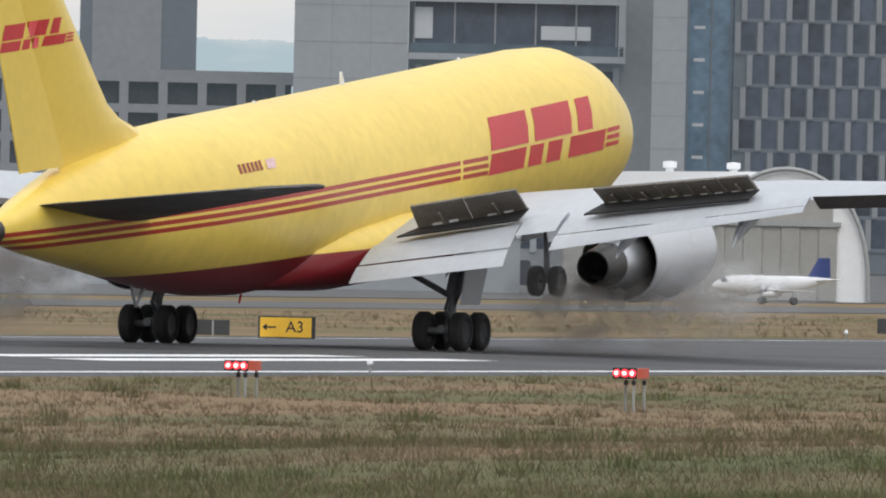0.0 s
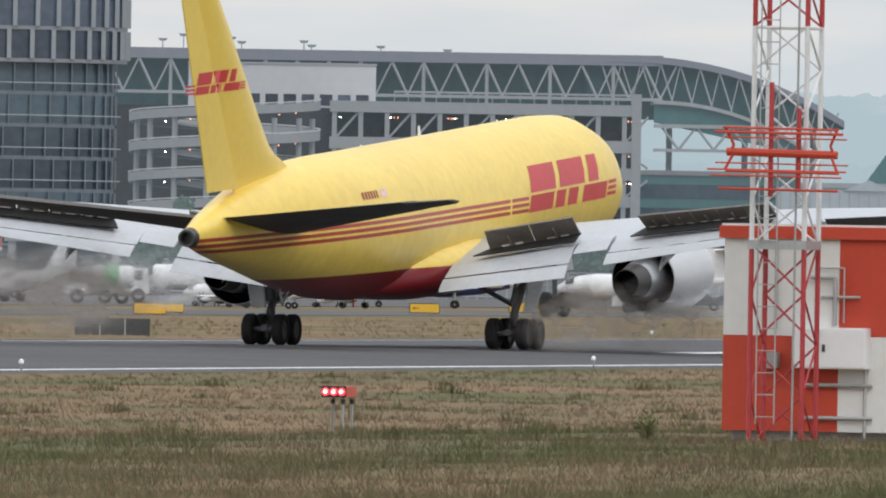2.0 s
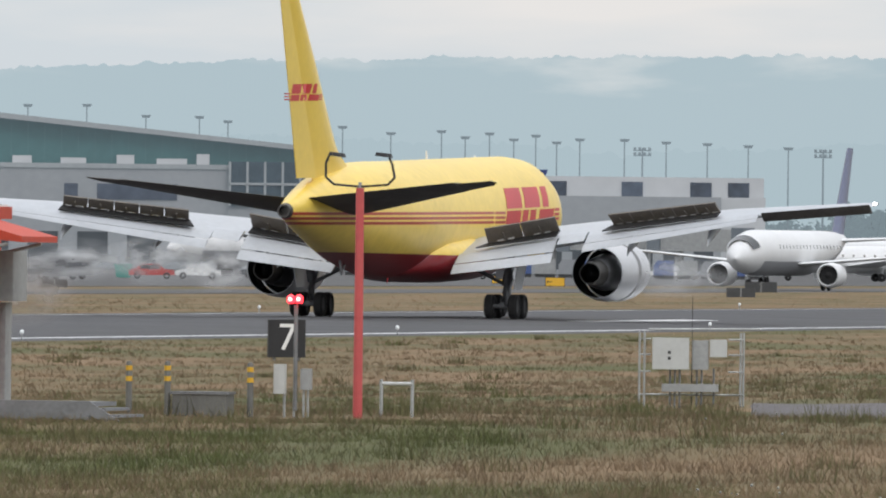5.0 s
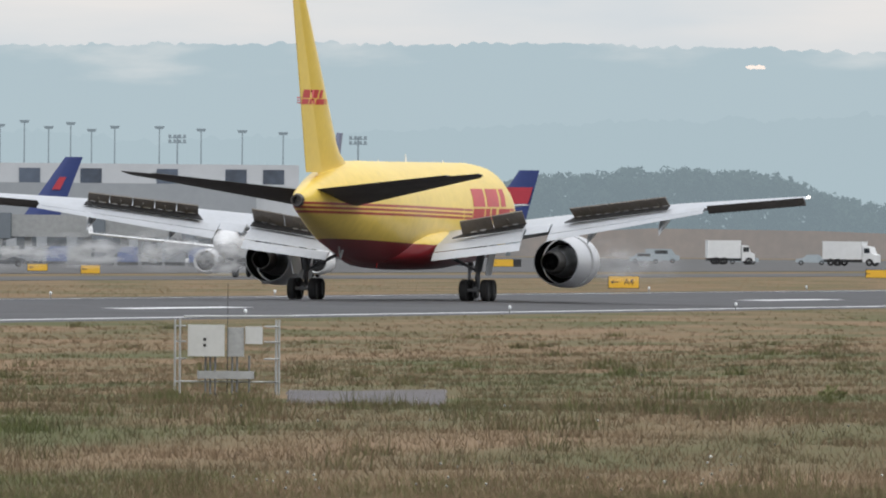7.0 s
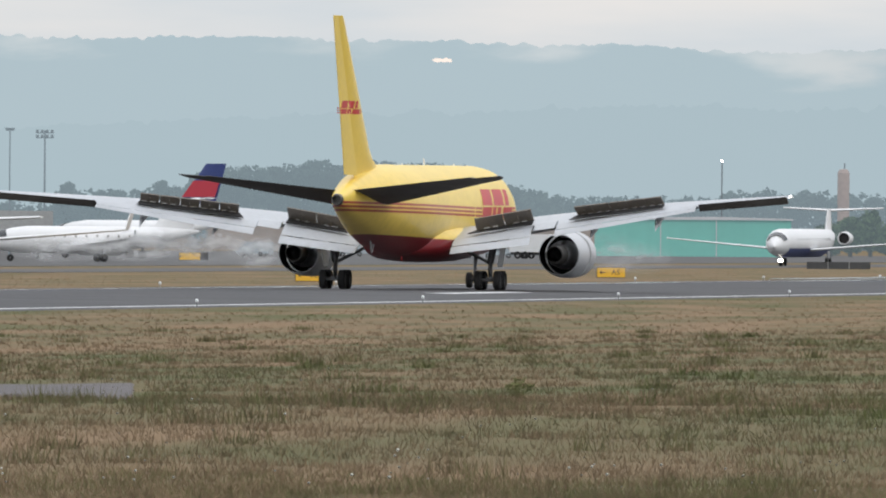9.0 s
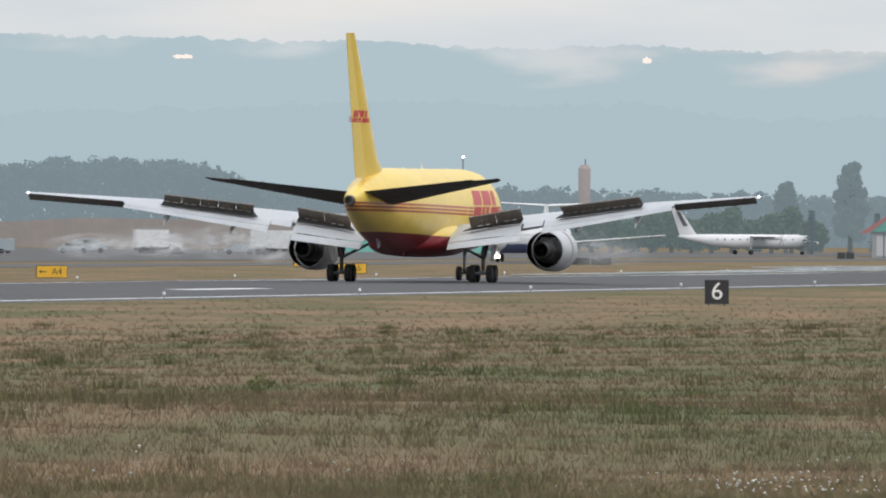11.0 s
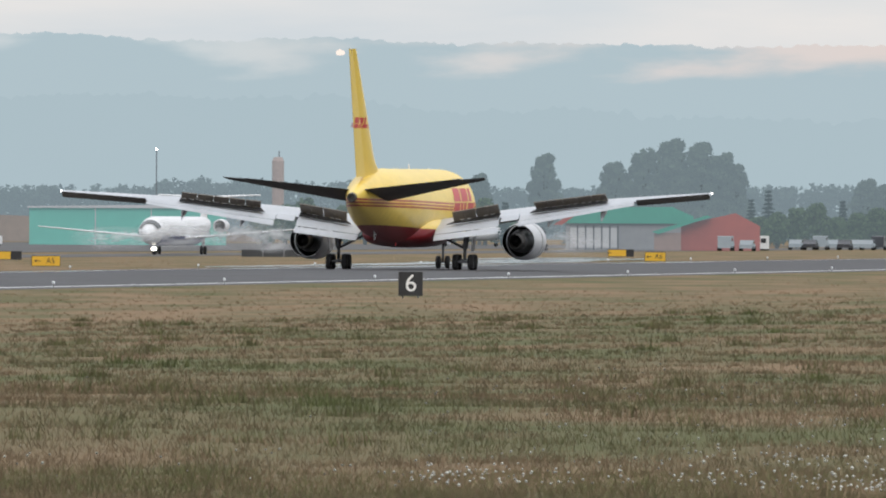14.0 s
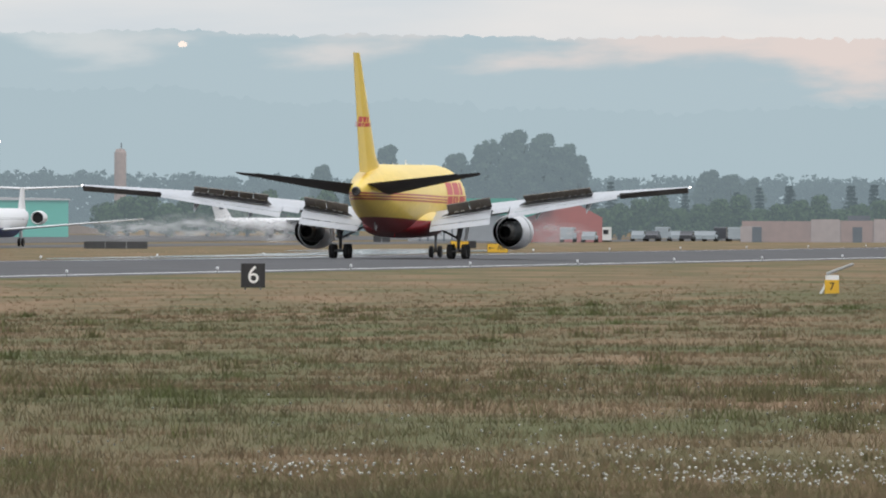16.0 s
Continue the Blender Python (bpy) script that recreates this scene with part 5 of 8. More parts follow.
aircraft("business_turboprop", at(18.2, 1000, -0.06, 100), "small white turboprop with blue belly parked on the apron", 7.6, 0.6, 10, 2.3, engines="tail", ttail=True, low=0.5, belly=M_BLUE)
aircraft("business_jet", at(17.82, 1080, -0.06, 60), "small white jet parked behind the fuel trucks", 11, 0.8, 13, 4.0, engines="tail", ttail=True, low=0.5)
aircraft("business_jet", at(15.6, 1140, -0.06, 84), "white business jet with dark nose parked by the fence", 12.2, 0.9, 15, 4.3, engines="tail", ttail=True, low=0.6)
aircraft("airliner", at(13.26, 1900, -0.06, 122), "white airliner with dark blue tail parked at the gates", 31, 1.95, 30, 12.0, fin_chord=0.72, tail=M_BLUE, low=1.3, belly=M_JETG)
aircraft("airliner", at(12.78, 1950, -0.06, 95), "grey airliner with blue tail and red mark at the gates", 26, 1.95, 30, 12.6, fin_chord=0.72, body=M_JETD, tail=M_BLUE, low=1.4, fin_marks=((8.7, 10.2, 0.38, 0.66, M_CRIMSON),))
aircraft("airliner", at(11.07, 2010, -0.06, 70), "white airliner with blue and crimson tail parked", 22, 1.75, 28, 11.7, tail=M_BLUE, low=1.2, fin_marks=((7.6, 9.6, 0.02, 0.98, M_CRIMSON), (4.9, 6.2, 0.5, 0.98, M_CRIMSON)))
aircraft("airliner", at(11.2, 1800, -0.06, 100), "long white airliner parked beyond the taxiway", 24, 1.5, 25, 7.0, low=0.9, engines="tail", ttail=True)

# ---- vehicles ----
M_TRUCKW = mat("white_truck_paint", (0.68, 0.69, 0.69), 0.45, 0, 0.08, 1, 6)
M_CARD = mat("dark_car_paint", (0.05, 0.055, 0.065), 0.35, 0, 0.2, 1, 6, per="object")
M_CARR = mat("red_vehicle_paint", (0.40, 0.04, 0.035), 0.45, 0, 0.15, 1, 6)
M_CARB = mat("blue_vehicle_paint", (0.06, 0.10, 0.25), 0.45, 0, 0.15, 1, 6)
M_GREENV = mat("green_vehicle_paint", (0.06, 0.32, 0.12), 0.45, 0, 0.15, 1, 6)


def wheels(t, xs, w, r):
    for x in xs:
        for y in (0.02, w - 0.02):
            part("wheel", Geo().turn((x, y, r), "y", [(-0.12, r * 0.5), (-0.13, r * 0.9), (-0.06, r), (0.06, r), (0.13, r * 0.9), (0.12, r * 0.5)], 16), M_TYRE, t)


def tanker(m, L=7.0, R=0.95, band=None, label="white aircraft fuel tanker truck on the apron"):
    t = thing("fuel_truck", m, label, "truck", "fuel trucks")
    part("chassis", Geo().box(-L / 2, L / 2, 0.5, 1.9, 0.5, 0.8), M_DARKBACK, t, smooth=False)
    x0 = -L / 2
    cab = Geo().prism([(x0, 0.6), (x0, 1.5), (x0 + 0.25, 2.3), (x0 + 1.5, 2.35), (x0 + 1.6, 0.6)], 0.1, 2.3)
    c = part("cab", cab, M_TRUCKW, t)
    part("window", Geo().box(x0 + 0.35, x0 + 1.15, 0.085, 0.097, 1.5, 2.15), M_GLASS, c, smooth=False)
    part("tank", Geo().turn((0, 1.2, 1.75), "x", [(x0 + 1.8, 0.02), (x0 + 1.82, R * 0.8), (x0 + 2.0, R), (L / 2 - 0.2, R), (L / 2 - 0.02, R * 0.8), (L / 2, 0.02)], 24), M_TRUCKW, t)
    if band:
        part("band", Geo().turn((0, 1.2, 1.75), "x", [(x0 + 2.6, R * 1.01), (x0 + 3.6, R * 1.01)], 24), band, t)
    wheels(t, (x0 + 0.9, L / 2 - 1.9, L / 2 - 0.8), 2.4, 0.48)


tanker(at(17.5, 1067, -0.06), 4.6, 0.75, M_GREENV, "white fuel truck with a green band on its tank")
tanker(at(17.22, 1100, -0.06), 7.2, 0.85)


def box_truck(m, L=7.5):
    t = thing("box_truck", m, "white box truck parked on the far apron", "truck")
    part("box", soft_box(-L / 2, L / 2 - 1.9, 0, 2.4, 0.9, 3.3, 0.05), M_TRUCKW, t)
    cab = Geo().prism([(L / 2 - 1.8, 0.5), (L / 2 - 1.8, 2.7), (L / 2 - 0.9, 2.6), (L / 2 - 0.5, 1.7), (L / 2, 1.5), (L / 2, 0.5)], 0.1, 2.3)
    c = part("cab", cab, M_TRUCKW, t)
    part("window", Geo().box(L / 2 - 1.6, L / 2 - 0.8, 0.085, 0.097, 1.75, 2.4), M_GLASS, c, smooth=False)
    part("chassis", Geo().box(-L / 2, L / 2 - 0.5, 0.5, 1.9, 0.5, 0.85), M_DARKBACK, t, smooth=False)
    wheels(t, (-L / 2 + 1.2, -L / 2 + 2.3, L / 2 - 0.8), 2.4, 0.5)


box_truck(at(9.65, 2200, -0.06, -20))
box_truck(at(10.06, 2230, -0.06, 8), 6.5)


def car(m, paint, label, van=False):
    t = thing("van" if van else "car", m, label, "van" if van else "car", "parked vehicles")
    o = [(-2.2, 0.35), (-2.2, 0.85), (-1.7, 0.95), (-1.0, 1.45), (0.6, 1.45), (1.2, 0.95), (2.1, 0.85), (2.2, 0.4)] if not van else [(-2.4, 0.4), (-2.4, 1.9), (-2.2, 2.0), (1.2, 2.0), (1.8, 1.2), (2.4, 1.05), (2.4, 0.4)]
    b = part("body", Geo().prism(o, 0, 1.75), paint, t)
    part("side_windows", Geo().box(-1.1, 0.7, -0.012, -0.002, 0.98 if not van else 1.3, 1.36 if not van else 1.8), M_GLASS, b, smooth=False)
    wheels(t, (-1.4, 1.4), 1.75, 0.33)


car(at(13.71, 1550, -0.06, 0), M_CARR, "red car parked on the apron")
car(at(15.565, 1069, -0.06, 172), M_TRUCKW, "white pickup van parked near the fence", True)
# vehicle paint with air glow mixed in for the far side
M_FARCAR = haze("hazed_vehicle_paint", (0.27, 0.28, 0.29), (0.42, 0.53, 0.60), 0.3, 0.5, 0.2)
rnd = random.Random(5)
for az, d in ((17.86, 1150), (15.42, 1120), (12.6, 1700), (12.9, 1650), (13.3, 1620), (14.15, 1500), (14.0, 1500), (13.55, 1560), (11.9, 1820), (10.62, 2200), (10.36, 2250), (10.3, 2300), (10.02, 2250), (9.78, 2240), (6.985, 2185), (6.91, 2188), (6.74, 2310), (6.69, 2300), (6.655, 2305), (6.61, 2310), (6.57, 2300), (6.53, 2320), (6.49, 2305), (6.45, 2310), (6.4, 2300), (19.9, 1050), (20.3, 1060), (21.0, 1040), (16.6, 1500), (16.8, 1520)):
    pk = (M_FARCAR, "pale vehicle parked far across the field") if 9 < az < 11.2 or 6.7 < az < 7 else ((M_FARCAR, "pale vehicle parked far across the field") if int(az * 1000) % 3 else (M_CARD, "dark car parked on the apron")) if az < 6.8 else rnd.choice(((M_TRUCKW, "white vehicle parked on the apron"), (M_CARD, "dark car parked on the apron"), (M_CARR, "red vehicle parked on the apron") if 12.95 < az < 14.2 or az > 19 else (M_TRUCKW, "white vehicle parked on the apron"), (M_TRUCKW, "white vehicle parked on the apron"), (M_CARD, "dark car parked on the apron")))
    car(at(az, d, -0.06, 84 if az < 7 else rnd.choice((0, 180, 20, 150))), pk[0], pk[1], rnd.random() < 0.4)


def site_cabin(m, w, h):
    t = thing("site_cabin", m, "white portable cabin on the far side of the field", "cabin", "portable cabins")
    part("shell", soft_box(-w / 2, w / 2, 0, 2.2, 0.2, h, 0.05), M_TRUCKW, t)
    part("window", Geo().box(w * 0.12, w * 0.36, -0.012, -0.002, h * 0.5, h * 0.82), M_GLASS, t, smooth=False)
    part("door", Geo().box(-w * 0.3, -w * 0.12, -0.012, -0.002, 0.25, h * 0.85), M_GREYBOX, t, smooth=False)
    part("skid", Geo().box(-w / 2, w / 2, 0.2, 2.0, 0.0, 0.2), M_DARKBACK, t, smooth=False)


site_cabin(at(7.02, 2290, -0.06), 2.5, 1.55)
site_cabin(at(6.895, 2255, -0.06), 3.0, 2.0)

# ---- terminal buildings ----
# facade colours, each with some air glow mixed in for the distance
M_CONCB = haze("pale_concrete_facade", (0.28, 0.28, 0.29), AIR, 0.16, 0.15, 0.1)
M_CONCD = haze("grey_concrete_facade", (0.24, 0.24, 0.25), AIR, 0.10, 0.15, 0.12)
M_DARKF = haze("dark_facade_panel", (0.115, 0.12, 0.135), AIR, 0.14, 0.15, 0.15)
# the shade inside decks and openings, put into a near-black colour
M_INSHADE = haze("interior_shade_dark", (0.045, 0.045, 0.05), AIR, 0.09, 0.3, 0.3)
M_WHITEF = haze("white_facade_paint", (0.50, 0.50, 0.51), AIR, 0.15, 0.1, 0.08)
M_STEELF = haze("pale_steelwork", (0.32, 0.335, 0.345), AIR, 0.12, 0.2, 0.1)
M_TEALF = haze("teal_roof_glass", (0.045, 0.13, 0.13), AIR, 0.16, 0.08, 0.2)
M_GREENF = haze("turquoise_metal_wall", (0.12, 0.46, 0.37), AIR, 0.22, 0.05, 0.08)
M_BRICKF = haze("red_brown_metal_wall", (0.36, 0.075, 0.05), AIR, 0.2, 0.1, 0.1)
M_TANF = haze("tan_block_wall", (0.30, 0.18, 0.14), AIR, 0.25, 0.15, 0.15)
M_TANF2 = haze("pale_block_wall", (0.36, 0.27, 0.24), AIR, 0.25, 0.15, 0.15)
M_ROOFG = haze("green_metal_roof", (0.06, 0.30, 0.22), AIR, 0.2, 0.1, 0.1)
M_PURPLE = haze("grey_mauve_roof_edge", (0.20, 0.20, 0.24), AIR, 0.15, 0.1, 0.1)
M_WARM = mat("warm_deck_lamp", (1, 0.5, 0.3), 0.4, emit=2.2, emit_col=(1.0, 0.36, 0.22))
M_GLASSF = mat("bluish_curtain_glass", (0.075, 0.095, 0.13), 0.15, 0, 0.45, 0.3, 0.9, spec=0.6, per="object")
M_STAIR = mat("blue_stair_glass", (0.13, 0.20, 0.27), 0.15, 0, 0.35, 0.3, 0.9, spec=0.6)
M_GLASST = mat("green_curtain_glass", (0.07, 0.10, 0.125), 0.15, 0, 0.4, 0.3, 0.9, spec=0.6, per="object")


def bearing_box(t, name, x0, x1, y0, y1, z0, z1, m, label=""):
    return part(name, Geo().box(x0, x1, y0, y1, z0, z1), m, t, label, smooth=False)


# parking block and dark plant room at the clip's start
def parking_block():
    t = thing("parking_building", at(21.179, 1800), "grey concrete parking building with open decks", "building")
    bearing_box(t, "core", -19, 17.6, 1.5, 22, 0, 19.5, M_INSHADE)
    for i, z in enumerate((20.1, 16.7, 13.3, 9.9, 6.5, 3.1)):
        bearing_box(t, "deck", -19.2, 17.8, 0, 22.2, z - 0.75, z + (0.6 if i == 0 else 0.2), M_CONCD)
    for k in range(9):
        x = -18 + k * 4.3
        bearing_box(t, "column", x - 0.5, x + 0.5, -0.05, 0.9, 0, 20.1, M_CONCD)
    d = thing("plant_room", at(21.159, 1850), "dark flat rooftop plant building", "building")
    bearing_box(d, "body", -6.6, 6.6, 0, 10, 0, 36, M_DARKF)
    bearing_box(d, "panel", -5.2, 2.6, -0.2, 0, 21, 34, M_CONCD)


parking_block()


def office_block():
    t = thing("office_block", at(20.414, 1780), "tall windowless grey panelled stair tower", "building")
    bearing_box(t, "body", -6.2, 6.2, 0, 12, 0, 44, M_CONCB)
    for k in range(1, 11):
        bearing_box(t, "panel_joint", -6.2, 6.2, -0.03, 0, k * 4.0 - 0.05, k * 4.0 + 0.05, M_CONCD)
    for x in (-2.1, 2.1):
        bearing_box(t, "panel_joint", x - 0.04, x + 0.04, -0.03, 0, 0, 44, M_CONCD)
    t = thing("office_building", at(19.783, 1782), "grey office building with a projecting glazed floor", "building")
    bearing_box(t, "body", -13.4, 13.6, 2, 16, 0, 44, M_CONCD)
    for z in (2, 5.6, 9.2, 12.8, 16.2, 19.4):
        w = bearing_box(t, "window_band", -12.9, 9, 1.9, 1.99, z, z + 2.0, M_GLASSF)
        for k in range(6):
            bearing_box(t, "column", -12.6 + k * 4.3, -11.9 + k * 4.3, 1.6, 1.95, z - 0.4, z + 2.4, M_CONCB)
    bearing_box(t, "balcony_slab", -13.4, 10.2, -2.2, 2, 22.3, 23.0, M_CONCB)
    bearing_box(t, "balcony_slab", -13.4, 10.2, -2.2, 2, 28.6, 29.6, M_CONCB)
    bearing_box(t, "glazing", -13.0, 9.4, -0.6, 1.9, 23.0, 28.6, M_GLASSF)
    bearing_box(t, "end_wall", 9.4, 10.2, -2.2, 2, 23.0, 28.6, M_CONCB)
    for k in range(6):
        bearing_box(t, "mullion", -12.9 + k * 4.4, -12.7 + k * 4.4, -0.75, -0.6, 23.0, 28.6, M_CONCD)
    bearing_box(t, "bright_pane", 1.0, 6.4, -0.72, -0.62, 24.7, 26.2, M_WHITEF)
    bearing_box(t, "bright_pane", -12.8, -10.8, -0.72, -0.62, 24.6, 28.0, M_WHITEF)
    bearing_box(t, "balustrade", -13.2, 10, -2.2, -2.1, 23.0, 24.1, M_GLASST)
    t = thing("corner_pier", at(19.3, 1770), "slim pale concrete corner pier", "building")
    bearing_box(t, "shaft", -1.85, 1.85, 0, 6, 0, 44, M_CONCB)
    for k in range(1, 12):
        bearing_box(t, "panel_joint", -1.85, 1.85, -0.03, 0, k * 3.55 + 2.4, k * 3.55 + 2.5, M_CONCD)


office_block()


def glass_tower():
    t = thing("glass_office_tower", at(18.656, 1790), "tall office tower with pale fins and dark glass rows", "building")
    W0, W1, step, floor_h = -13.1, 16.4, 2.45, 3.55
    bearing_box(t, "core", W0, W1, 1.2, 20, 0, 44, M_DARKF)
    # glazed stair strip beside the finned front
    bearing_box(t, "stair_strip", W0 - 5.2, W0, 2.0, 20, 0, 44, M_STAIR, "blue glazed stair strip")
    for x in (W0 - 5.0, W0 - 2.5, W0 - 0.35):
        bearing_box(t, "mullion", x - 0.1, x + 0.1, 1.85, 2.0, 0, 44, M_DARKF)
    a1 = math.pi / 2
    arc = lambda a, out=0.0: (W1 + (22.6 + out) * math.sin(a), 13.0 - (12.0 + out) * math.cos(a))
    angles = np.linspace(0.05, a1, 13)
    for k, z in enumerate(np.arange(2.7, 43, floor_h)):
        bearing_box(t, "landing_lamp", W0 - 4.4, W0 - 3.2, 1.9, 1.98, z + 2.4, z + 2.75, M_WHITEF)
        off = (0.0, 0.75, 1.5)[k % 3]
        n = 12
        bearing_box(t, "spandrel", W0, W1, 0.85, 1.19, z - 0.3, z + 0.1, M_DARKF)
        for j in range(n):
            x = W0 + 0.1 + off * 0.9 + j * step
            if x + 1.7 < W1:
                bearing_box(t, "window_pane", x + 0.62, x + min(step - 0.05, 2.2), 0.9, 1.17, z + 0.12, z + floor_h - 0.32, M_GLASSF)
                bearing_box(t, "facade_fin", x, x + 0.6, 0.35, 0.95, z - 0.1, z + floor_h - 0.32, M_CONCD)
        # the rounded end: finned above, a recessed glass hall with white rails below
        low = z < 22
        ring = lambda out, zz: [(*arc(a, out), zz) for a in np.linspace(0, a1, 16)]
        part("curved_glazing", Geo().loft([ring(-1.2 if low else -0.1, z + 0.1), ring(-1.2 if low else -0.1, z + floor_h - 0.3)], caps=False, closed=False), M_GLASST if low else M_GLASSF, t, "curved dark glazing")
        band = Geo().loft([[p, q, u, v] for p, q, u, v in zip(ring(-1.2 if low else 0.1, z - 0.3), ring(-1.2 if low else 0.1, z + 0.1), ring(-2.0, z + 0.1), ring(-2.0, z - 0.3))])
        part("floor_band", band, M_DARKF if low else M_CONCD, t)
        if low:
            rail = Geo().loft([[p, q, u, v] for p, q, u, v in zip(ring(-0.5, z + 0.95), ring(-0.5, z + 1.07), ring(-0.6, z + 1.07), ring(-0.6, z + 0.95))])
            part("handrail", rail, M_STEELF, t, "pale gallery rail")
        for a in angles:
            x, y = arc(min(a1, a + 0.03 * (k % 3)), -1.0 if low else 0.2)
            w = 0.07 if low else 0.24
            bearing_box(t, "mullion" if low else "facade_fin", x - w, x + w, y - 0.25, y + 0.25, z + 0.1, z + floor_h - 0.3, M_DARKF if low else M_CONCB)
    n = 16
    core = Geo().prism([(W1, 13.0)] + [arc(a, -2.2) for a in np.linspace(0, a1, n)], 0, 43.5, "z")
    part("inner_core", core, M_INSHADE, t, smooth=False)


glass_tower()


def hangar():
    t = thing("hangar", at(19.03, 985, -0.06), "white arched aircraft hangar with cream sliding doors", "hangar")
    arc = [(2.6 + 5.0 * math.cos(math.pi * (1 - i / 20)), 7.9 * math.sin(math.pi * i / 20) ** 0.75) for i in range(21)]
    part("vault", Geo().prism(arc, 0.3, 26), M_WHITE, t, "white barrel roof")
    part("side_roof", Geo().prism([(-11.0, 5.2), (-11.0, 7.0), (-9.5, 7.55), (0.5, 7.75), (2.6, 7.7), (2.6, 5.2)], 2.5, 24), M_WHITE, t, "white side roof")
    part("shell", Geo().box(-10.8, -2.2, 2.8, 23.8, 0, 5.2), M_CREAM, t, smooth=False)
    for k in range(7):
        part("sliding_door", Geo().box(-2.2 + k * 1.13, -1.1 + k * 1.13, 0.1 + 0.08 * (k % 2), 0.22 + 0.08 * (k % 2), 0.05, 4.5), M_CREAM, t, smooth=False)
    part("door_track", Geo().box(-2.3, 5.9, -0.05, 0.28, 4.5, 4.8), M_GREYBOX, t, smooth=False)
    part("gable_panel", Geo().box(-1.2, 5.4, 0.2, 0.3, 4.8, 6.3), M_CREAM, t, smooth=False)
    rim = Geo()
    for (x0, z0), (x1, z1) in zip(arc, arc[1:]):
        rim.tube((x0, -0.1, z0 + 0.05), (x1, -0.1, z1 + 0.05), 0.17, n=6)
    part("arch_rim", rim, M_GREYBOX, t)
    for x in (-4.5, -0.65, -8.4):
        part("roof_vent", Geo().turn((x, 6, 7.5), "z", [(0, 0.25), (0.35, 0.25), (0.4, 0.42), (0.75, 0.42), (0.8, 0.05)], 14), M_WHITE, t)
    b = thing("low_hangar", at(20.6, 1010, -0.06), "long low pale grey hangar beyond the runway", "hangar")
    part("wall", Geo().box(-14, 14, 0, 12, 0, 3.4), M_CONCB, b, smooth=False)
    part("roof", Geo().prism([(-14.2, 3.4), (14.2, 3.4), (14.2, 3.7), (0, 4.3), (-14.2, 3.7)], -0.2, 12.2), M_WHITEF, b, smooth=False)
    k = thing("kiosk", at(18.4, 1450, -0.06), "small building with a blue pitched roof", "building")
    part("wall", Geo().box(-2.0, 2.0, 0, 4, 0, 3.2), M_CONCD, k, smooth=False)
    part("roof", Geo().prism([(-2.3, 3.2), (2.3, 3.2), (1.2, 5.0), (-1.6, 5.0)], -0.3, 4.3), M_BLUEROOF, k, "blue pitched roof", smooth=False)


M_TEALTUB = mat("teal_skip_paint", (0.04, 0.24, 0.2), 0.5, 0, 0.2, 1, 6)
M_CREAM = mat("cream_door_paint", (0.32, 0.315, 0.295), 0.6, 0, 0.1, 0.5, 5)
M_BLUEROOF = mat("blue_metal_roof", (0.07, 0.19, 0.36), 0.5, 0, 0.1, 0.5, 5)
hangar()


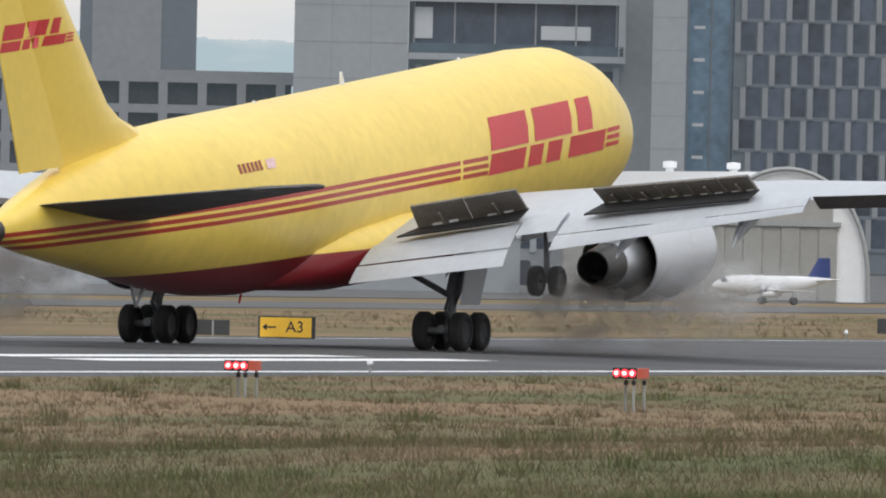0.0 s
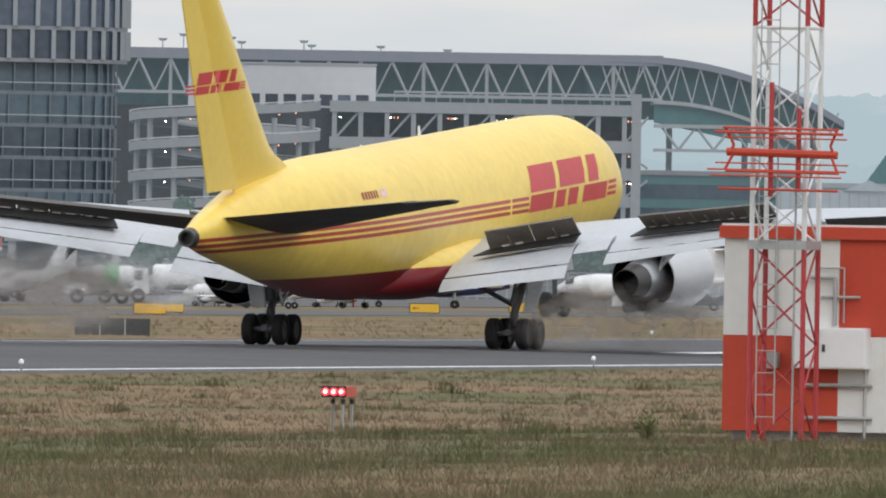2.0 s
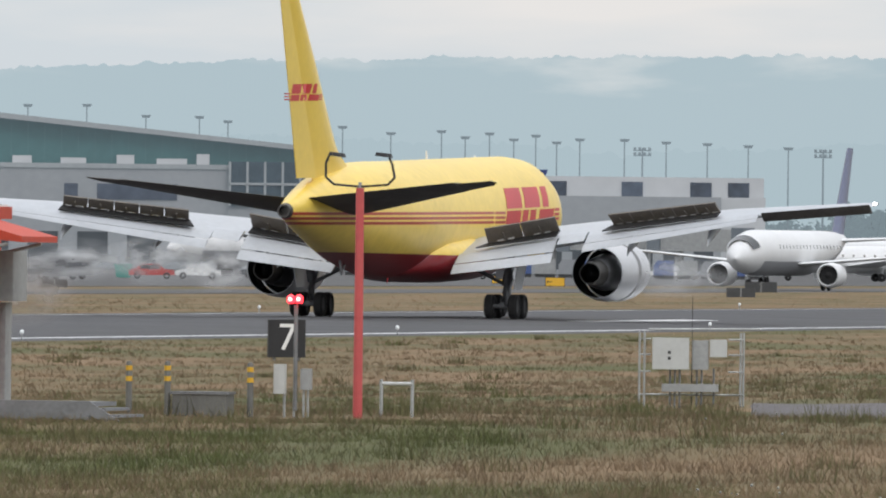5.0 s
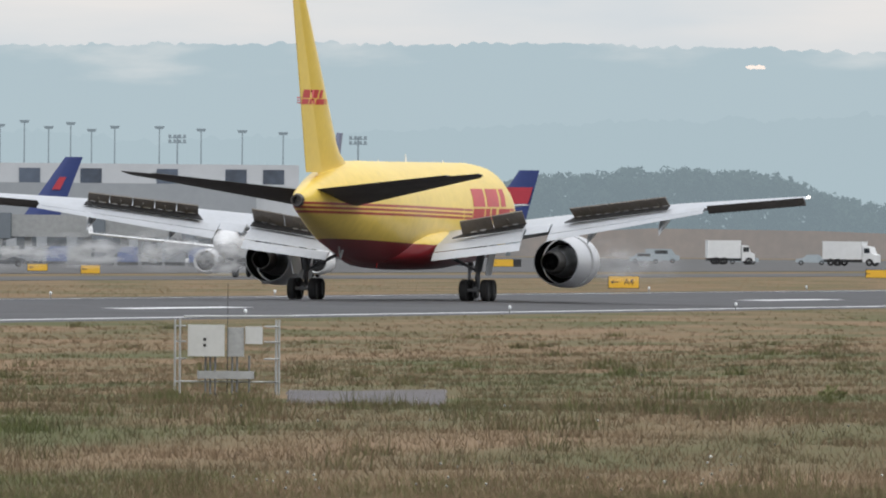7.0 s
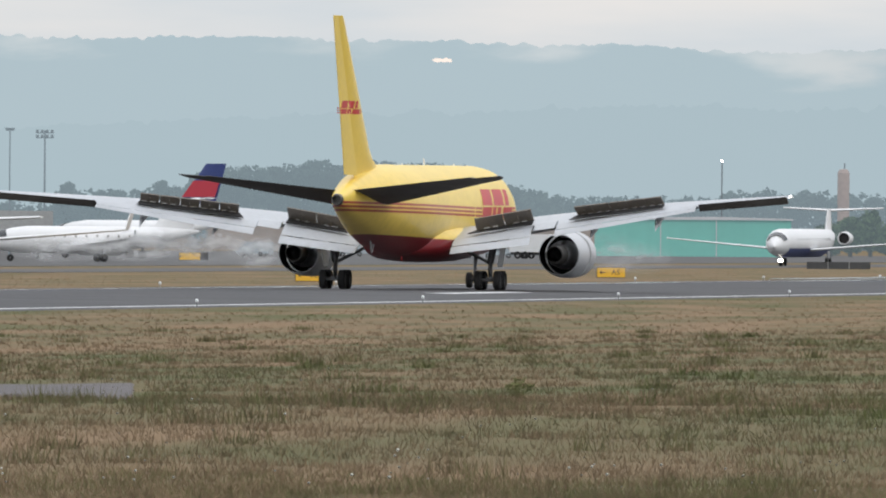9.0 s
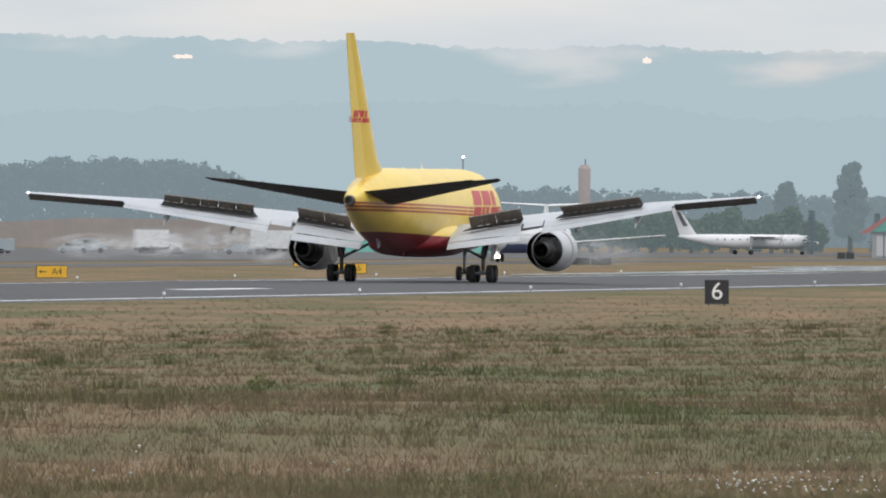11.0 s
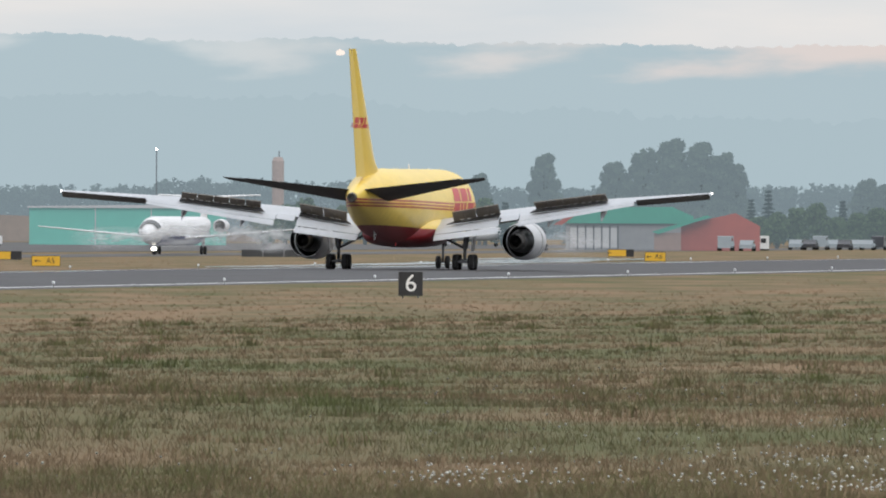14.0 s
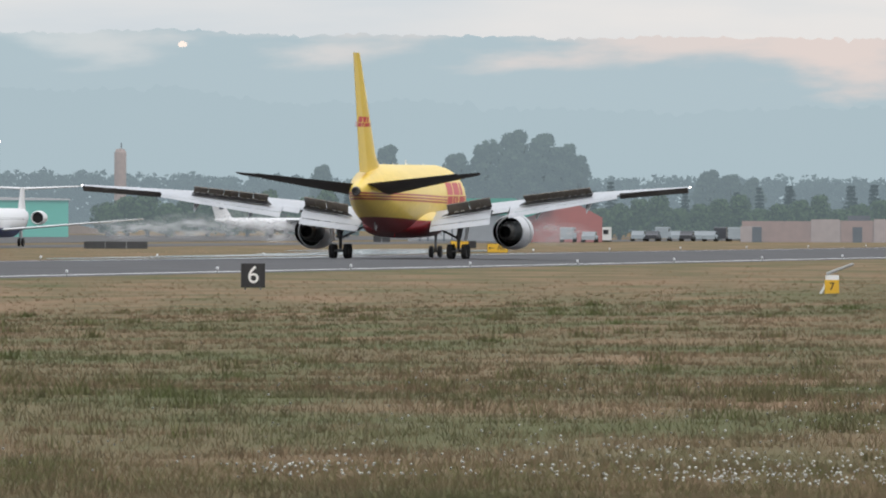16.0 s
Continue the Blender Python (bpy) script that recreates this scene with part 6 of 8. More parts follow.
def road_gantry():
    for az in (17.55, 16.56):
        t = thing("road_sign_gantry", at(az, 1500), "blue road sign on white poles beside the elevated road", "sign", "road signs")
        for x in (-0.4, 2.2):
            part("pole", Geo().tube((x, 0.25, 0), (x, 0.25, 7.0), 0.2), M_STEELF, t)
        part("panel", Geo().box(-2.7, 2.7, -0.1, 0.1, 4.85, 6.75), M_BLUEROOF, t, "blue sign panel", smooth=False)
        for z, x0, x1 in ((6.25, -2.3, -0.9), (5.75, -2.3, -1.2), (6.2, 0.6, 2.2), (5.7, 0.9, 2.0)):
            part("text_bar", Geo().box(x0, x1, -0.13, -0.11, z, z + 0.16), M_LETTER, t, smooth=False)
        for x in (-2.2, -0.2, 1.9):
            part("lamp", Geo().box(x, x + 0.5, -0.5, -0.3, 4.45, 4.65), M_WHITEF, t, smooth=False)
    e = thing("elevated_road", at(16.72, 1520), "pale elevated roadway with white guard rails on columns", "road")
    part("deck", Geo().prism([(-12, 1.6), (-4.5, 2.6), (20, 2.5), (20, 2.1), (-4.5, 2.2), (-12, 1.2)], 0, 7), M_CONCD, e, smooth=False)
    for z in (0.35, 0.8, 1.25):
        part("guard_rail", Geo().prism([(-12, 1.6 + z), (-4.5, 2.6 + z), (20, 2.5 + z), (20, 2.68 + z), (-4.5, 2.78 + z), (-12, 1.78 + z)], -0.1, 0), M_WHITEF, e, "white guard rail", smooth=False)
    for k in range(13):
        x = -11.5 + k * 2.6
        part("rail_post", Geo().box(x - 0.07, x + 0.07, -0.05, 0.05, 1.5, 4.0 if x > -5 else 3.2), M_WHITEF, e, smooth=False)
    for x, w in ((-10.2, 0.9), (-1.5, 0.8), (6.5, 0.8), (14, 0.8)):
        part("column", Geo().box(x - w, x + w, 1.5, 3.0, 0, 2.2), M_CONCB, e, smooth=False)
    q = thing("skip", at(13.81, 1554, -0.06), "teal metal skip standing on the apron", "container")
    part("tub", Geo().prism([(-0.65, 0.1), (0.65, 0.1), (0.85, 1.3), (-0.85, 1.3)], 0, 1.6), M_TEALTUB, q, smooth=False)
    part("rim", Geo().box(-0.9, 0.9, -0.05, 1.65, 1.3, 1.38), M_TEALTUB, q, smooth=False)
    c = thing("fuel_canopy", at(17.62, 1480), "low flat white canopy on pale pillars", "canopy")
    part("slab", Geo().box(-5.5, 5.5, 0, 5, 4.0, 4.5), M_STEELF, c, smooth=False)
    for x in (-4.8, 0.4, 4.6):
        part("pillar", Geo().box(x - 0.35, x + 0.35, 0.2, 0.9, 0, 4.0), M_CONCB, c, smooth=False)
    part("rear_wall", Geo().box(-5.2, 5.2, 4.4, 4.9, 0, 4.0), M_DARKF, c, smooth=False)
    r = thing("red_canopy", at(18.0, 1500), "red and white canopy band over a low forecourt", "canopy")
    part("fascia", Geo().box(-3.5, 4.2, 0, 4, 3.4, 4.3), M_BRICKF, r, smooth=False)
    part("white_band", Geo().box(-3.5, 4.2, -0.05, 0, 3.1, 3.4), M_WHITEF, r, smooth=False)
    for x in (-3.2, 0.2, 3.8):
        part("pillar", Geo().box(x - 0.2, x + 0.2, 0.2, 0.6, 0, 3.3), M_CONCB, r, smooth=False)


road_gantry()


def parking_garage():
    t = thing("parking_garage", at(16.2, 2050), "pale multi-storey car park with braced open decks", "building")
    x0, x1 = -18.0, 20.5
    bearing_box(t, "core", x0, x1, 5, 30, 0, 22, M_INSHADE)
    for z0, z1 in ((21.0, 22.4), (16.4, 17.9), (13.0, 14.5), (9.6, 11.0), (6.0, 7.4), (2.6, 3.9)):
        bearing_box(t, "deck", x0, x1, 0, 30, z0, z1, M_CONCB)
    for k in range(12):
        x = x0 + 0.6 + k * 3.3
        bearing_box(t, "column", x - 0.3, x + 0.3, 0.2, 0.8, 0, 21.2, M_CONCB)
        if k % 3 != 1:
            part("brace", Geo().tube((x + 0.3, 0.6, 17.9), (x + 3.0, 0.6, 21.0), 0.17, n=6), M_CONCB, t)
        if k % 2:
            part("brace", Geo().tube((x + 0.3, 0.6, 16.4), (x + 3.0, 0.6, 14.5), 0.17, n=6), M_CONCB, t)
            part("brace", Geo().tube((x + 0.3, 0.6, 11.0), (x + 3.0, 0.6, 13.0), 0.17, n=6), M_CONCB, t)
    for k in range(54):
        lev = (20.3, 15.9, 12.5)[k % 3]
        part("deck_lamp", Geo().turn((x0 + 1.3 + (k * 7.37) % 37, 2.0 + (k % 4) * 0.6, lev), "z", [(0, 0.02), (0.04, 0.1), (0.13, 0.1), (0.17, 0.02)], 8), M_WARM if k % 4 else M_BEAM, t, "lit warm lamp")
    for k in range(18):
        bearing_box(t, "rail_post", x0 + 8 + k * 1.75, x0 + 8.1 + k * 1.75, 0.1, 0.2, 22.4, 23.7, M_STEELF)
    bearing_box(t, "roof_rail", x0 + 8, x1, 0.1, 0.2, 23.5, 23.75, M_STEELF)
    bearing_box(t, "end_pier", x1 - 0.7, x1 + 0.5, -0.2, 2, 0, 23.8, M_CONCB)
    for k in range(10):
        bearing_box(t, "parked_car", x0 + 2 + k * 3.6, x0 + 5 + k * 3.6, 1.5, 3, 17.9 if k % 2 else 14.5, 19.0 if k % 2 else 15.6, M_CARD)
    # spiral ramp
    r = thing("spiral_ramp", at(17.03, 2010), "pale concrete spiral car ramp with curved parapets", "ramp")
    cx, R, rise = -1.4, 11.8, 3.75
    # dark slab added behind the ramp in place of shaded decks
    bearing_box(r, "core", cx - 15, cx + 16, 45.5, 47, 0, 21.5, M_INSHADE)
    hz = lambda a: rise * (a - 1.5 * math.pi) / (2 * math.pi)
    for turn in range(6):
        z0 = 20.4 - rise * turn
        for half, (a0, a1) in enumerate(((math.pi, 2 * math.pi), (2 * math.pi, 3 * math.pi))):
            if turn == 0 and half:
                continue
            arc = np.linspace(a0, a1, 25)
            ring = lambda rr, up: [(cx + rr * math.cos(a), 12 + rr * math.sin(a), z0 + hz(a) + up) for a in arc]
            bands = [ring(R, -0.35), ring(R, 0.75), ring(R - 0.3, 0.75), ring(R - 0.3, -0.35)]
            part("parapet", Geo().loft([list(q) for q in zip(*bands)]), M_CONCB, r, "curved pale parapet")
            part("handrail", Geo().loft([list(q) for q in zip(ring(R + 0.05, 0.85), ring(R + 0.05, 1.0), ring(R - 0.1, 1.0), ring(R - 0.1, 0.85))]), M_WHITEF, r, "thin white handrail")
            part("ramp_deck", Geo().loft([list(q) for q in zip(ring(R - 0.3, -0.3), ring(R - 0.3, 0.0), ring(R - 5.5, 0.0), ring(R - 5.5, -0.3))]), M_CONCD, r)
        for k in range(7):
            a = math.pi * (1.08 + 0.135 * k)
            part("deck_lamp", Geo().turn((cx + (R - 2.5) * math.cos(a), 12 + (R - 2.5) * math.sin(a), z0 + hz(a) - 0.75), "z", [(0, 0.02), (0.04, 0.1), (0.13, 0.1), (0.17, 0.02)], 8), M_BEAM if k % 3 == 1 else M_WARM, r, "lit lamp under the ramp")
    for k in range(8):
        a = math.pi + (k + 0.5) * math.pi / 8
        part("column", Geo().tube((cx + (R - 0.8) * math.cos(a), 12 + (R - 0.8) * math.sin(a), 0), (cx + (R - 0.8) * math.cos(a), 12 + (R - 0.8) * math.sin(a), 19.8), 0.36, n=8), M_CONCB, r)


parking_garage()


def canopy_roof():
    t = thing("terminal_canopy", at(16.3, 2150), "long steel-trussed terminal canopy with a curved glass end", "canopy")
    x0, x1 = -45.4, 28.5
    bearing_box(t, "roof_edge", x0, x1, 0, 40, 28.5, 29.9, M_PURPLE)
    # the body behind the trusses carries the roof's shade in its colour
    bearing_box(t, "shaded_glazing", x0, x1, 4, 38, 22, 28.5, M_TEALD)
    for k in range(18):
        xa = x0 + 1 + k * 4.15
        part("truss_diagonal", Geo().tube((xa, 0.3, 28.5), (xa + 2.07, 0.3, 24.2), 0.2, n=6), M_STEELF, t)
        part("truss_diagonal", Geo().tube((xa + 4.1, 0.3, 28.5), (xa + 2.07, 0.3, 24.2), 0.14, n=6), M_STEELF, t)
        if k % 2 == 0:
            part("post", Geo().tube((xa, 0.4, 20), (xa, 0.4, 28.5), 0.25, n=6), M_STEELF, t)
    bearing_box(t, "lower_chord", x0, x1, 0.1, 0.6, 23.9, 24.3, M_STEELF)
    # curved end, stepping down
    e = thing("curved_glass_canopy", at(15.33, 2150), "arched green glass canopy on steel ribs", "canopy")
    for x in (-15, -7, 3, 12):
        part("column", Geo().tube((x, 14, 0), (x, 14, 20.5), 0.4, n=8), M_STEELF, e)
    top = [(-18, 29.6)] + [(-14 + 30 * i / 20, 29.9 - 8.2 * (i / 20) ** 2.3) for i in range(21)]
    g = Geo().prism(top + [(x, z - 0.9) for x, z in reversed(top)], 0, 36)
    part("arched_roof", g, M_PURPLE, e)
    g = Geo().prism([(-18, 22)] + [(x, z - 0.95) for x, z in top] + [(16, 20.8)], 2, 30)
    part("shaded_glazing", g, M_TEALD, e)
    for k in range(12):
        x = -16 + k * 2.6
        z = float(np.interp(x, [p[0] for p in top], [p[1] for p in top])) - 0.9
        part("rib", Geo().tube((x, 0.5, z), (x + 1.8, 0.5, max(20.0, z - 5.5)), 0.12, n=5), M_STEELF, e)
        part("rib", Geo().tube((x + 2.6, 0.5, z), (x + 1.4, 0.5, max(20.0, z - 5.5)), 0.09, n=5), M_STEELF, e)
    low = [(-9 + 20 * i / 16, 24.0 - 6.0 * (i / 16) ** 2.2) for i in range(17)]
    part("lower_roof", Geo().prism(low + [(x, z - 0.5) for x, z in reversed(low)], -4, 10), M_STEELF, e)
    part("lower_glazing", Geo().prism([(-9, 21.2)] + [(x, z - 0.5) for x, z in low] + [(11, 17.2)], -3, 9), M_TEALF, e)
    for k in range(4):
        x = -8 + k * 4.6
        part("bridge_truss", Geo().tube((x, -3, 20.6), (x + 2.3, -3, 17.6), 0.2, n=6).tube((x + 2.3, -3, 17.6), (x + 4.6, -3, 20.6), 0.2, n=6), M_STEELF, e)
    bearing_box(e, "bridge_chord", -9, 12, -3.4, -2.6, 20.4, 20.9, M_STEELF)
    bearing_box(e, "bridge_chord", -9, 12, -3.4, -2.6, 17.3, 17.7, M_STEELF)
    w = thing("rooftop_building", at(16.871, 2080), "white flat building standing on the car park roof", "building")
    bearing_box(w, "wall", -11.9, 11.9, 0, 14, 21.5, 27.1, M_WHITEF)
    bearing_box(w, "coping", -12, 12, -0.15, 14.1, 27.1, 27.4, M_CONCB)
    for k in range(9):
        bearing_box(w, "dark_opening", -9 + k * 2.3, -7.4 + k * 2.3, -0.1, 0, 22.0, 23.4, M_GLASSF)
    lw = thing("glazed_link_building", at(15.3, 2100), "low green glazed link building", "building")
    bearing_box(lw, "wall", -14, 9, 0, 12, 0, 14.0, M_TEALF)
    bearing_box(lw, "roof", -14.2, 9.2, -0.3, 12, 14.0, 14.6, M_CONCD)
    for z in (4, 8, 11):
        bearing_box(lw, "window_band", -13.6, 8.6, -0.08, 0, z, z + 1.8, M_GLASST)


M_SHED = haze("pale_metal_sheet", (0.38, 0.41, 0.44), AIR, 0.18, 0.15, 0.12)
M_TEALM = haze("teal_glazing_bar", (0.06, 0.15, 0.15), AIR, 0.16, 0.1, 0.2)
# darker copy of the teal glazing, with canopy shade put into it
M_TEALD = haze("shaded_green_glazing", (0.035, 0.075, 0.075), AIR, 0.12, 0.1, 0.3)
canopy_roof()


def terminal():
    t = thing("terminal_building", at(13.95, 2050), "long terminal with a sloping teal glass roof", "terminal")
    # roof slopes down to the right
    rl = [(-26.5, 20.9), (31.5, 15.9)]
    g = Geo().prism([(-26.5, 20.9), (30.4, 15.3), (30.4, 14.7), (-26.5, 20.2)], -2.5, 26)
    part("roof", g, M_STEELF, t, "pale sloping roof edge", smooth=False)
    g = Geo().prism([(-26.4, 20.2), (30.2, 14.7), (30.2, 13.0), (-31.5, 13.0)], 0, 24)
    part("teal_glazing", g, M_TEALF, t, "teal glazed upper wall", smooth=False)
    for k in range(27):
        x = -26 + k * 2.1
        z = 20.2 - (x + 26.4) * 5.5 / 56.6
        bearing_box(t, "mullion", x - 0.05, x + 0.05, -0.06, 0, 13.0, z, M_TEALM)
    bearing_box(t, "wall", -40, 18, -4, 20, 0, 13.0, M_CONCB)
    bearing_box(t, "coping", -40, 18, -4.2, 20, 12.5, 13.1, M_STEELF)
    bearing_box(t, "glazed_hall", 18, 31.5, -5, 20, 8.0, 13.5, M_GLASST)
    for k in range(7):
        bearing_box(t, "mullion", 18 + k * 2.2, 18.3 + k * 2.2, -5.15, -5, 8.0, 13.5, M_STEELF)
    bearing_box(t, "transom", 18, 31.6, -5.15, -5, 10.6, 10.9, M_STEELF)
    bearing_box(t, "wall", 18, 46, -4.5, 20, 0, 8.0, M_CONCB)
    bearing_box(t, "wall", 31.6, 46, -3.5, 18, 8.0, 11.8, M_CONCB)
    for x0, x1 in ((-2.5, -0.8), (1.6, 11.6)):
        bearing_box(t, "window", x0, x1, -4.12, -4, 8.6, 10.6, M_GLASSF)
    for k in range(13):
        bearing_box(t, "dark_opening", -38 + k * 6.2, -34.2 + k * 6.2, -4.12 - 0.5 * (k > 8), -4.02, 1.0, 4.6, M_INSHADE)
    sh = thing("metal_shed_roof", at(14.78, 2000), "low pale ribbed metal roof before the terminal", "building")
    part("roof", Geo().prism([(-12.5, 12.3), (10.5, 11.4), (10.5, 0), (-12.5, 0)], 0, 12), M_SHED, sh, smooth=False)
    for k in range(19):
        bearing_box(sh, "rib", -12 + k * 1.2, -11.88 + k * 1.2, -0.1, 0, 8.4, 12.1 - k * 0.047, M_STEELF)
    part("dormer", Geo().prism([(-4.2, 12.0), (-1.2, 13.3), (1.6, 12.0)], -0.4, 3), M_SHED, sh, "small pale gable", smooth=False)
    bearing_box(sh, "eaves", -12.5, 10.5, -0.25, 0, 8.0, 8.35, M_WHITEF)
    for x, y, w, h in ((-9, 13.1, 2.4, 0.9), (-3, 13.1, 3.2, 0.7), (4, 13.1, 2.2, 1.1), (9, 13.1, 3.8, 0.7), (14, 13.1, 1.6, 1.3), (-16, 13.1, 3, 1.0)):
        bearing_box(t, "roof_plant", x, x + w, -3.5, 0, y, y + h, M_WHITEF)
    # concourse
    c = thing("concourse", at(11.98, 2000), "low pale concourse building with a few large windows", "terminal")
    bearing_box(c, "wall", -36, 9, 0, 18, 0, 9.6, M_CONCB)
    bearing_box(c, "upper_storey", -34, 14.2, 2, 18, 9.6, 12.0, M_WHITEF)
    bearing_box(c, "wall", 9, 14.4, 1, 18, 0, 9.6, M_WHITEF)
    for x in (-20, -12.5, -3.2, 5.2, 9.8):
        bearing_box(c, "window", x, x + 2.6, 1.88, 2, 9.3 if x < 0 else 8.6, 11.4, M_GLASSF)
    for k in range(12):
        bearing_box(c, "dark_opening", -35 + k * 3.7, -32.6 + k * 3.7, -0.12, 0, 0.6, 4.2, M_INSHADE)
    for k in range(5):
        b = thing("jet_bridge", at(12.75 - 0.32 * k, 1930 - 8 * k, 0, rnd.uniform(-30, 30)), "grey passenger boarding bridge at the concourse", "boarding bridge", "boarding bridges")
        part("tunnel", soft_box(-5, 5, 0, 2.8, 3.0, 5.6, 0.2), M_GREYBOX, b)
        part("cab", soft_box(-6.6, -5, -0.3, 3.1, 2.8, 5.8, 0.3), M_DARKF, b)
        part("leg", Geo().box(-3.4, -2.6, 1, 1.8, 0, 3.0), M_GREYBOX, b, smooth=False)
        part("leg", Geo().box(3.6, 4.4, 1, 1.8, 0, 3.0), M_GREYBOX, b, smooth=False)
    for k in range(18):
        q = thing("baggage_container", at(13.0 - 0.083 * k, 1760 + 5 * (k % 3), -0.06), "grey-blue baggage container on the apron", "container", "baggage containers")
        part("shell", Geo().prism([(-1.1, 0.5), (1.1, 0.5), (1.1, 2.1), (-0.7, 2.1), (-1.1, 1.5)], 0, 1.6), (M_CONCD, M_CARB, M_GREYBOX)[k % 3], q, smooth=False)
        part("dolly", Geo().box(-1.1, 1.1, 0.1, 1.5, 0.15, 0.5), M_DARKBACK, q, smooth=False)


terminal()


def hall(name, az, d, w, depth, h, m, label, roof=None, rise=0.0):
    t = thing(name, at(az, d, -0.05), label, "building")
    part("wall", Geo().box(-w / 2, w / 2, 0, depth, 0, h), m, t, smooth=False)
    if roof:
        part("roof", Geo().prism([(-w / 2 - 0.3, h), (w / 2 + 0.3, h), (w / 2 + 0.3, h + 0.25), (w * 0.1, h + rise), (-w / 2 - 0.3, h + 0.25)], -0.4, depth), roof, t, smooth=False)
    return t


tq = hall("turquoise_hall", 9.1, 2500, 30, 18, 5.6, M_GREENF, "long turquoise metal hall across the field", M_WHITEF, 0.5)
for k in range(19):
    part("wall_rib", Geo().box(-14.6 + k * 1.6, -14.5 + k * 1.6, -0.08, 0, 0.2, 5.5), M_GREENF, tq, smooth=False)
for x in (-5, 3.5):
    part("downpipe", Geo().box(x, x + 0.15, -0.15, 0, 0, 5.6), M_WHITEF, tq, smooth=False)
rb = hall("green_roofed_hall", 7.35, 2235, 17, 14, 3.6, M_CONCB, "hall with a green metal roof and white door panels", None)
part("roof", Geo().prism([(-8.9, 3.6), (8.9, 3.6), (8.9, 4.6), (6, 5.9), (-6, 5.8)], -0.5, 14), M_ROOFG, rb, "green sloping metal roof", smooth=False)
for k in range(6):
    part("door_panel", Geo().box(-7.9 + k * 1.1, -7.0 + k * 1.1, -0.1, 0, 0.3, 3.0), M_WHITEF, rb, smooth=False)
    part("door_post", Geo().box(-7.0 + k * 1.1, -6.8 + k * 1.1, -0.14, 0, 0, 3.3), M_DARKF, rb, smooth=False)
part("gable", Geo().prism([(-10.2, 3.4), (-9.0, 3.4), (-5.2, 6.1), (-5.6, 6.3)], -0.6, 0.2), M_BRICKF, rb, smooth=False)
rr = hall("red_hall", 7.027, 2200, 10.6, 14, 3.0, M_BRICKF, "red metal hall with a low gabled front", None)
part("gable_front", Geo().prism([(-5.3, 3.0), (5.3, 3.0), (5.3, 3.3), (2.0, 5.05), (-5.3, 3.4)], 0, 14), M_BRICKF, rr, smooth=False)
part("lean_to_roof", Geo().prism([(-9.3, 2.5), (-1.8, 4.75), (-1.2, 4.55), (-8.3, 2.2)], -1.5, 6), M_ROOFG, rr, "green lean-to roof", smooth=False)
part("lean_to", Geo().box(-8.9, -5.3, -1, 6, 0, 2.4), M_TANF, rr, smooth=False)
bl = hall("block_hangars", 6.07, 2250, 26, 12, 2.9, M_TANF, "row of low tan block hangars", None)
for x0, x1, m, hh in ((-3.5, 0.5, M_TANF2, 3.15), (0.6, 5.0, M_TANF, 3.0), (5.1, 13.2, M_TANF2, 3.2), (-13.2, -10.5, M_TANF2, 2.2)):
    part("bay_front", Geo().box(x0, x1, -0.3, 0, 0, hh), m, bl, smooth=False)
for x in (-11.6, 2.2, 8.2):
    part("bay_door", Geo().box(x, x + 1.3, -0.36, -0.3, 0, 2.1), M_DARKF, bl, smooth=False)
part("roof_plant", Geo().box(1.5, 4.6, 2, 4, 3.0, 3.7), M_DARKF, bl, smooth=False)
tw_ = thing("water_tower", at(8.575, 3400), "slim tan concrete tower above the trees", "tower")
part("shaft", Geo().turn((0, 0, 0), "z", [(0, 1.25), (16.2, 1.25), (16.4, 1.1), (16.9, 0.9), (17.0, 0.02)], 16), M_TANF2, tw_)
part("mast", Geo().tube((0.2, 0, 16.8), (0.2, 0, 18.2), 0.12), M_DARKF, tw_)
cm = thing("lattice_masts", at(9.0, 3300), "thin far radio mast with a lit lamp", "mast")
part("mast", Geo().tube((0, 0, 0), (0, 0, 17.8), 0.12), M_DARKF, cm)
part("lamp", Geo().turn((0, 0, 17.8), "z", [(0, 0.05), (0.2, 0.3), (0.5, 0.05)], 8), M_BEAM, cm)


def flood_mast(az, d, h):
    t = thing("floodlight_mast", at(az, d), "tall thin apron floodlight mast", "lamp post", "apron floodlight masts")
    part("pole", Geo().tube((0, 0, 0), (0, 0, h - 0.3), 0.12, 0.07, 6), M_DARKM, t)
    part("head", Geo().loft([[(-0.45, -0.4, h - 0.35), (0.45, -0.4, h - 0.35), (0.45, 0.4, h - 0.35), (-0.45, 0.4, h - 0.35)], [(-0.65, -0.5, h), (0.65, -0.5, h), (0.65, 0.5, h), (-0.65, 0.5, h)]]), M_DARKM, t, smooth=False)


# over a third of the mast colour is air glow, for haze
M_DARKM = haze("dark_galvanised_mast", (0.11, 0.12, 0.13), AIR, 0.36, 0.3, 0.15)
for az, h in ((17.291, 29.2), (17.218, 29.8), (17.05, 29.5), (17.015, 29.0), (16.797, 29.2), (16.77, 28.7), (16.528, 28.7), (16.295, 28.4)):
    flood_mast(az, 2230, 3.69 + (h - 3.69) * 1.115)
for az, h in ((14.35, 20.5), (14.15, 19.9), (13.944, 20.0), (13.737, 18.75), (13.55, 18.7), (13.45, 18.2), (13.187, 17.9), (13.049, 17.7), (12.88, 17.0), (12.703, 17.3), (12.62, 16.6), (12.535, 17.1), (12.45, 16.4), (12.373, 16.9), (12.3, 16.1), (12.219, 16.5), (12.063, 16.5), (11.917, 16.25), (11.773, 16.1), (11.63, 15.9), (11.49, 15.7)):
    flood_mast(az, 2105 if az > 13.1 else 2035, 3.69 + (h - 3.69) * (1.06 if az > 13.1 else 1.025))
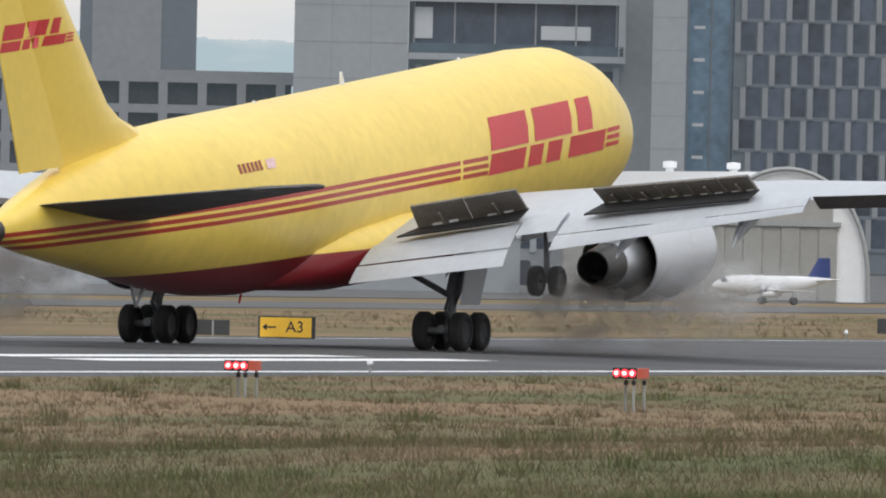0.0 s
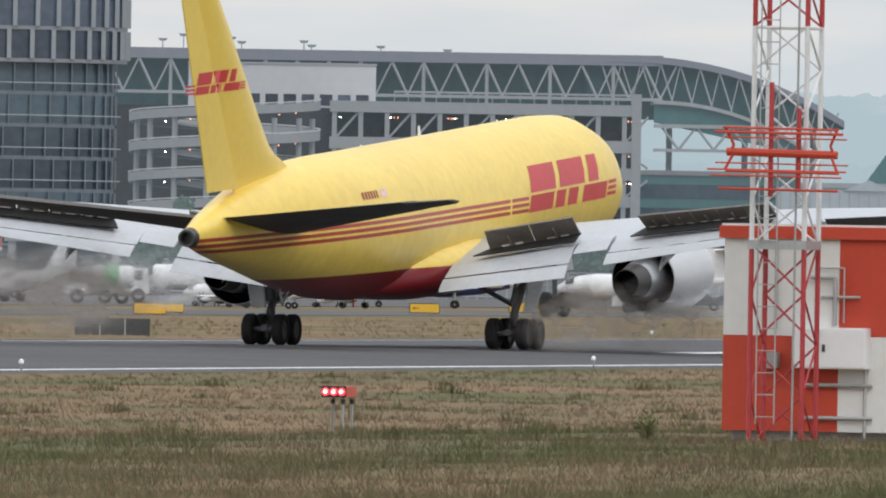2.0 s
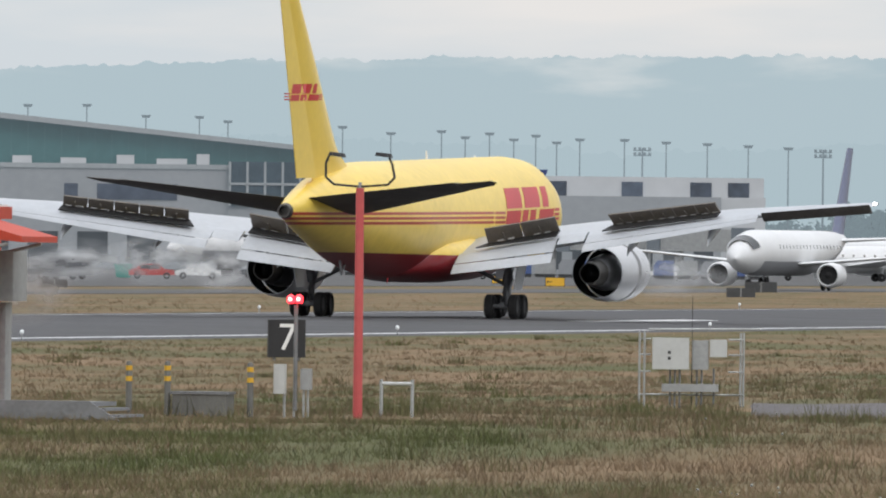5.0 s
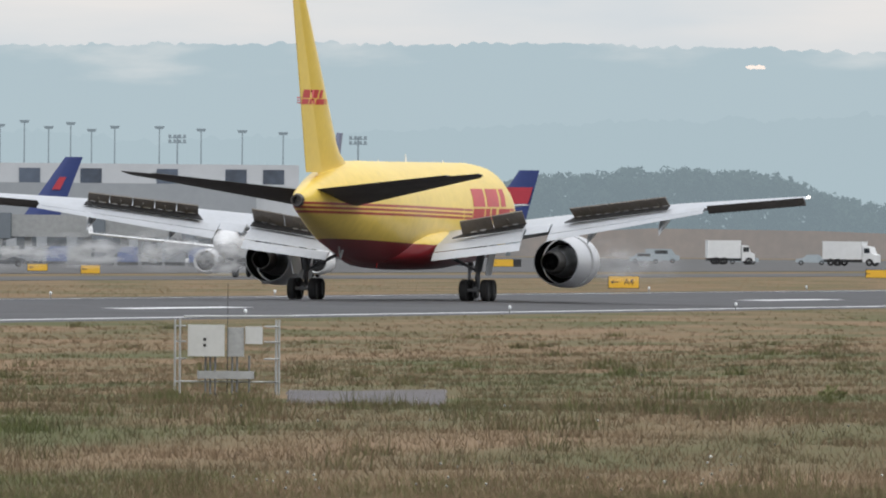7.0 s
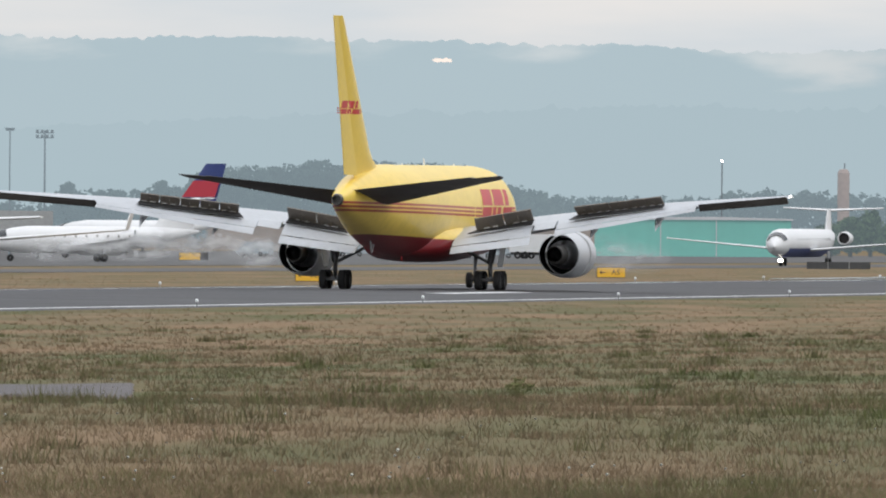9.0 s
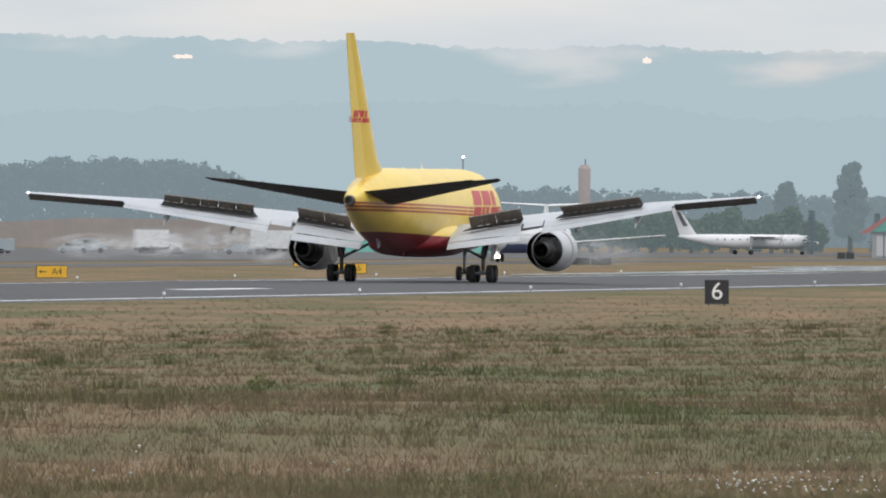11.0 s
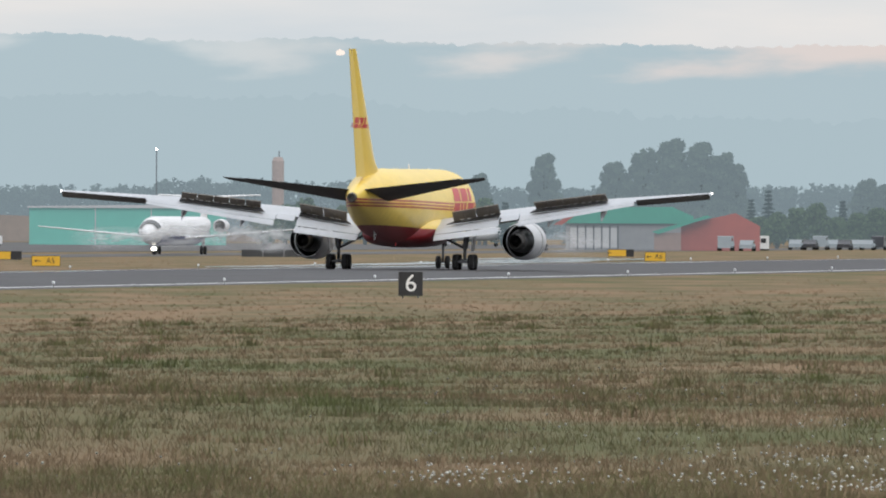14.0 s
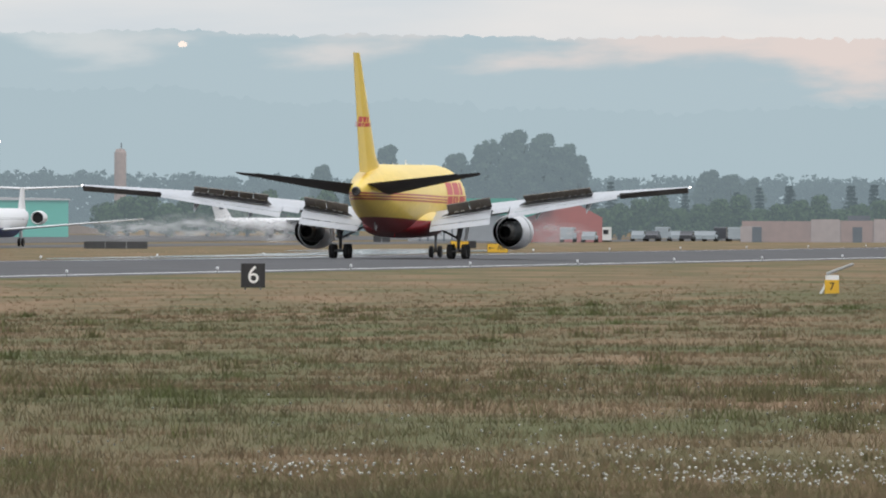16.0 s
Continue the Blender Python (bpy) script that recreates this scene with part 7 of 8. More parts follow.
for az in (12.0, 11.368):
    t = thing("floodlight_mast", at(az, 2010), "tall floodlight mast with two crossbars of lamps", "lamp post", "apron floodlight masts")
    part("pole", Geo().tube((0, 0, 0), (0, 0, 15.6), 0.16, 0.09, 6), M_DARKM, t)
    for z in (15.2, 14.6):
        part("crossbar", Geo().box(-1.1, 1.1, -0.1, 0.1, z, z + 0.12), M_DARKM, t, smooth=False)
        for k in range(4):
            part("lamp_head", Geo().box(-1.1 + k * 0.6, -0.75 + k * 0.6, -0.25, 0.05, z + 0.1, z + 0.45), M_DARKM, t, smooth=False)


def field_fence():
    t = thing("apron_fence", at(15.75, 1300, -0.06), "long pale mesh fence on posts along the apron", "fence")
    for k in range(34):
        part("post", Geo().box(-13 + k * 0.8, -12.85 + k * 0.8, 0, 0.1, 0, 2.3), M_STEELF, t, smooth=False)
    for z in (0.2, 1.2, 2.2):
        part("rail", Geo().box(-13, 13.6, 0.0, 0.08, z, z + 0.1), M_STEELF, t, smooth=False)
    part("backing_mesh", Geo().box(-13, 13.6, 0.12, 0.16, 0.1, 2.1), M_CONCD, t, smooth=False)
    s = thing("boarding_stairs", at(15.28, 1280, -0.06), "pale metal covered stairway", "stairs")
    for k in range(4):
        part("handrail", Geo().tube((-5.5, k * 0.6, 1.8 + 0.18 * (k % 2)), (4.5, k * 0.6, 4.4 + 0.18 * (k % 2)), 0.07, n=6), M_STEELF, s)
    part("ramp", Geo().prism([(-5.5, 1.0), (4.5, 3.5), (4.5, 3.1), (-5.5, 0.0)], 0, 2), M_CONCD, s, smooth=False)
    part("support", Geo().box(3.6, 4.4, 0.5, 1.3, 0, 3.2).box(-0.6, 0.0, 0.5, 1.3, 0, 2.0), M_CONCD, s, smooth=False)


field_fence()

# ---- trees ----
def leaf_clumps(rng, centres, size, tri=True):
    """Ragged crown: many small leaf faces around clump centres."""
    v, f = [], []
    for c, r, n in centres:
        for _ in range(n):
            d = Vector((rng.gauss(0, 1), rng.gauss(0, 1), rng.gauss(0, 1)))
            d = d.normalized() * r * (0.55 + 0.5 * rng.random() ** 0.6)
            p = Vector(c) + Vector((d.x, d.y, d.z * 0.8))
            a = Vector((rng.uniform(-1, 1), rng.uniform(-1, 1), rng.uniform(-1, 1))).normalized()
            b = a.cross(d if d.length > 0 else Vector((0, 0, 1))).normalized()
            s = size * rng.uniform(0.6, 1.3)
            k = len(v)
            v += [p + a * s, p - a * s * 0.5 + b * s * 0.8, p - a * s * 0.5 - b * s * 0.8]
            f.append((k, k + 1, k + 2))
    return v, f


# bark and leaf colours paled by air glow, most for the farthest
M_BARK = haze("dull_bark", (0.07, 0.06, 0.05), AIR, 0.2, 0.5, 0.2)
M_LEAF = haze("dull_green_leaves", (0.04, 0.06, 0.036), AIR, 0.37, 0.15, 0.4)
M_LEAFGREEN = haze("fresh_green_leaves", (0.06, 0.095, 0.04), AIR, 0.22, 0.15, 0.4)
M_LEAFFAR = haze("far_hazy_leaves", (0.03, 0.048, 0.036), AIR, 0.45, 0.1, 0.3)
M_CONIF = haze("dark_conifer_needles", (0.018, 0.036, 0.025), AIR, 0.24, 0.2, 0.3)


def raw(name, v, f, material, parent):
    me = bpy.data.meshes.new(name)
    me.from_pydata([tuple(p) for p in v], [], f)
    me.materials.append(material)
    ob = new(name, me)
    ob.parent = parent
    return ob


def broad_tree(az, d, h, w, seed, leaf=None, label="broad leafy tree with a ragged dense crown", dense=1.0):
    rng = random.Random(seed)
    t = thing("tree", at(az, d), label, "tree", "trees across the field")
    g = Geo().tube((0, 0, 0), (0.1, 0, h * 0.45), 0.05 * w + 0.1, 0.03 * w + 0.06, 7)
    for k in range(5):
        a = k * 1.256 + rng.random()
        g.tube((0.1, 0, h * (0.3 + 0.05 * k)), (w * 0.3 * math.cos(a), w * 0.3 * math.sin(a), h * (0.6 + 0.06 * k)), 0.02 * w + 0.04, 0.03, 5)
    part("trunk", g, M_BARK, t)
    cs = []
    n = 22
    for k in range(n):
        u = k / (n - 1)
        z = h * (0.2 + 0.72 * u)
        prof = math.sin(math.pi * min(1, 0.18 + 0.75 * u)) ** 0.7
        a = k * 2.4
        rr = w * 0.34 * prof * rng.uniform(0.4, 1.0)
        r = w * rng.uniform(0.15, 0.27) * (0.6 + 0.5 * prof)
        cs.append(((rr * math.cos(a), rr * math.sin(a), min(z, h - r * 0.8)), r, int(150 * dense)))
    v, f = leaf_clumps(rng, cs, w * 0.045 + 0.07)
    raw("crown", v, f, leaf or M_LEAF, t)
    return t


def conifer(az, d, h, w, seed):
    rng = random.Random(seed)
    t = thing("conifer", at(az, d), "dark conifer with drooping layered branches", "tree", "conifers across the field")
    part("trunk", Geo().tube((0, 0, 0), (0, 0, h * 0.96), 0.12, 0.03, 6), M_BARK, t)
    v, f = [], []
    for k in range(13):
        z = h * (0.14 + 0.84 * k / 12)
        r = w * 0.5 * (1.05 - k / 12.5) * rng.uniform(0.75, 1.15)
        for j in range(9):
            a = j * 0.698 + rng.random() * 0.5
            for q in range(6):
                s = (q + 1) / 6
                p = Vector((r * s * math.cos(a), r * s * math.sin(a), z - 0.22 * r * s + 0.05))
                for _ in range(2):
                    b = Vector((rng.uniform(-1, 1), rng.uniform(-1, 1), rng.uniform(-0.6, 0.4))) * 0.2 * w * (1.15 - s * 0.6)
                    c = Vector((rng.uniform(-1, 1), rng.uniform(-1, 1), rng.uniform(-0.6, 0.4))) * 0.14 * w
                    i = len(v)
                    v += [p, p + b, p + c]
                    f.append((i, i + 1, i + 2))
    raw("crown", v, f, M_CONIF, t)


# tree group behind the red hall
for i, (az, h, w) in enumerate(((7.645, 15.0, 6.6), (7.40, 13.8, 6.5), (7.30, 15.4, 8), (7.20, 17.4, 8.6), (7.10, 16.9, 8.6), (7.02, 15.4, 7), (6.97, 13.5, 5), (7.87, 11.8, 5))):
    broad_tree(az, 2620, h, w, 20 + i, dense=1.6)
for i, (az, h, w) in enumerate(((6.52, 11.2, 6.5), (6.44, 10.6, 6.5), (6.37, 9.8, 5.5))):
    broad_tree(az, 2720, h, w, 40 + i)
for i, (az, h, w) in enumerate(((6.235, 8.0, 4.2), (6.02, 8.1, 4.2), (5.94, 8.2, 4), (6.42, 7.0, 3.2), (6.34, 7.8, 3.2), (6.6, 7.0, 3.2), (6.86, 8.6, 3.4), (6.92, 7.2, 3), (7.78, 6.6, 3.2), (7.55, 6.2, 3))):
    conifer(az, 2480, h, w, 60 + i)
for i in range(15):
    broad_tree(6.9 - i * 0.07, 2390 + 12 * (i % 3), 4.6 + 0.7 * (i % 4), 4.6, 80 + i, M_LEAFGREEN, label="low green tree behind the hangars", dense=0.6)
for i in range(13):
    broad_tree(8.62 - i * 0.07, 2560 + 15 * (i % 3), 5.2 + 1.1 * (i % 3), 5.4, 110 + i, M_LEAFGREEN, label="hazy green tree along the field edge", dense=0.7)
for i in range(9):
    broad_tree(17.45 - i * 0.12, 1620 + 10 * (i % 3), 6.5 + 1.2 * (i % 3), 5.0, 140 + i, M_LEAFGREEN, label="green street tree before the car park", dense=0.6)
for i in range(4):
    broad_tree(15.95 - i * 0.16, 1640, 6.0 + (i % 2), 6.0, 160 + i, M_LEAFGREEN, label="green street tree before the car park", dense=0.6)
for i, (az, h, w) in enumerate(((11.18, 10.5, 5.0), (11.29, 12.0, 5.5), (10.96, 12.5, 5), (10.84, 14.0, 6))):
    broad_tree(az, 2900, h, w, 170 + i, M_LEAFFAR)


def far_wood(name, az0, az1, d, top, label, seed, n=70):
    """A wooded rise far off: a bank with ragged crowns on it."""
    rng = random.Random(seed)
    v, f = [], []
    for k in range(n):
        az = az0 + (az1 - az0) * (k + rng.random()) / n
        a = radians(az)
        dd = d + rng.uniform(-30, 30)
        h = top(az) * rng.uniform(0.9, 1.02)
        base = Vector((-dd * math.sin(a), dd * math.cos(a), 0))
        w = rng.uniform(3.0, 5.2)
        cs = [((base.x + rng.uniform(-w, w) * 0.5, base.y + rng.uniform(-2, 2), max(0.8, h * u - w * 0.3)), w * rng.uniform(0.4, 0.65), 46) for u in (0.08, 0.2, 0.35, 0.5, 0.65, 0.8, 0.92, 1.0)]
        a_, b_ = leaf_clumps(rng, cs, 0.72)
        o = len(v)
        v += a_
        f += [tuple(i + o for i in q) for q in b_]
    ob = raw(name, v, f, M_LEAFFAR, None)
    tagged(ob, label, "woodland", kind="stuff")


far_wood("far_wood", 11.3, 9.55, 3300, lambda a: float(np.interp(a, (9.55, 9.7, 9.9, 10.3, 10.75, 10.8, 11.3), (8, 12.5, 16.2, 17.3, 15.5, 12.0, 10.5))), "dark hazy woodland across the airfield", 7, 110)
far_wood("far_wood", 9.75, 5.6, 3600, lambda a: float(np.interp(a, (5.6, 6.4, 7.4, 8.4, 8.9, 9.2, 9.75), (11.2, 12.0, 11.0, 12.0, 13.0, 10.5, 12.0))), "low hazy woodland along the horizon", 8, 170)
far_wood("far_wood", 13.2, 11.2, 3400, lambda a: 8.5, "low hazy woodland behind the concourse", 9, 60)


# bare earth bank across the field
eb = Geo().prism([(-70, 0), (-60, 3.5), (-30, 5.2), (0, 5.0), (25, 4.2), (45, 3.0), (60, 0)], 0, 30)
bank = new("earth_bank", eb.mesh("earth_bank", haze("bare_brown_earth", (0.24, 0.16, 0.11), AIR, 0.25, 0.1, 0.2)))
bank.matrix_world = at(9.75, 2900, -0.1)
tagged(bank, "low bank of bare brown earth", "earth bank", kind="structure")

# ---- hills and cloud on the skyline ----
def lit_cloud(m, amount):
    """Pale cloud painted into the glow of the upper slopes, pink towards the right-hand end of the range."""
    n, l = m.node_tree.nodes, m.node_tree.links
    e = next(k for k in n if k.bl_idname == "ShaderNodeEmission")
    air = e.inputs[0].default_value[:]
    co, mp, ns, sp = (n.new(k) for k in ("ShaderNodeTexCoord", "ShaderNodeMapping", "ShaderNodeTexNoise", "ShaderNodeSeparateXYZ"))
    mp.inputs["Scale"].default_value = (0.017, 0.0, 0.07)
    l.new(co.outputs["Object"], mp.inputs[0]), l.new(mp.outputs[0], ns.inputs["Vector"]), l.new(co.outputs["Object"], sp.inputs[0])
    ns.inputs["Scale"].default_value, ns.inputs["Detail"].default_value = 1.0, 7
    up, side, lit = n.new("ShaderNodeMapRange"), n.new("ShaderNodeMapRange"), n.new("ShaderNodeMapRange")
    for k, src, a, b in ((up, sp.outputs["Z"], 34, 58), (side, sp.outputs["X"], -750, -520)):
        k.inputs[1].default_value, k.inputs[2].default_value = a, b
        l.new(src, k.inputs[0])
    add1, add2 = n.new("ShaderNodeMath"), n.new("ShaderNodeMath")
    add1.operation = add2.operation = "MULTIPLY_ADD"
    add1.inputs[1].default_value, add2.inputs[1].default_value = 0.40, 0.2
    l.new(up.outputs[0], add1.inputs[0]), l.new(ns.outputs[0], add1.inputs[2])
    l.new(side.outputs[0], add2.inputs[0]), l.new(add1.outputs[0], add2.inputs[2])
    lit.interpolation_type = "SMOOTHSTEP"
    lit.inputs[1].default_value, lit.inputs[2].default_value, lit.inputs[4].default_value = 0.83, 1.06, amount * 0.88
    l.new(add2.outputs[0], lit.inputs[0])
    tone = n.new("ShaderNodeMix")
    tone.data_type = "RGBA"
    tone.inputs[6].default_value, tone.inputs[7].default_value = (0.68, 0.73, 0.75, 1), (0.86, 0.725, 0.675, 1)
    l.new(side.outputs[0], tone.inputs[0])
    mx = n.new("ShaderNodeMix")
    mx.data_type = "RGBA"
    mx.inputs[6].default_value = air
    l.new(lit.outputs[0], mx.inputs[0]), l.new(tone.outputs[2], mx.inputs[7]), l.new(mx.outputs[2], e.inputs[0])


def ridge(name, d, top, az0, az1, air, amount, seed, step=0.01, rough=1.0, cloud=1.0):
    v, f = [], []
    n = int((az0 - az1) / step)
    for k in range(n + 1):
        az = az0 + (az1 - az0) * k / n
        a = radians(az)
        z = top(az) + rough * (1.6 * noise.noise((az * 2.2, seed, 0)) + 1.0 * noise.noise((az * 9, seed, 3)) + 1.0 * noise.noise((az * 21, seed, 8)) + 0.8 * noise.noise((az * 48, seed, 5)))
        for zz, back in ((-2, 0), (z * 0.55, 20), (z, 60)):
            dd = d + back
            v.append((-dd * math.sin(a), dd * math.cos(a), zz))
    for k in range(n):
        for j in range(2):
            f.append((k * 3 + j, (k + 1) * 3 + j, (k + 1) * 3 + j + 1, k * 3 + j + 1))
    # the blue haze is put in as glow; little forest colour is left
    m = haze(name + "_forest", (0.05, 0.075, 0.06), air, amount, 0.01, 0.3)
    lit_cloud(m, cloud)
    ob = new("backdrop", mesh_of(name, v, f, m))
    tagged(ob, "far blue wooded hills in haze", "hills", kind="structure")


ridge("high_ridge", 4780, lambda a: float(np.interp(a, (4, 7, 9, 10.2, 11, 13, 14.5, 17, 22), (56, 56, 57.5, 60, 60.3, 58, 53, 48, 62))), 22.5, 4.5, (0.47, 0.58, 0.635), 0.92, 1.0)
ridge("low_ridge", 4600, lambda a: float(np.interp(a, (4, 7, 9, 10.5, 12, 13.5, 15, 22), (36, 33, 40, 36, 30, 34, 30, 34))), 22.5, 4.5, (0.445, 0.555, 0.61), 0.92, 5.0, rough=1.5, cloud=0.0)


def glow_spot(az, z, w, h, seed, col):
    """A bright spot against the hills: a ragged flat plate that glows by itself."""
    rng = random.Random(seed)
    v, f = [], []
    o = [(w / 2 * math.cos(q) * (1 + 0.35 * noise.noise((math.cos(q) * 1.5, math.sin(q) * 1.5, seed))), h / 2 * math.sin(q) * (1 + 0.7 * noise.noise((math.cos(q) * 2.5, math.sin(q) * 2.5, seed + 9)))) for q in np.linspace(0, 2 * math.pi, 60, endpoint=False)]
    g = Geo().prism(o, 0, 6)
    ob = new("backdrop", g.mesh("glow_spot", col, False))
    ob.matrix_world = at(az, 4560, z)
    tagged(ob, "small glowing white spot on the hills", "cloud", kind="structure")


M_CLOUDP = haze("pink_lit_cloud", (0.6, 0.5, 0.46), (0.72, 0.66, 0.63), 0.85, 0.02, 0.1)
M_GLOWSPOT = haze("glowing_spot_white", (0.8, 0.7, 0.65), (1.1, 0.95, 0.85), 0.9, 0.02, 0.1)
# two glowing plates stand for the bright white spots on the slopes
for az, z, w, h, c in ((8.36, 50.6, 2.6, 1.7, 1), (9.98, 51.0, 6, 1.2, 1)):
    glow_spot(az, z, w, h, az, M_GLOWSPOT if c else M_CLOUDP)

# ---- grass blades, weeds, flowers, puddles ----
def blades(name, count, az0, az1, d0, d1, h0, h1, wdt, material, label, seed, per=5, clump=None, lean=0.7, spread=0.07, skew=1.0, far=False):
    rg = np.random.RandomState(seed)
    az = np.radians(rg.uniform(az1, az0, count))
    d = d0 * (d1 / d0) ** (rg.uniform(0, 1, count) ** skew)
    x, y = -d * np.sin(az), d * np.cos(az)
    keep = (x > RUN_X + HALF + 4.5) & (x < 5) & ~((d > 281) & (d < 350) & (az > math.radians(11.0)) & (az < math.radians(11.66)))
    if far:
        keep = (x < RUN_X - HALF - 4.5) & (x > -258)
    if clump:
        cn = np.array([noise.noise((a / clump[0], b / clump[1], 7.0)) for a, b in zip(x, y)])
        keep &= cn > clump[2]
    x, y, d = x[keep], y[keep], d[keep]
    z = np.array([ground_z(a, b) for a, b in zip(x, y)])
    n = len(x)
    X, Y, Z, Dd = (np.repeat(q, per) for q in (x, y, z, d))
    m = n * per
    th = rg.uniform(0, 2 * np.pi, m)
    hh = rg.uniform(h0, h1, m) * np.interp(Dd, (320, 1150), (1, 0.3))
    off = rg.normal(0, spread, (m, 2))
    bx, by = X + off[:, 0], Y + off[:, 1]
    ln = rg.normal(0, lean, (m, 2)) * hh[:, None]
    ww = wdt * (Dd / 200)
    co = np.empty((m, 3, 3))
    co[:, 0] = np.stack([bx - np.cos(th) * ww, by - np.sin(th) * ww, Z - 0.03], 1)
    co[:, 1] = np.stack([bx + np.cos(th) * ww, by + np.sin(th) * ww, Z - 0.03], 1)
    co[:, 2] = np.stack([bx + ln[:, 0], by + ln[:, 1], Z + hh], 1)
    me = bpy.data.meshes.new(name)
    me.vertices.add(m * 3)
    me.vertices.foreach_set("co", co.reshape(-1))
    me.loops.add(m * 3)
    me.loops.foreach_set("vertex_index", np.arange(m * 3))
    me.polygons.add(m)
    me.polygons.foreach_set("loop_start", np.arange(m) * 3)
    me.update(calc_edges=True)
    me.validate()
    me.materials.append(material)
    tagged(new(name, me), label, "grass", kind="stuff")


def blade_paint(name, lo, mid, hi):
    m = bpy.data.materials.new(name)
    m.use_nodes = True
    n, l = m.node_tree.nodes, m.node_tree.links
    b = n["Principled BSDF"]
    b.inputs["Roughness"].default_value, b.inputs["Specular IOR Level"].default_value = 0.8, 0.15
    gm, co, mp, ns, r = (n.new(k) for k in ("ShaderNodeNewGeometry", "ShaderNodeTexCoord", "ShaderNodeMapping", "ShaderNodeTexNoise", "ShaderNodeValToRGB"))
    mp.inputs["Scale"].default_value = (0.16, 0.035, 0.1)
    l.new(co.outputs["Object"], mp.inputs[0]), l.new(mp.outputs[0], ns.inputs["Vector"])
    ns.inputs["Scale"].default_value, ns.inputs["Detail"].default_value = 1.0, 3
    mq, nq, dq = n.new("ShaderNodeMapping"), n.new("ShaderNodeTexNoise"), n.new("ShaderNodeMath")
    mq.inputs["Scale"].default_value = (0.9, 0.12, 0.5)
    nq.inputs["Scale"].default_value, nq.inputs["Detail"].default_value = 1.0, 4
    dq.operation, dq.inputs[1].default_value, dq.inputs[2].default_value = "MULTIPLY_ADD", 0.3, -0.15
    l.new(co.outputs["Object"], mq.inputs[0]), l.new(mq.outputs[0], nq.inputs["Vector"]), l.new(nq.outputs[0], dq.inputs[0])
    up = n.new("ShaderNodeCombineXYZ")
    up.inputs[2].default_value = 1.0
    l.new(up.outputs[0], b.inputs["Normal"])
    a = n.new("ShaderNodeMath")
    a.operation = "MULTIPLY_ADD"
    a.inputs[1].default_value, a.inputs[2].default_value = 0.16, -0.08
    l.new(gm.outputs["Random Per Island"], a.inputs[0]), l.new(dq.outputs[0], a.inputs[2])
    s = n.new("ShaderNodeMath")
    s.operation = "ADD"
    l.new(ns.outputs[0], s.inputs[0]), l.new(a.outputs[0], s.inputs[1]), l.new(mown_strips(n, l, co, s.outputs[0]), r.inputs[0])
    e = r.color_ramp.elements
    e[0].position, e[0].color, e[1].position, e[1].color = 0.39, (*lo, 1), 0.63, (*hi, 1)
    k = e.new(0.5)
    k.color = (*mid, 1)
    tr, mx = n.new("ShaderNodeBsdfTranslucent"), n.new("ShaderNodeMixShader")
    mx.inputs[0].default_value = 0.28
    l.new(r.outputs[0], b.inputs["Base Color"]), l.new(r.outputs[0], tr.inputs[0])
    l.new(b.outputs[0], mx.inputs[1]), l.new(tr.outputs[0], mx.inputs[2]), l.new(mx.outputs[0], n["Material Output"].inputs[0])
    return m


M_BLADE = blade_paint("grass_blades", (0.168, 0.178, 0.078), (0.218, 0.184, 0.1), (0.325, 0.232, 0.142))
M_WEED = blade_paint("green_weeds", (0.172, 0.208, 0.072), (0.2, 0.21, 0.082), (0.25, 0.228, 0.11))
blades("field_grass", 78000, 22.2, 5.6, 172, 640, 0.03, 0.15, 0.007, M_BLADE, "rough dry and green airfield grass", 1, per=7, skew=1.7)
blades("distant_grass", 42000, 22.2, 5.6, 280, 1250, 0.03, 0.13, 0.008, M_BLADE, "thin dry grass beside the runway", 4, per=6)
blades("far_side_grass", 26000, 22.0, 6.5, 600, 1700, 0.05, 0.3, 0.007, M_BLADE, "dry grass between the runway and the taxiway", 8, per=4, far=True)
blades("weed_tufts", 520, 22.2, 5.6, 178, 640, 0.08, 0.34, 0.008, M_WEED, "taller green weed tufts in the grass", 2, per=70, lean=0.35, spread=0.22)
blades("low_weeds", 9000, 22.2, 5.6, 178, 520, 0.03, 0.13, 0.007, M_WEED, "low green weeds in patches of the grass", 6, per=6, clump=(5.0, 16.0, 0.2), lean=0.4)
blades("verge_grass", 8000, 22.2, 5.6, 174, 187, 0.04, 0.15, 0.006, M_WEED, "longer green grass on the near verge", 9, per=7)
blades("verge_grass", 7000, 18.5, 13.3, 185, 212, 0.03, 0.11, 0.006, M_WEED, "green grass before the shelter", 10, per=7)
blades("shelter_grass", 3600, 15.9, 12.5, 208, 231, 0.02, 0.08, 0.007, M_WEED, "tall green grass round the shelter", 3, per=8)


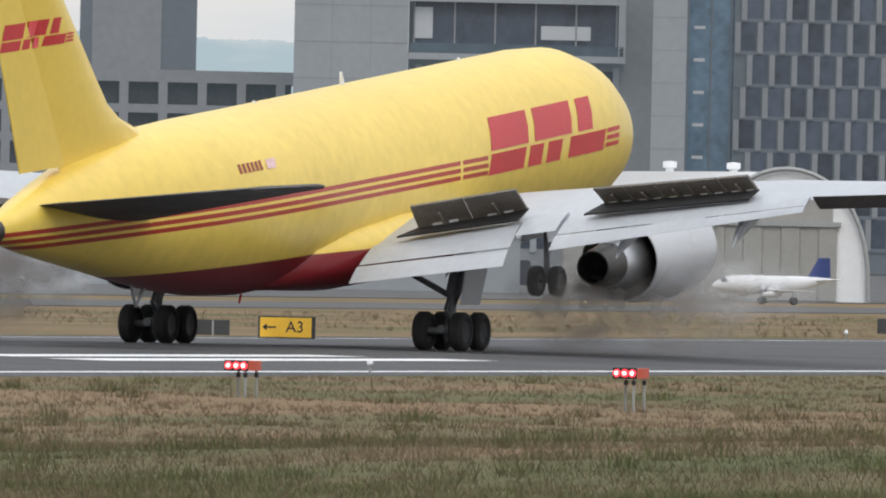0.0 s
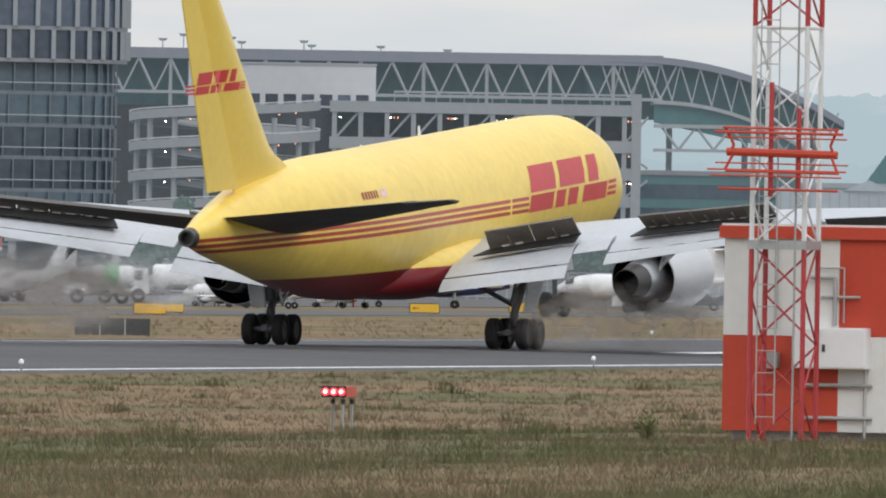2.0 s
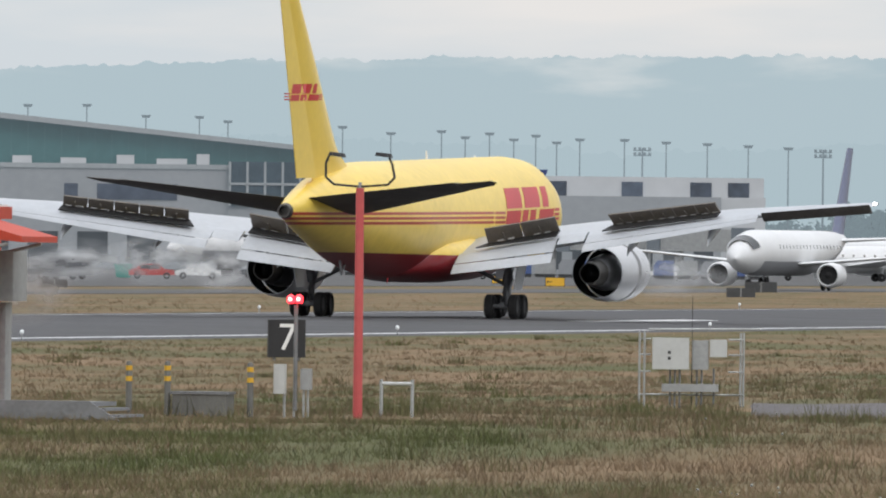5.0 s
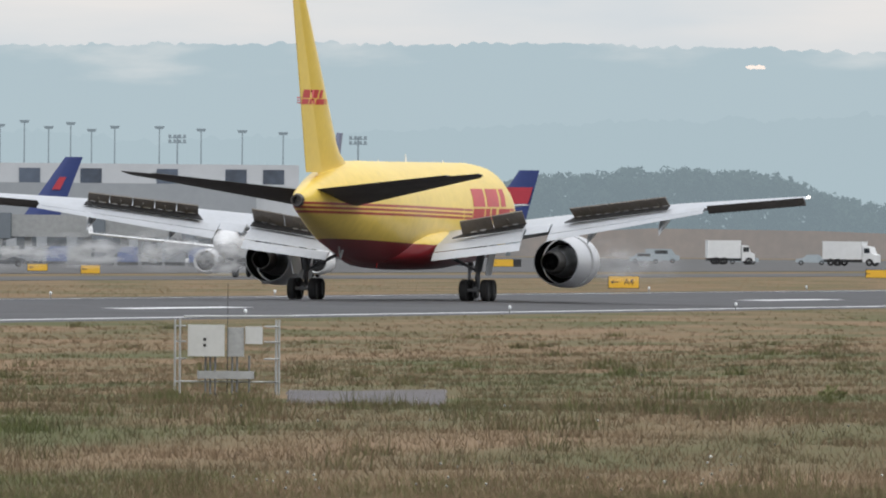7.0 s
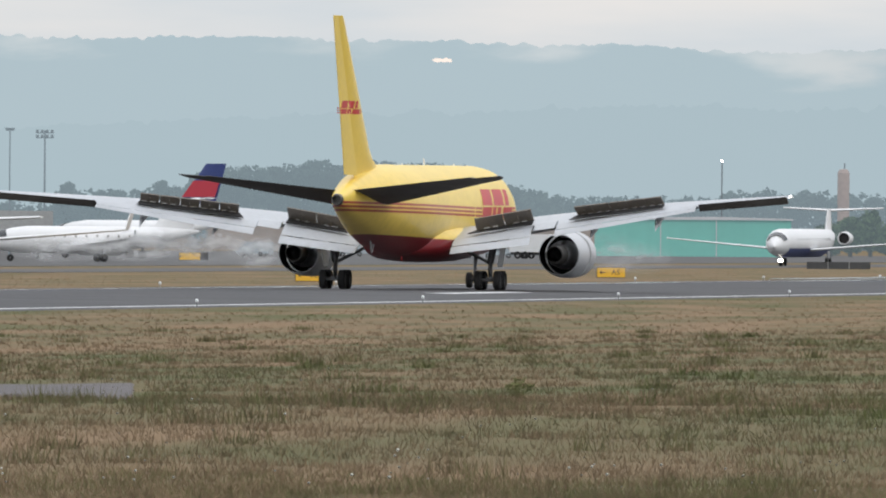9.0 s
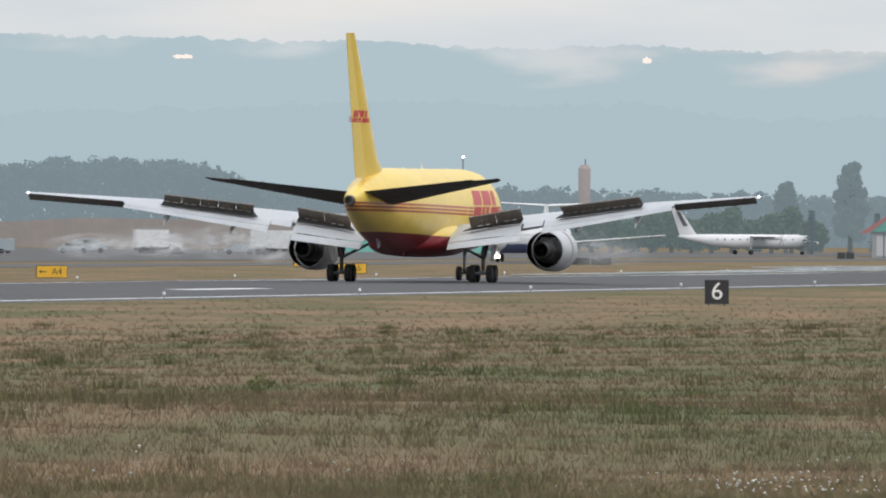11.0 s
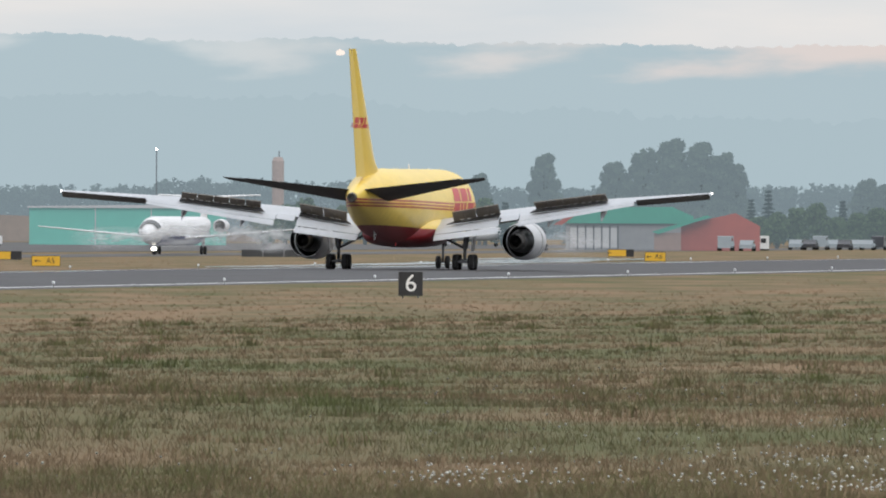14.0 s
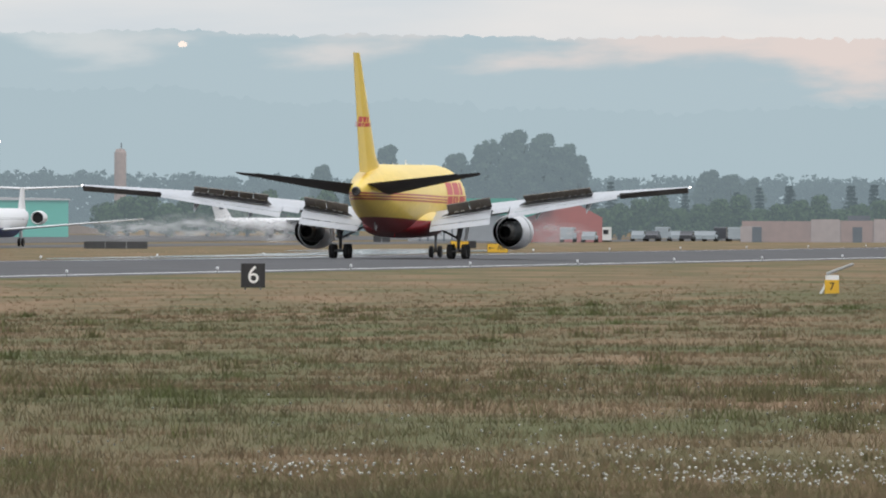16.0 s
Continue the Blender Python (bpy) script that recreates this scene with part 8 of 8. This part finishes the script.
def flowers():
    rg = np.random.RandomState(11)
    g = Geo()
    n = 0
    while n < 1250:
        az = math.radians(rg.uniform(5.7, 12.0) if rg.rand() < 0.35 else rg.uniform(5.7, 8.2))
        d = 178 * (400 / 178) ** rg.uniform(0, 1) ** 3.4
        x, y = -d * math.sin(az), d * math.cos(az)
        dense = noise.noise((x / 3, y / 9, 2)) + 0.35 * (7.4 - math.degrees(az)) - (d - 178) / 85 - 0.1 + 0.25 * rg.normal()
        if dense < 0.0 and rg.rand() < 0.8:
            n += 0.3
            continue
        r = rg.uniform(0.008, 0.02) * (1.3 if d < 196 and rg.rand() < 0.25 else 1)
        z = ground_z(x, y) + rg.uniform(0.1, 0.26)
        g.add([(x + r, y, z), (x - r, y, z), (x, y + r, z), (x, y - r, z), (x, y, z + r), (x, y, z - r)], [(0, 2, 4), (2, 1, 4), (1, 3, 4), (3, 0, 4), (2, 0, 5), (1, 2, 5), (3, 1, 5), (0, 3, 5)])
        n += 1
    me = bpy.data.meshes.new("seed_heads")
    me.from_pydata([tuple(p) for p in g.v], [], g.f)
    me.materials.append(mat("white_seed_heads", (0.46, 0.46, 0.42), 0.9, 0, 0.3, 1, 9, per="island"))
    tagged(new("seed_heads", me), "scattered white dandelion seed heads in the grass", "flowers", kind="stuff")


flowers()


def bush(x, y, w, h, seed):
    rng = random.Random(seed)
    t = thing("bush", pose(x, y, ground_z(x, y)), "small dark weed bush standing in the grass", "bush", "weeds in the grass")
    v, f = [], []
    for k in range(130):
        a, r = rng.uniform(0, 6.28), w * 0.5 * math.sqrt(rng.random())
        hh = h * (1 - (r / w) ** 1.2) * rng.uniform(0.5, 1.0)
        p = Vector((r * math.cos(a), r * math.sin(a), hh))
        b = Vector((rng.uniform(-1, 1), rng.uniform(-1, 1), rng.uniform(-0.3, 1))) * 0.09
        c = Vector((rng.uniform(-1, 1), rng.uniform(-1, 1), rng.uniform(-0.3, 1))) * 0.05
        i = len(v)
        v += [p, p + b, p + c]
        f.append((i, i + 1, i + 2))
        if k % 3 == 0:
            i = len(v)
            v += [Vector((p.x * 0.3, p.y * 0.3, 0)), Vector((p.x * 0.3 + 0.012, p.y * 0.3, 0)), p]
            f.append((i, i + 1, i + 2))
    raw("foliage", v, f, M_WEED, t)


for i, (x, y, w, h) in enumerate(((-51.4, 300.5, 0.5, 0.4), (-76, 245, 0.8, 0.3), (-88, 262, 1.0, 0.34), (-103, 318, 0.9, 0.3), (-61.9, 222, 0.35, 0.4), (-96, 300, 0.9, 0.25), (-83, 310, 0.7, 0.3))):
    bush(x, y, w, h, i)

# thin water lying on the far side of the runway
M_WATER = mat("standing_water", (0.05, 0.055, 0.06), 0.05, 0, 0.1, 1, 3, 0.6, 1.0)
for x, y, w, ln in ((-188, 1320, 9, 120), (-189, 1130, 5, 90), (-187.5, 1480, 6, 80), (-189, 1010, 3.5, 60), (-188, 1240, 4, 40), (-201, 1440, 9, 170), (-206, 1510, 8, 120), (-211, 1590, 10, 130), (-199, 1330, 6, 90), (-222, 1640, 9, 110)):
    o = [(x + w / 2 * math.cos(q) * (1 + 0.3 * noise.noise((math.cos(q) * 2, math.sin(q) * 2, y))), y + ln / 2 * math.sin(q) * (1 + 0.2 * noise.noise((math.cos(q) * 3, math.sin(q) * 3, y + 4)))) for q in np.linspace(0, 2 * math.pi, 40, endpoint=False)]
    zf = lambda px: 0.235 - 0.22 * (RUN_X - px) / HALF if px > RUN_X - HALF - 3 else ground_z(px, y) + 0.05
    p = Geo().add([(px, py, zf(px)) for px, py in o], [tuple(range(40))])
    tagged(new("puddle", p.mesh("puddle", M_WATER, False)), "thin sheet of rain water on the runway edge", "puddle", kind="structure")


# ---- mist thrown up by the reversers, tyre smoke ----
def fog_paint(name, col, alpha):
    """Thin drifting vapour: densest in the middle of a wisp, torn by noise."""
    m = bpy.data.materials.new(name)
    m.use_nodes = True
    n, l = m.node_tree.nodes, m.node_tree.links
    n.remove(n["Principled BSDF"])
    d, tr, t, mx, mx2 = (n.new(k) for k in ("ShaderNodeBsdfDiffuse", "ShaderNodeBsdfTranslucent", "ShaderNodeBsdfTransparent", "ShaderNodeMixShader", "ShaderNodeMixShader"))
    d.inputs[0].default_value = tr.inputs[0].default_value = (*col, 1)
    co, ns, rg, gr, ml = (n.new(k) for k in ("ShaderNodeTexCoord", "ShaderNodeTexNoise", "ShaderNodeMapRange", "ShaderNodeTexGradient", "ShaderNodeMath"))
    ns.inputs["Scale"].default_value, ns.inputs["Detail"].default_value = 2.2, 5
    rg.inputs[1].default_value, rg.inputs[2].default_value, rg.inputs[3].default_value, rg.inputs[4].default_value = 0.35, 0.68, 0.15, 1.0
    gr.gradient_type = "SPHERICAL"
    ml.operation, ml.use_clamp = "MULTIPLY", True
    sc = n.new("ShaderNodeMath")
    sc.operation, sc.inputs[1].default_value = "MULTIPLY", alpha
    l.new(co.outputs["Object"], ns.inputs["Vector"]), l.new(co.outputs["Object"], gr.inputs["Vector"]), l.new(ns.outputs[0], rg.inputs[0])
    l.new(rg.outputs[0], ml.inputs[0]), l.new(gr.outputs["Fac"], ml.inputs[1]), l.new(ml.outputs[0], sc.inputs[0]), l.new(sc.outputs[0], mx.inputs[0])
    mx2.inputs[0].default_value = 0.5
    l.new(d.outputs[0], mx2.inputs[1]), l.new(tr.outputs[0], mx2.inputs[2])
    l.new(t.outputs[0], mx.inputs[1]), l.new(mx2.outputs[0], mx.inputs[2]), l.new(mx.outputs[0], n["Material Output"].inputs[0])
    return m


def puff(name, label, lobes, material):
    """A cloud of a few bowed wisps that move together."""
    t = thing(name, pose(RUN_X, 451, 0.2), label, "mist")
    for k, (cx, cy, cz, rx, ry, rz) in enumerate(lobes):
        g = Geo()
        rings = [[(r * math.cos(a), 0.4 * (1 - r * r) * (-1) ** k, r * math.sin(a)) for a in np.linspace(0, 2 * math.pi, 24, endpoint=False)] for r in (0.98, 0.75, 0.5, 0.25, 0.02)]
        g.loft(rings, caps=False)
        w = part("wisp", g, material, t)
        w.location, w.scale = (cx, cy, cz), (rx, ry, rz)
    return t


M_MIST = fog_paint("white_spray_mist", (0.85, 0.86, 0.87), 1.35)
M_MISTTHIN = fog_paint("thin_spray_mist", (0.85, 0.86, 0.87), 0.7)
M_SMOKE = fog_paint("brown_grey_tyre_smoke", (0.48, 0.44, 0.41), 1.7)
MISTS = [puff("spray_mist", "thin white mist thrown up beside the engine", [(10.8, 6.5, 2.2, 2.2, 2.0, 1.3), (12.8, 4, 1.9, 2.4, 2.0, 1.0)], M_MISTTHIN),
         puff("spray_mist", "thin white mist thrown up beside the engine", [(-10.6, 7, 2.3, 2.2, 2.0, 1.3), (-13.2, 5, 2.5, 3.0, 2.0, 1.3), (-17.0, 3, 2.5, 4.0, 2.0, 1.1), (-21.5, 2, 2.2, 3.6, 2.0, 0.9)], M_MIST)]
TYRE_SMOKE = puff("tyre_smoke", "faint brown-grey tyre smoke low over the runway", [(7.8, 2, 1.5, 2.4, 2.0, 1.8), (10.2, 5, 1.3, 2.6, 2.0, 1.5), (-10.5, 1, 1.9, 3.4, 2.0, 2.0), (-14.5, 5, 2.2, 4.2, 2.0, 2.1)], M_SMOKE)


def motions():
    # metres along the runway of the main wheels; the nose comes down after touchdown
    along = lambda t: 451.37 + 61.832 * t - 0.58192 * t ** 2 - 0.017932 * t ** 3 + 0.00077671 * t ** 4
    times = [i * 0.25 for i in range(65)]
    late = lambda t: float(np.interp(t, (0, 1, 4, 5, 8, 10.5, 16), (0.9, 1.15, 1.2, 1.35, 2.05, 2.7, 2.8)))
    run = lambda t: along(t) - late(t)
    tilt = lambda t: float(np.interp(t, (0, 1, 2.5, 4, 5, 6.3, 16), (5.4, 4.6, 3.55, 2.1, 1.0, 0.15, 0.1)))
    crab = lambda t: float(np.interp(t, (0, 2.5, 5, 8, 10.5, 16), (-1.5, -1.46, -1.25, -0.9, -0.81, -0.75)))
    # the wing still carries part of the weight at first: struts long, body high
    lift = lambda t: float(np.interp(t, (0, 1, 2.5, 4, 5), (0.13, 0.16, 0.16, 0.1, 0)))
    walk(JET, [(t, pose(RUN_X + 0.37, run(t), 0.2 + lift(t), tilt(t), 0, crab(t))) for t in times])
    for g in GEAR:
        walk(g, [(t, pose(0, 0, -lift(t), -tilt(t))) for t in times])
    for g in NOSE_GEAR:
        walk(g, [(t, pose(0, 0, float(np.interp(t, (0, 4.9, 6.2), (-0.42, -0.35, 0))))) for t in times])
    for s in SLEEVES:
        walk(s, [(0, pose(0, 0, 0)), (2.4, pose(0, 0, 0)), (3.3, pose(0, -0.62, 0)), (16, pose(0, -0.62, 0))])
    for m in MISTS:
        walk(m, [(t, pose(RUN_X, along(t), 0.2)) for t in times])
    # the tyre smoke falls behind and settles
    walk(TYRE_SMOKE, [(t, pose(RUN_X, along(t) - 3 * t if t < 2.6 else along(2.5) - 7.5 + (20 if t < 3.2 else 30), 0.2)) for t in (0, 0.5, 1, 1.5, 2, 2.5, 3, 3.5, 5, 16)])
    # two airliners taxi towards the camera on the taxiway
    walk(TAXI_A, [(t, pose(-280, 1361 - 10 * (t - 5) + 18, -0.06, 0, 0, 177.5)) for t in (0, 4, 8, 12, 16)])
    walk(TAXI_B, [(t, pose(-281, 1794 - 8.8 * (t - 11) + 22, -0.06, 0, 0, 180)) for t in (0, 4, 8, 12, 16)])


motions()
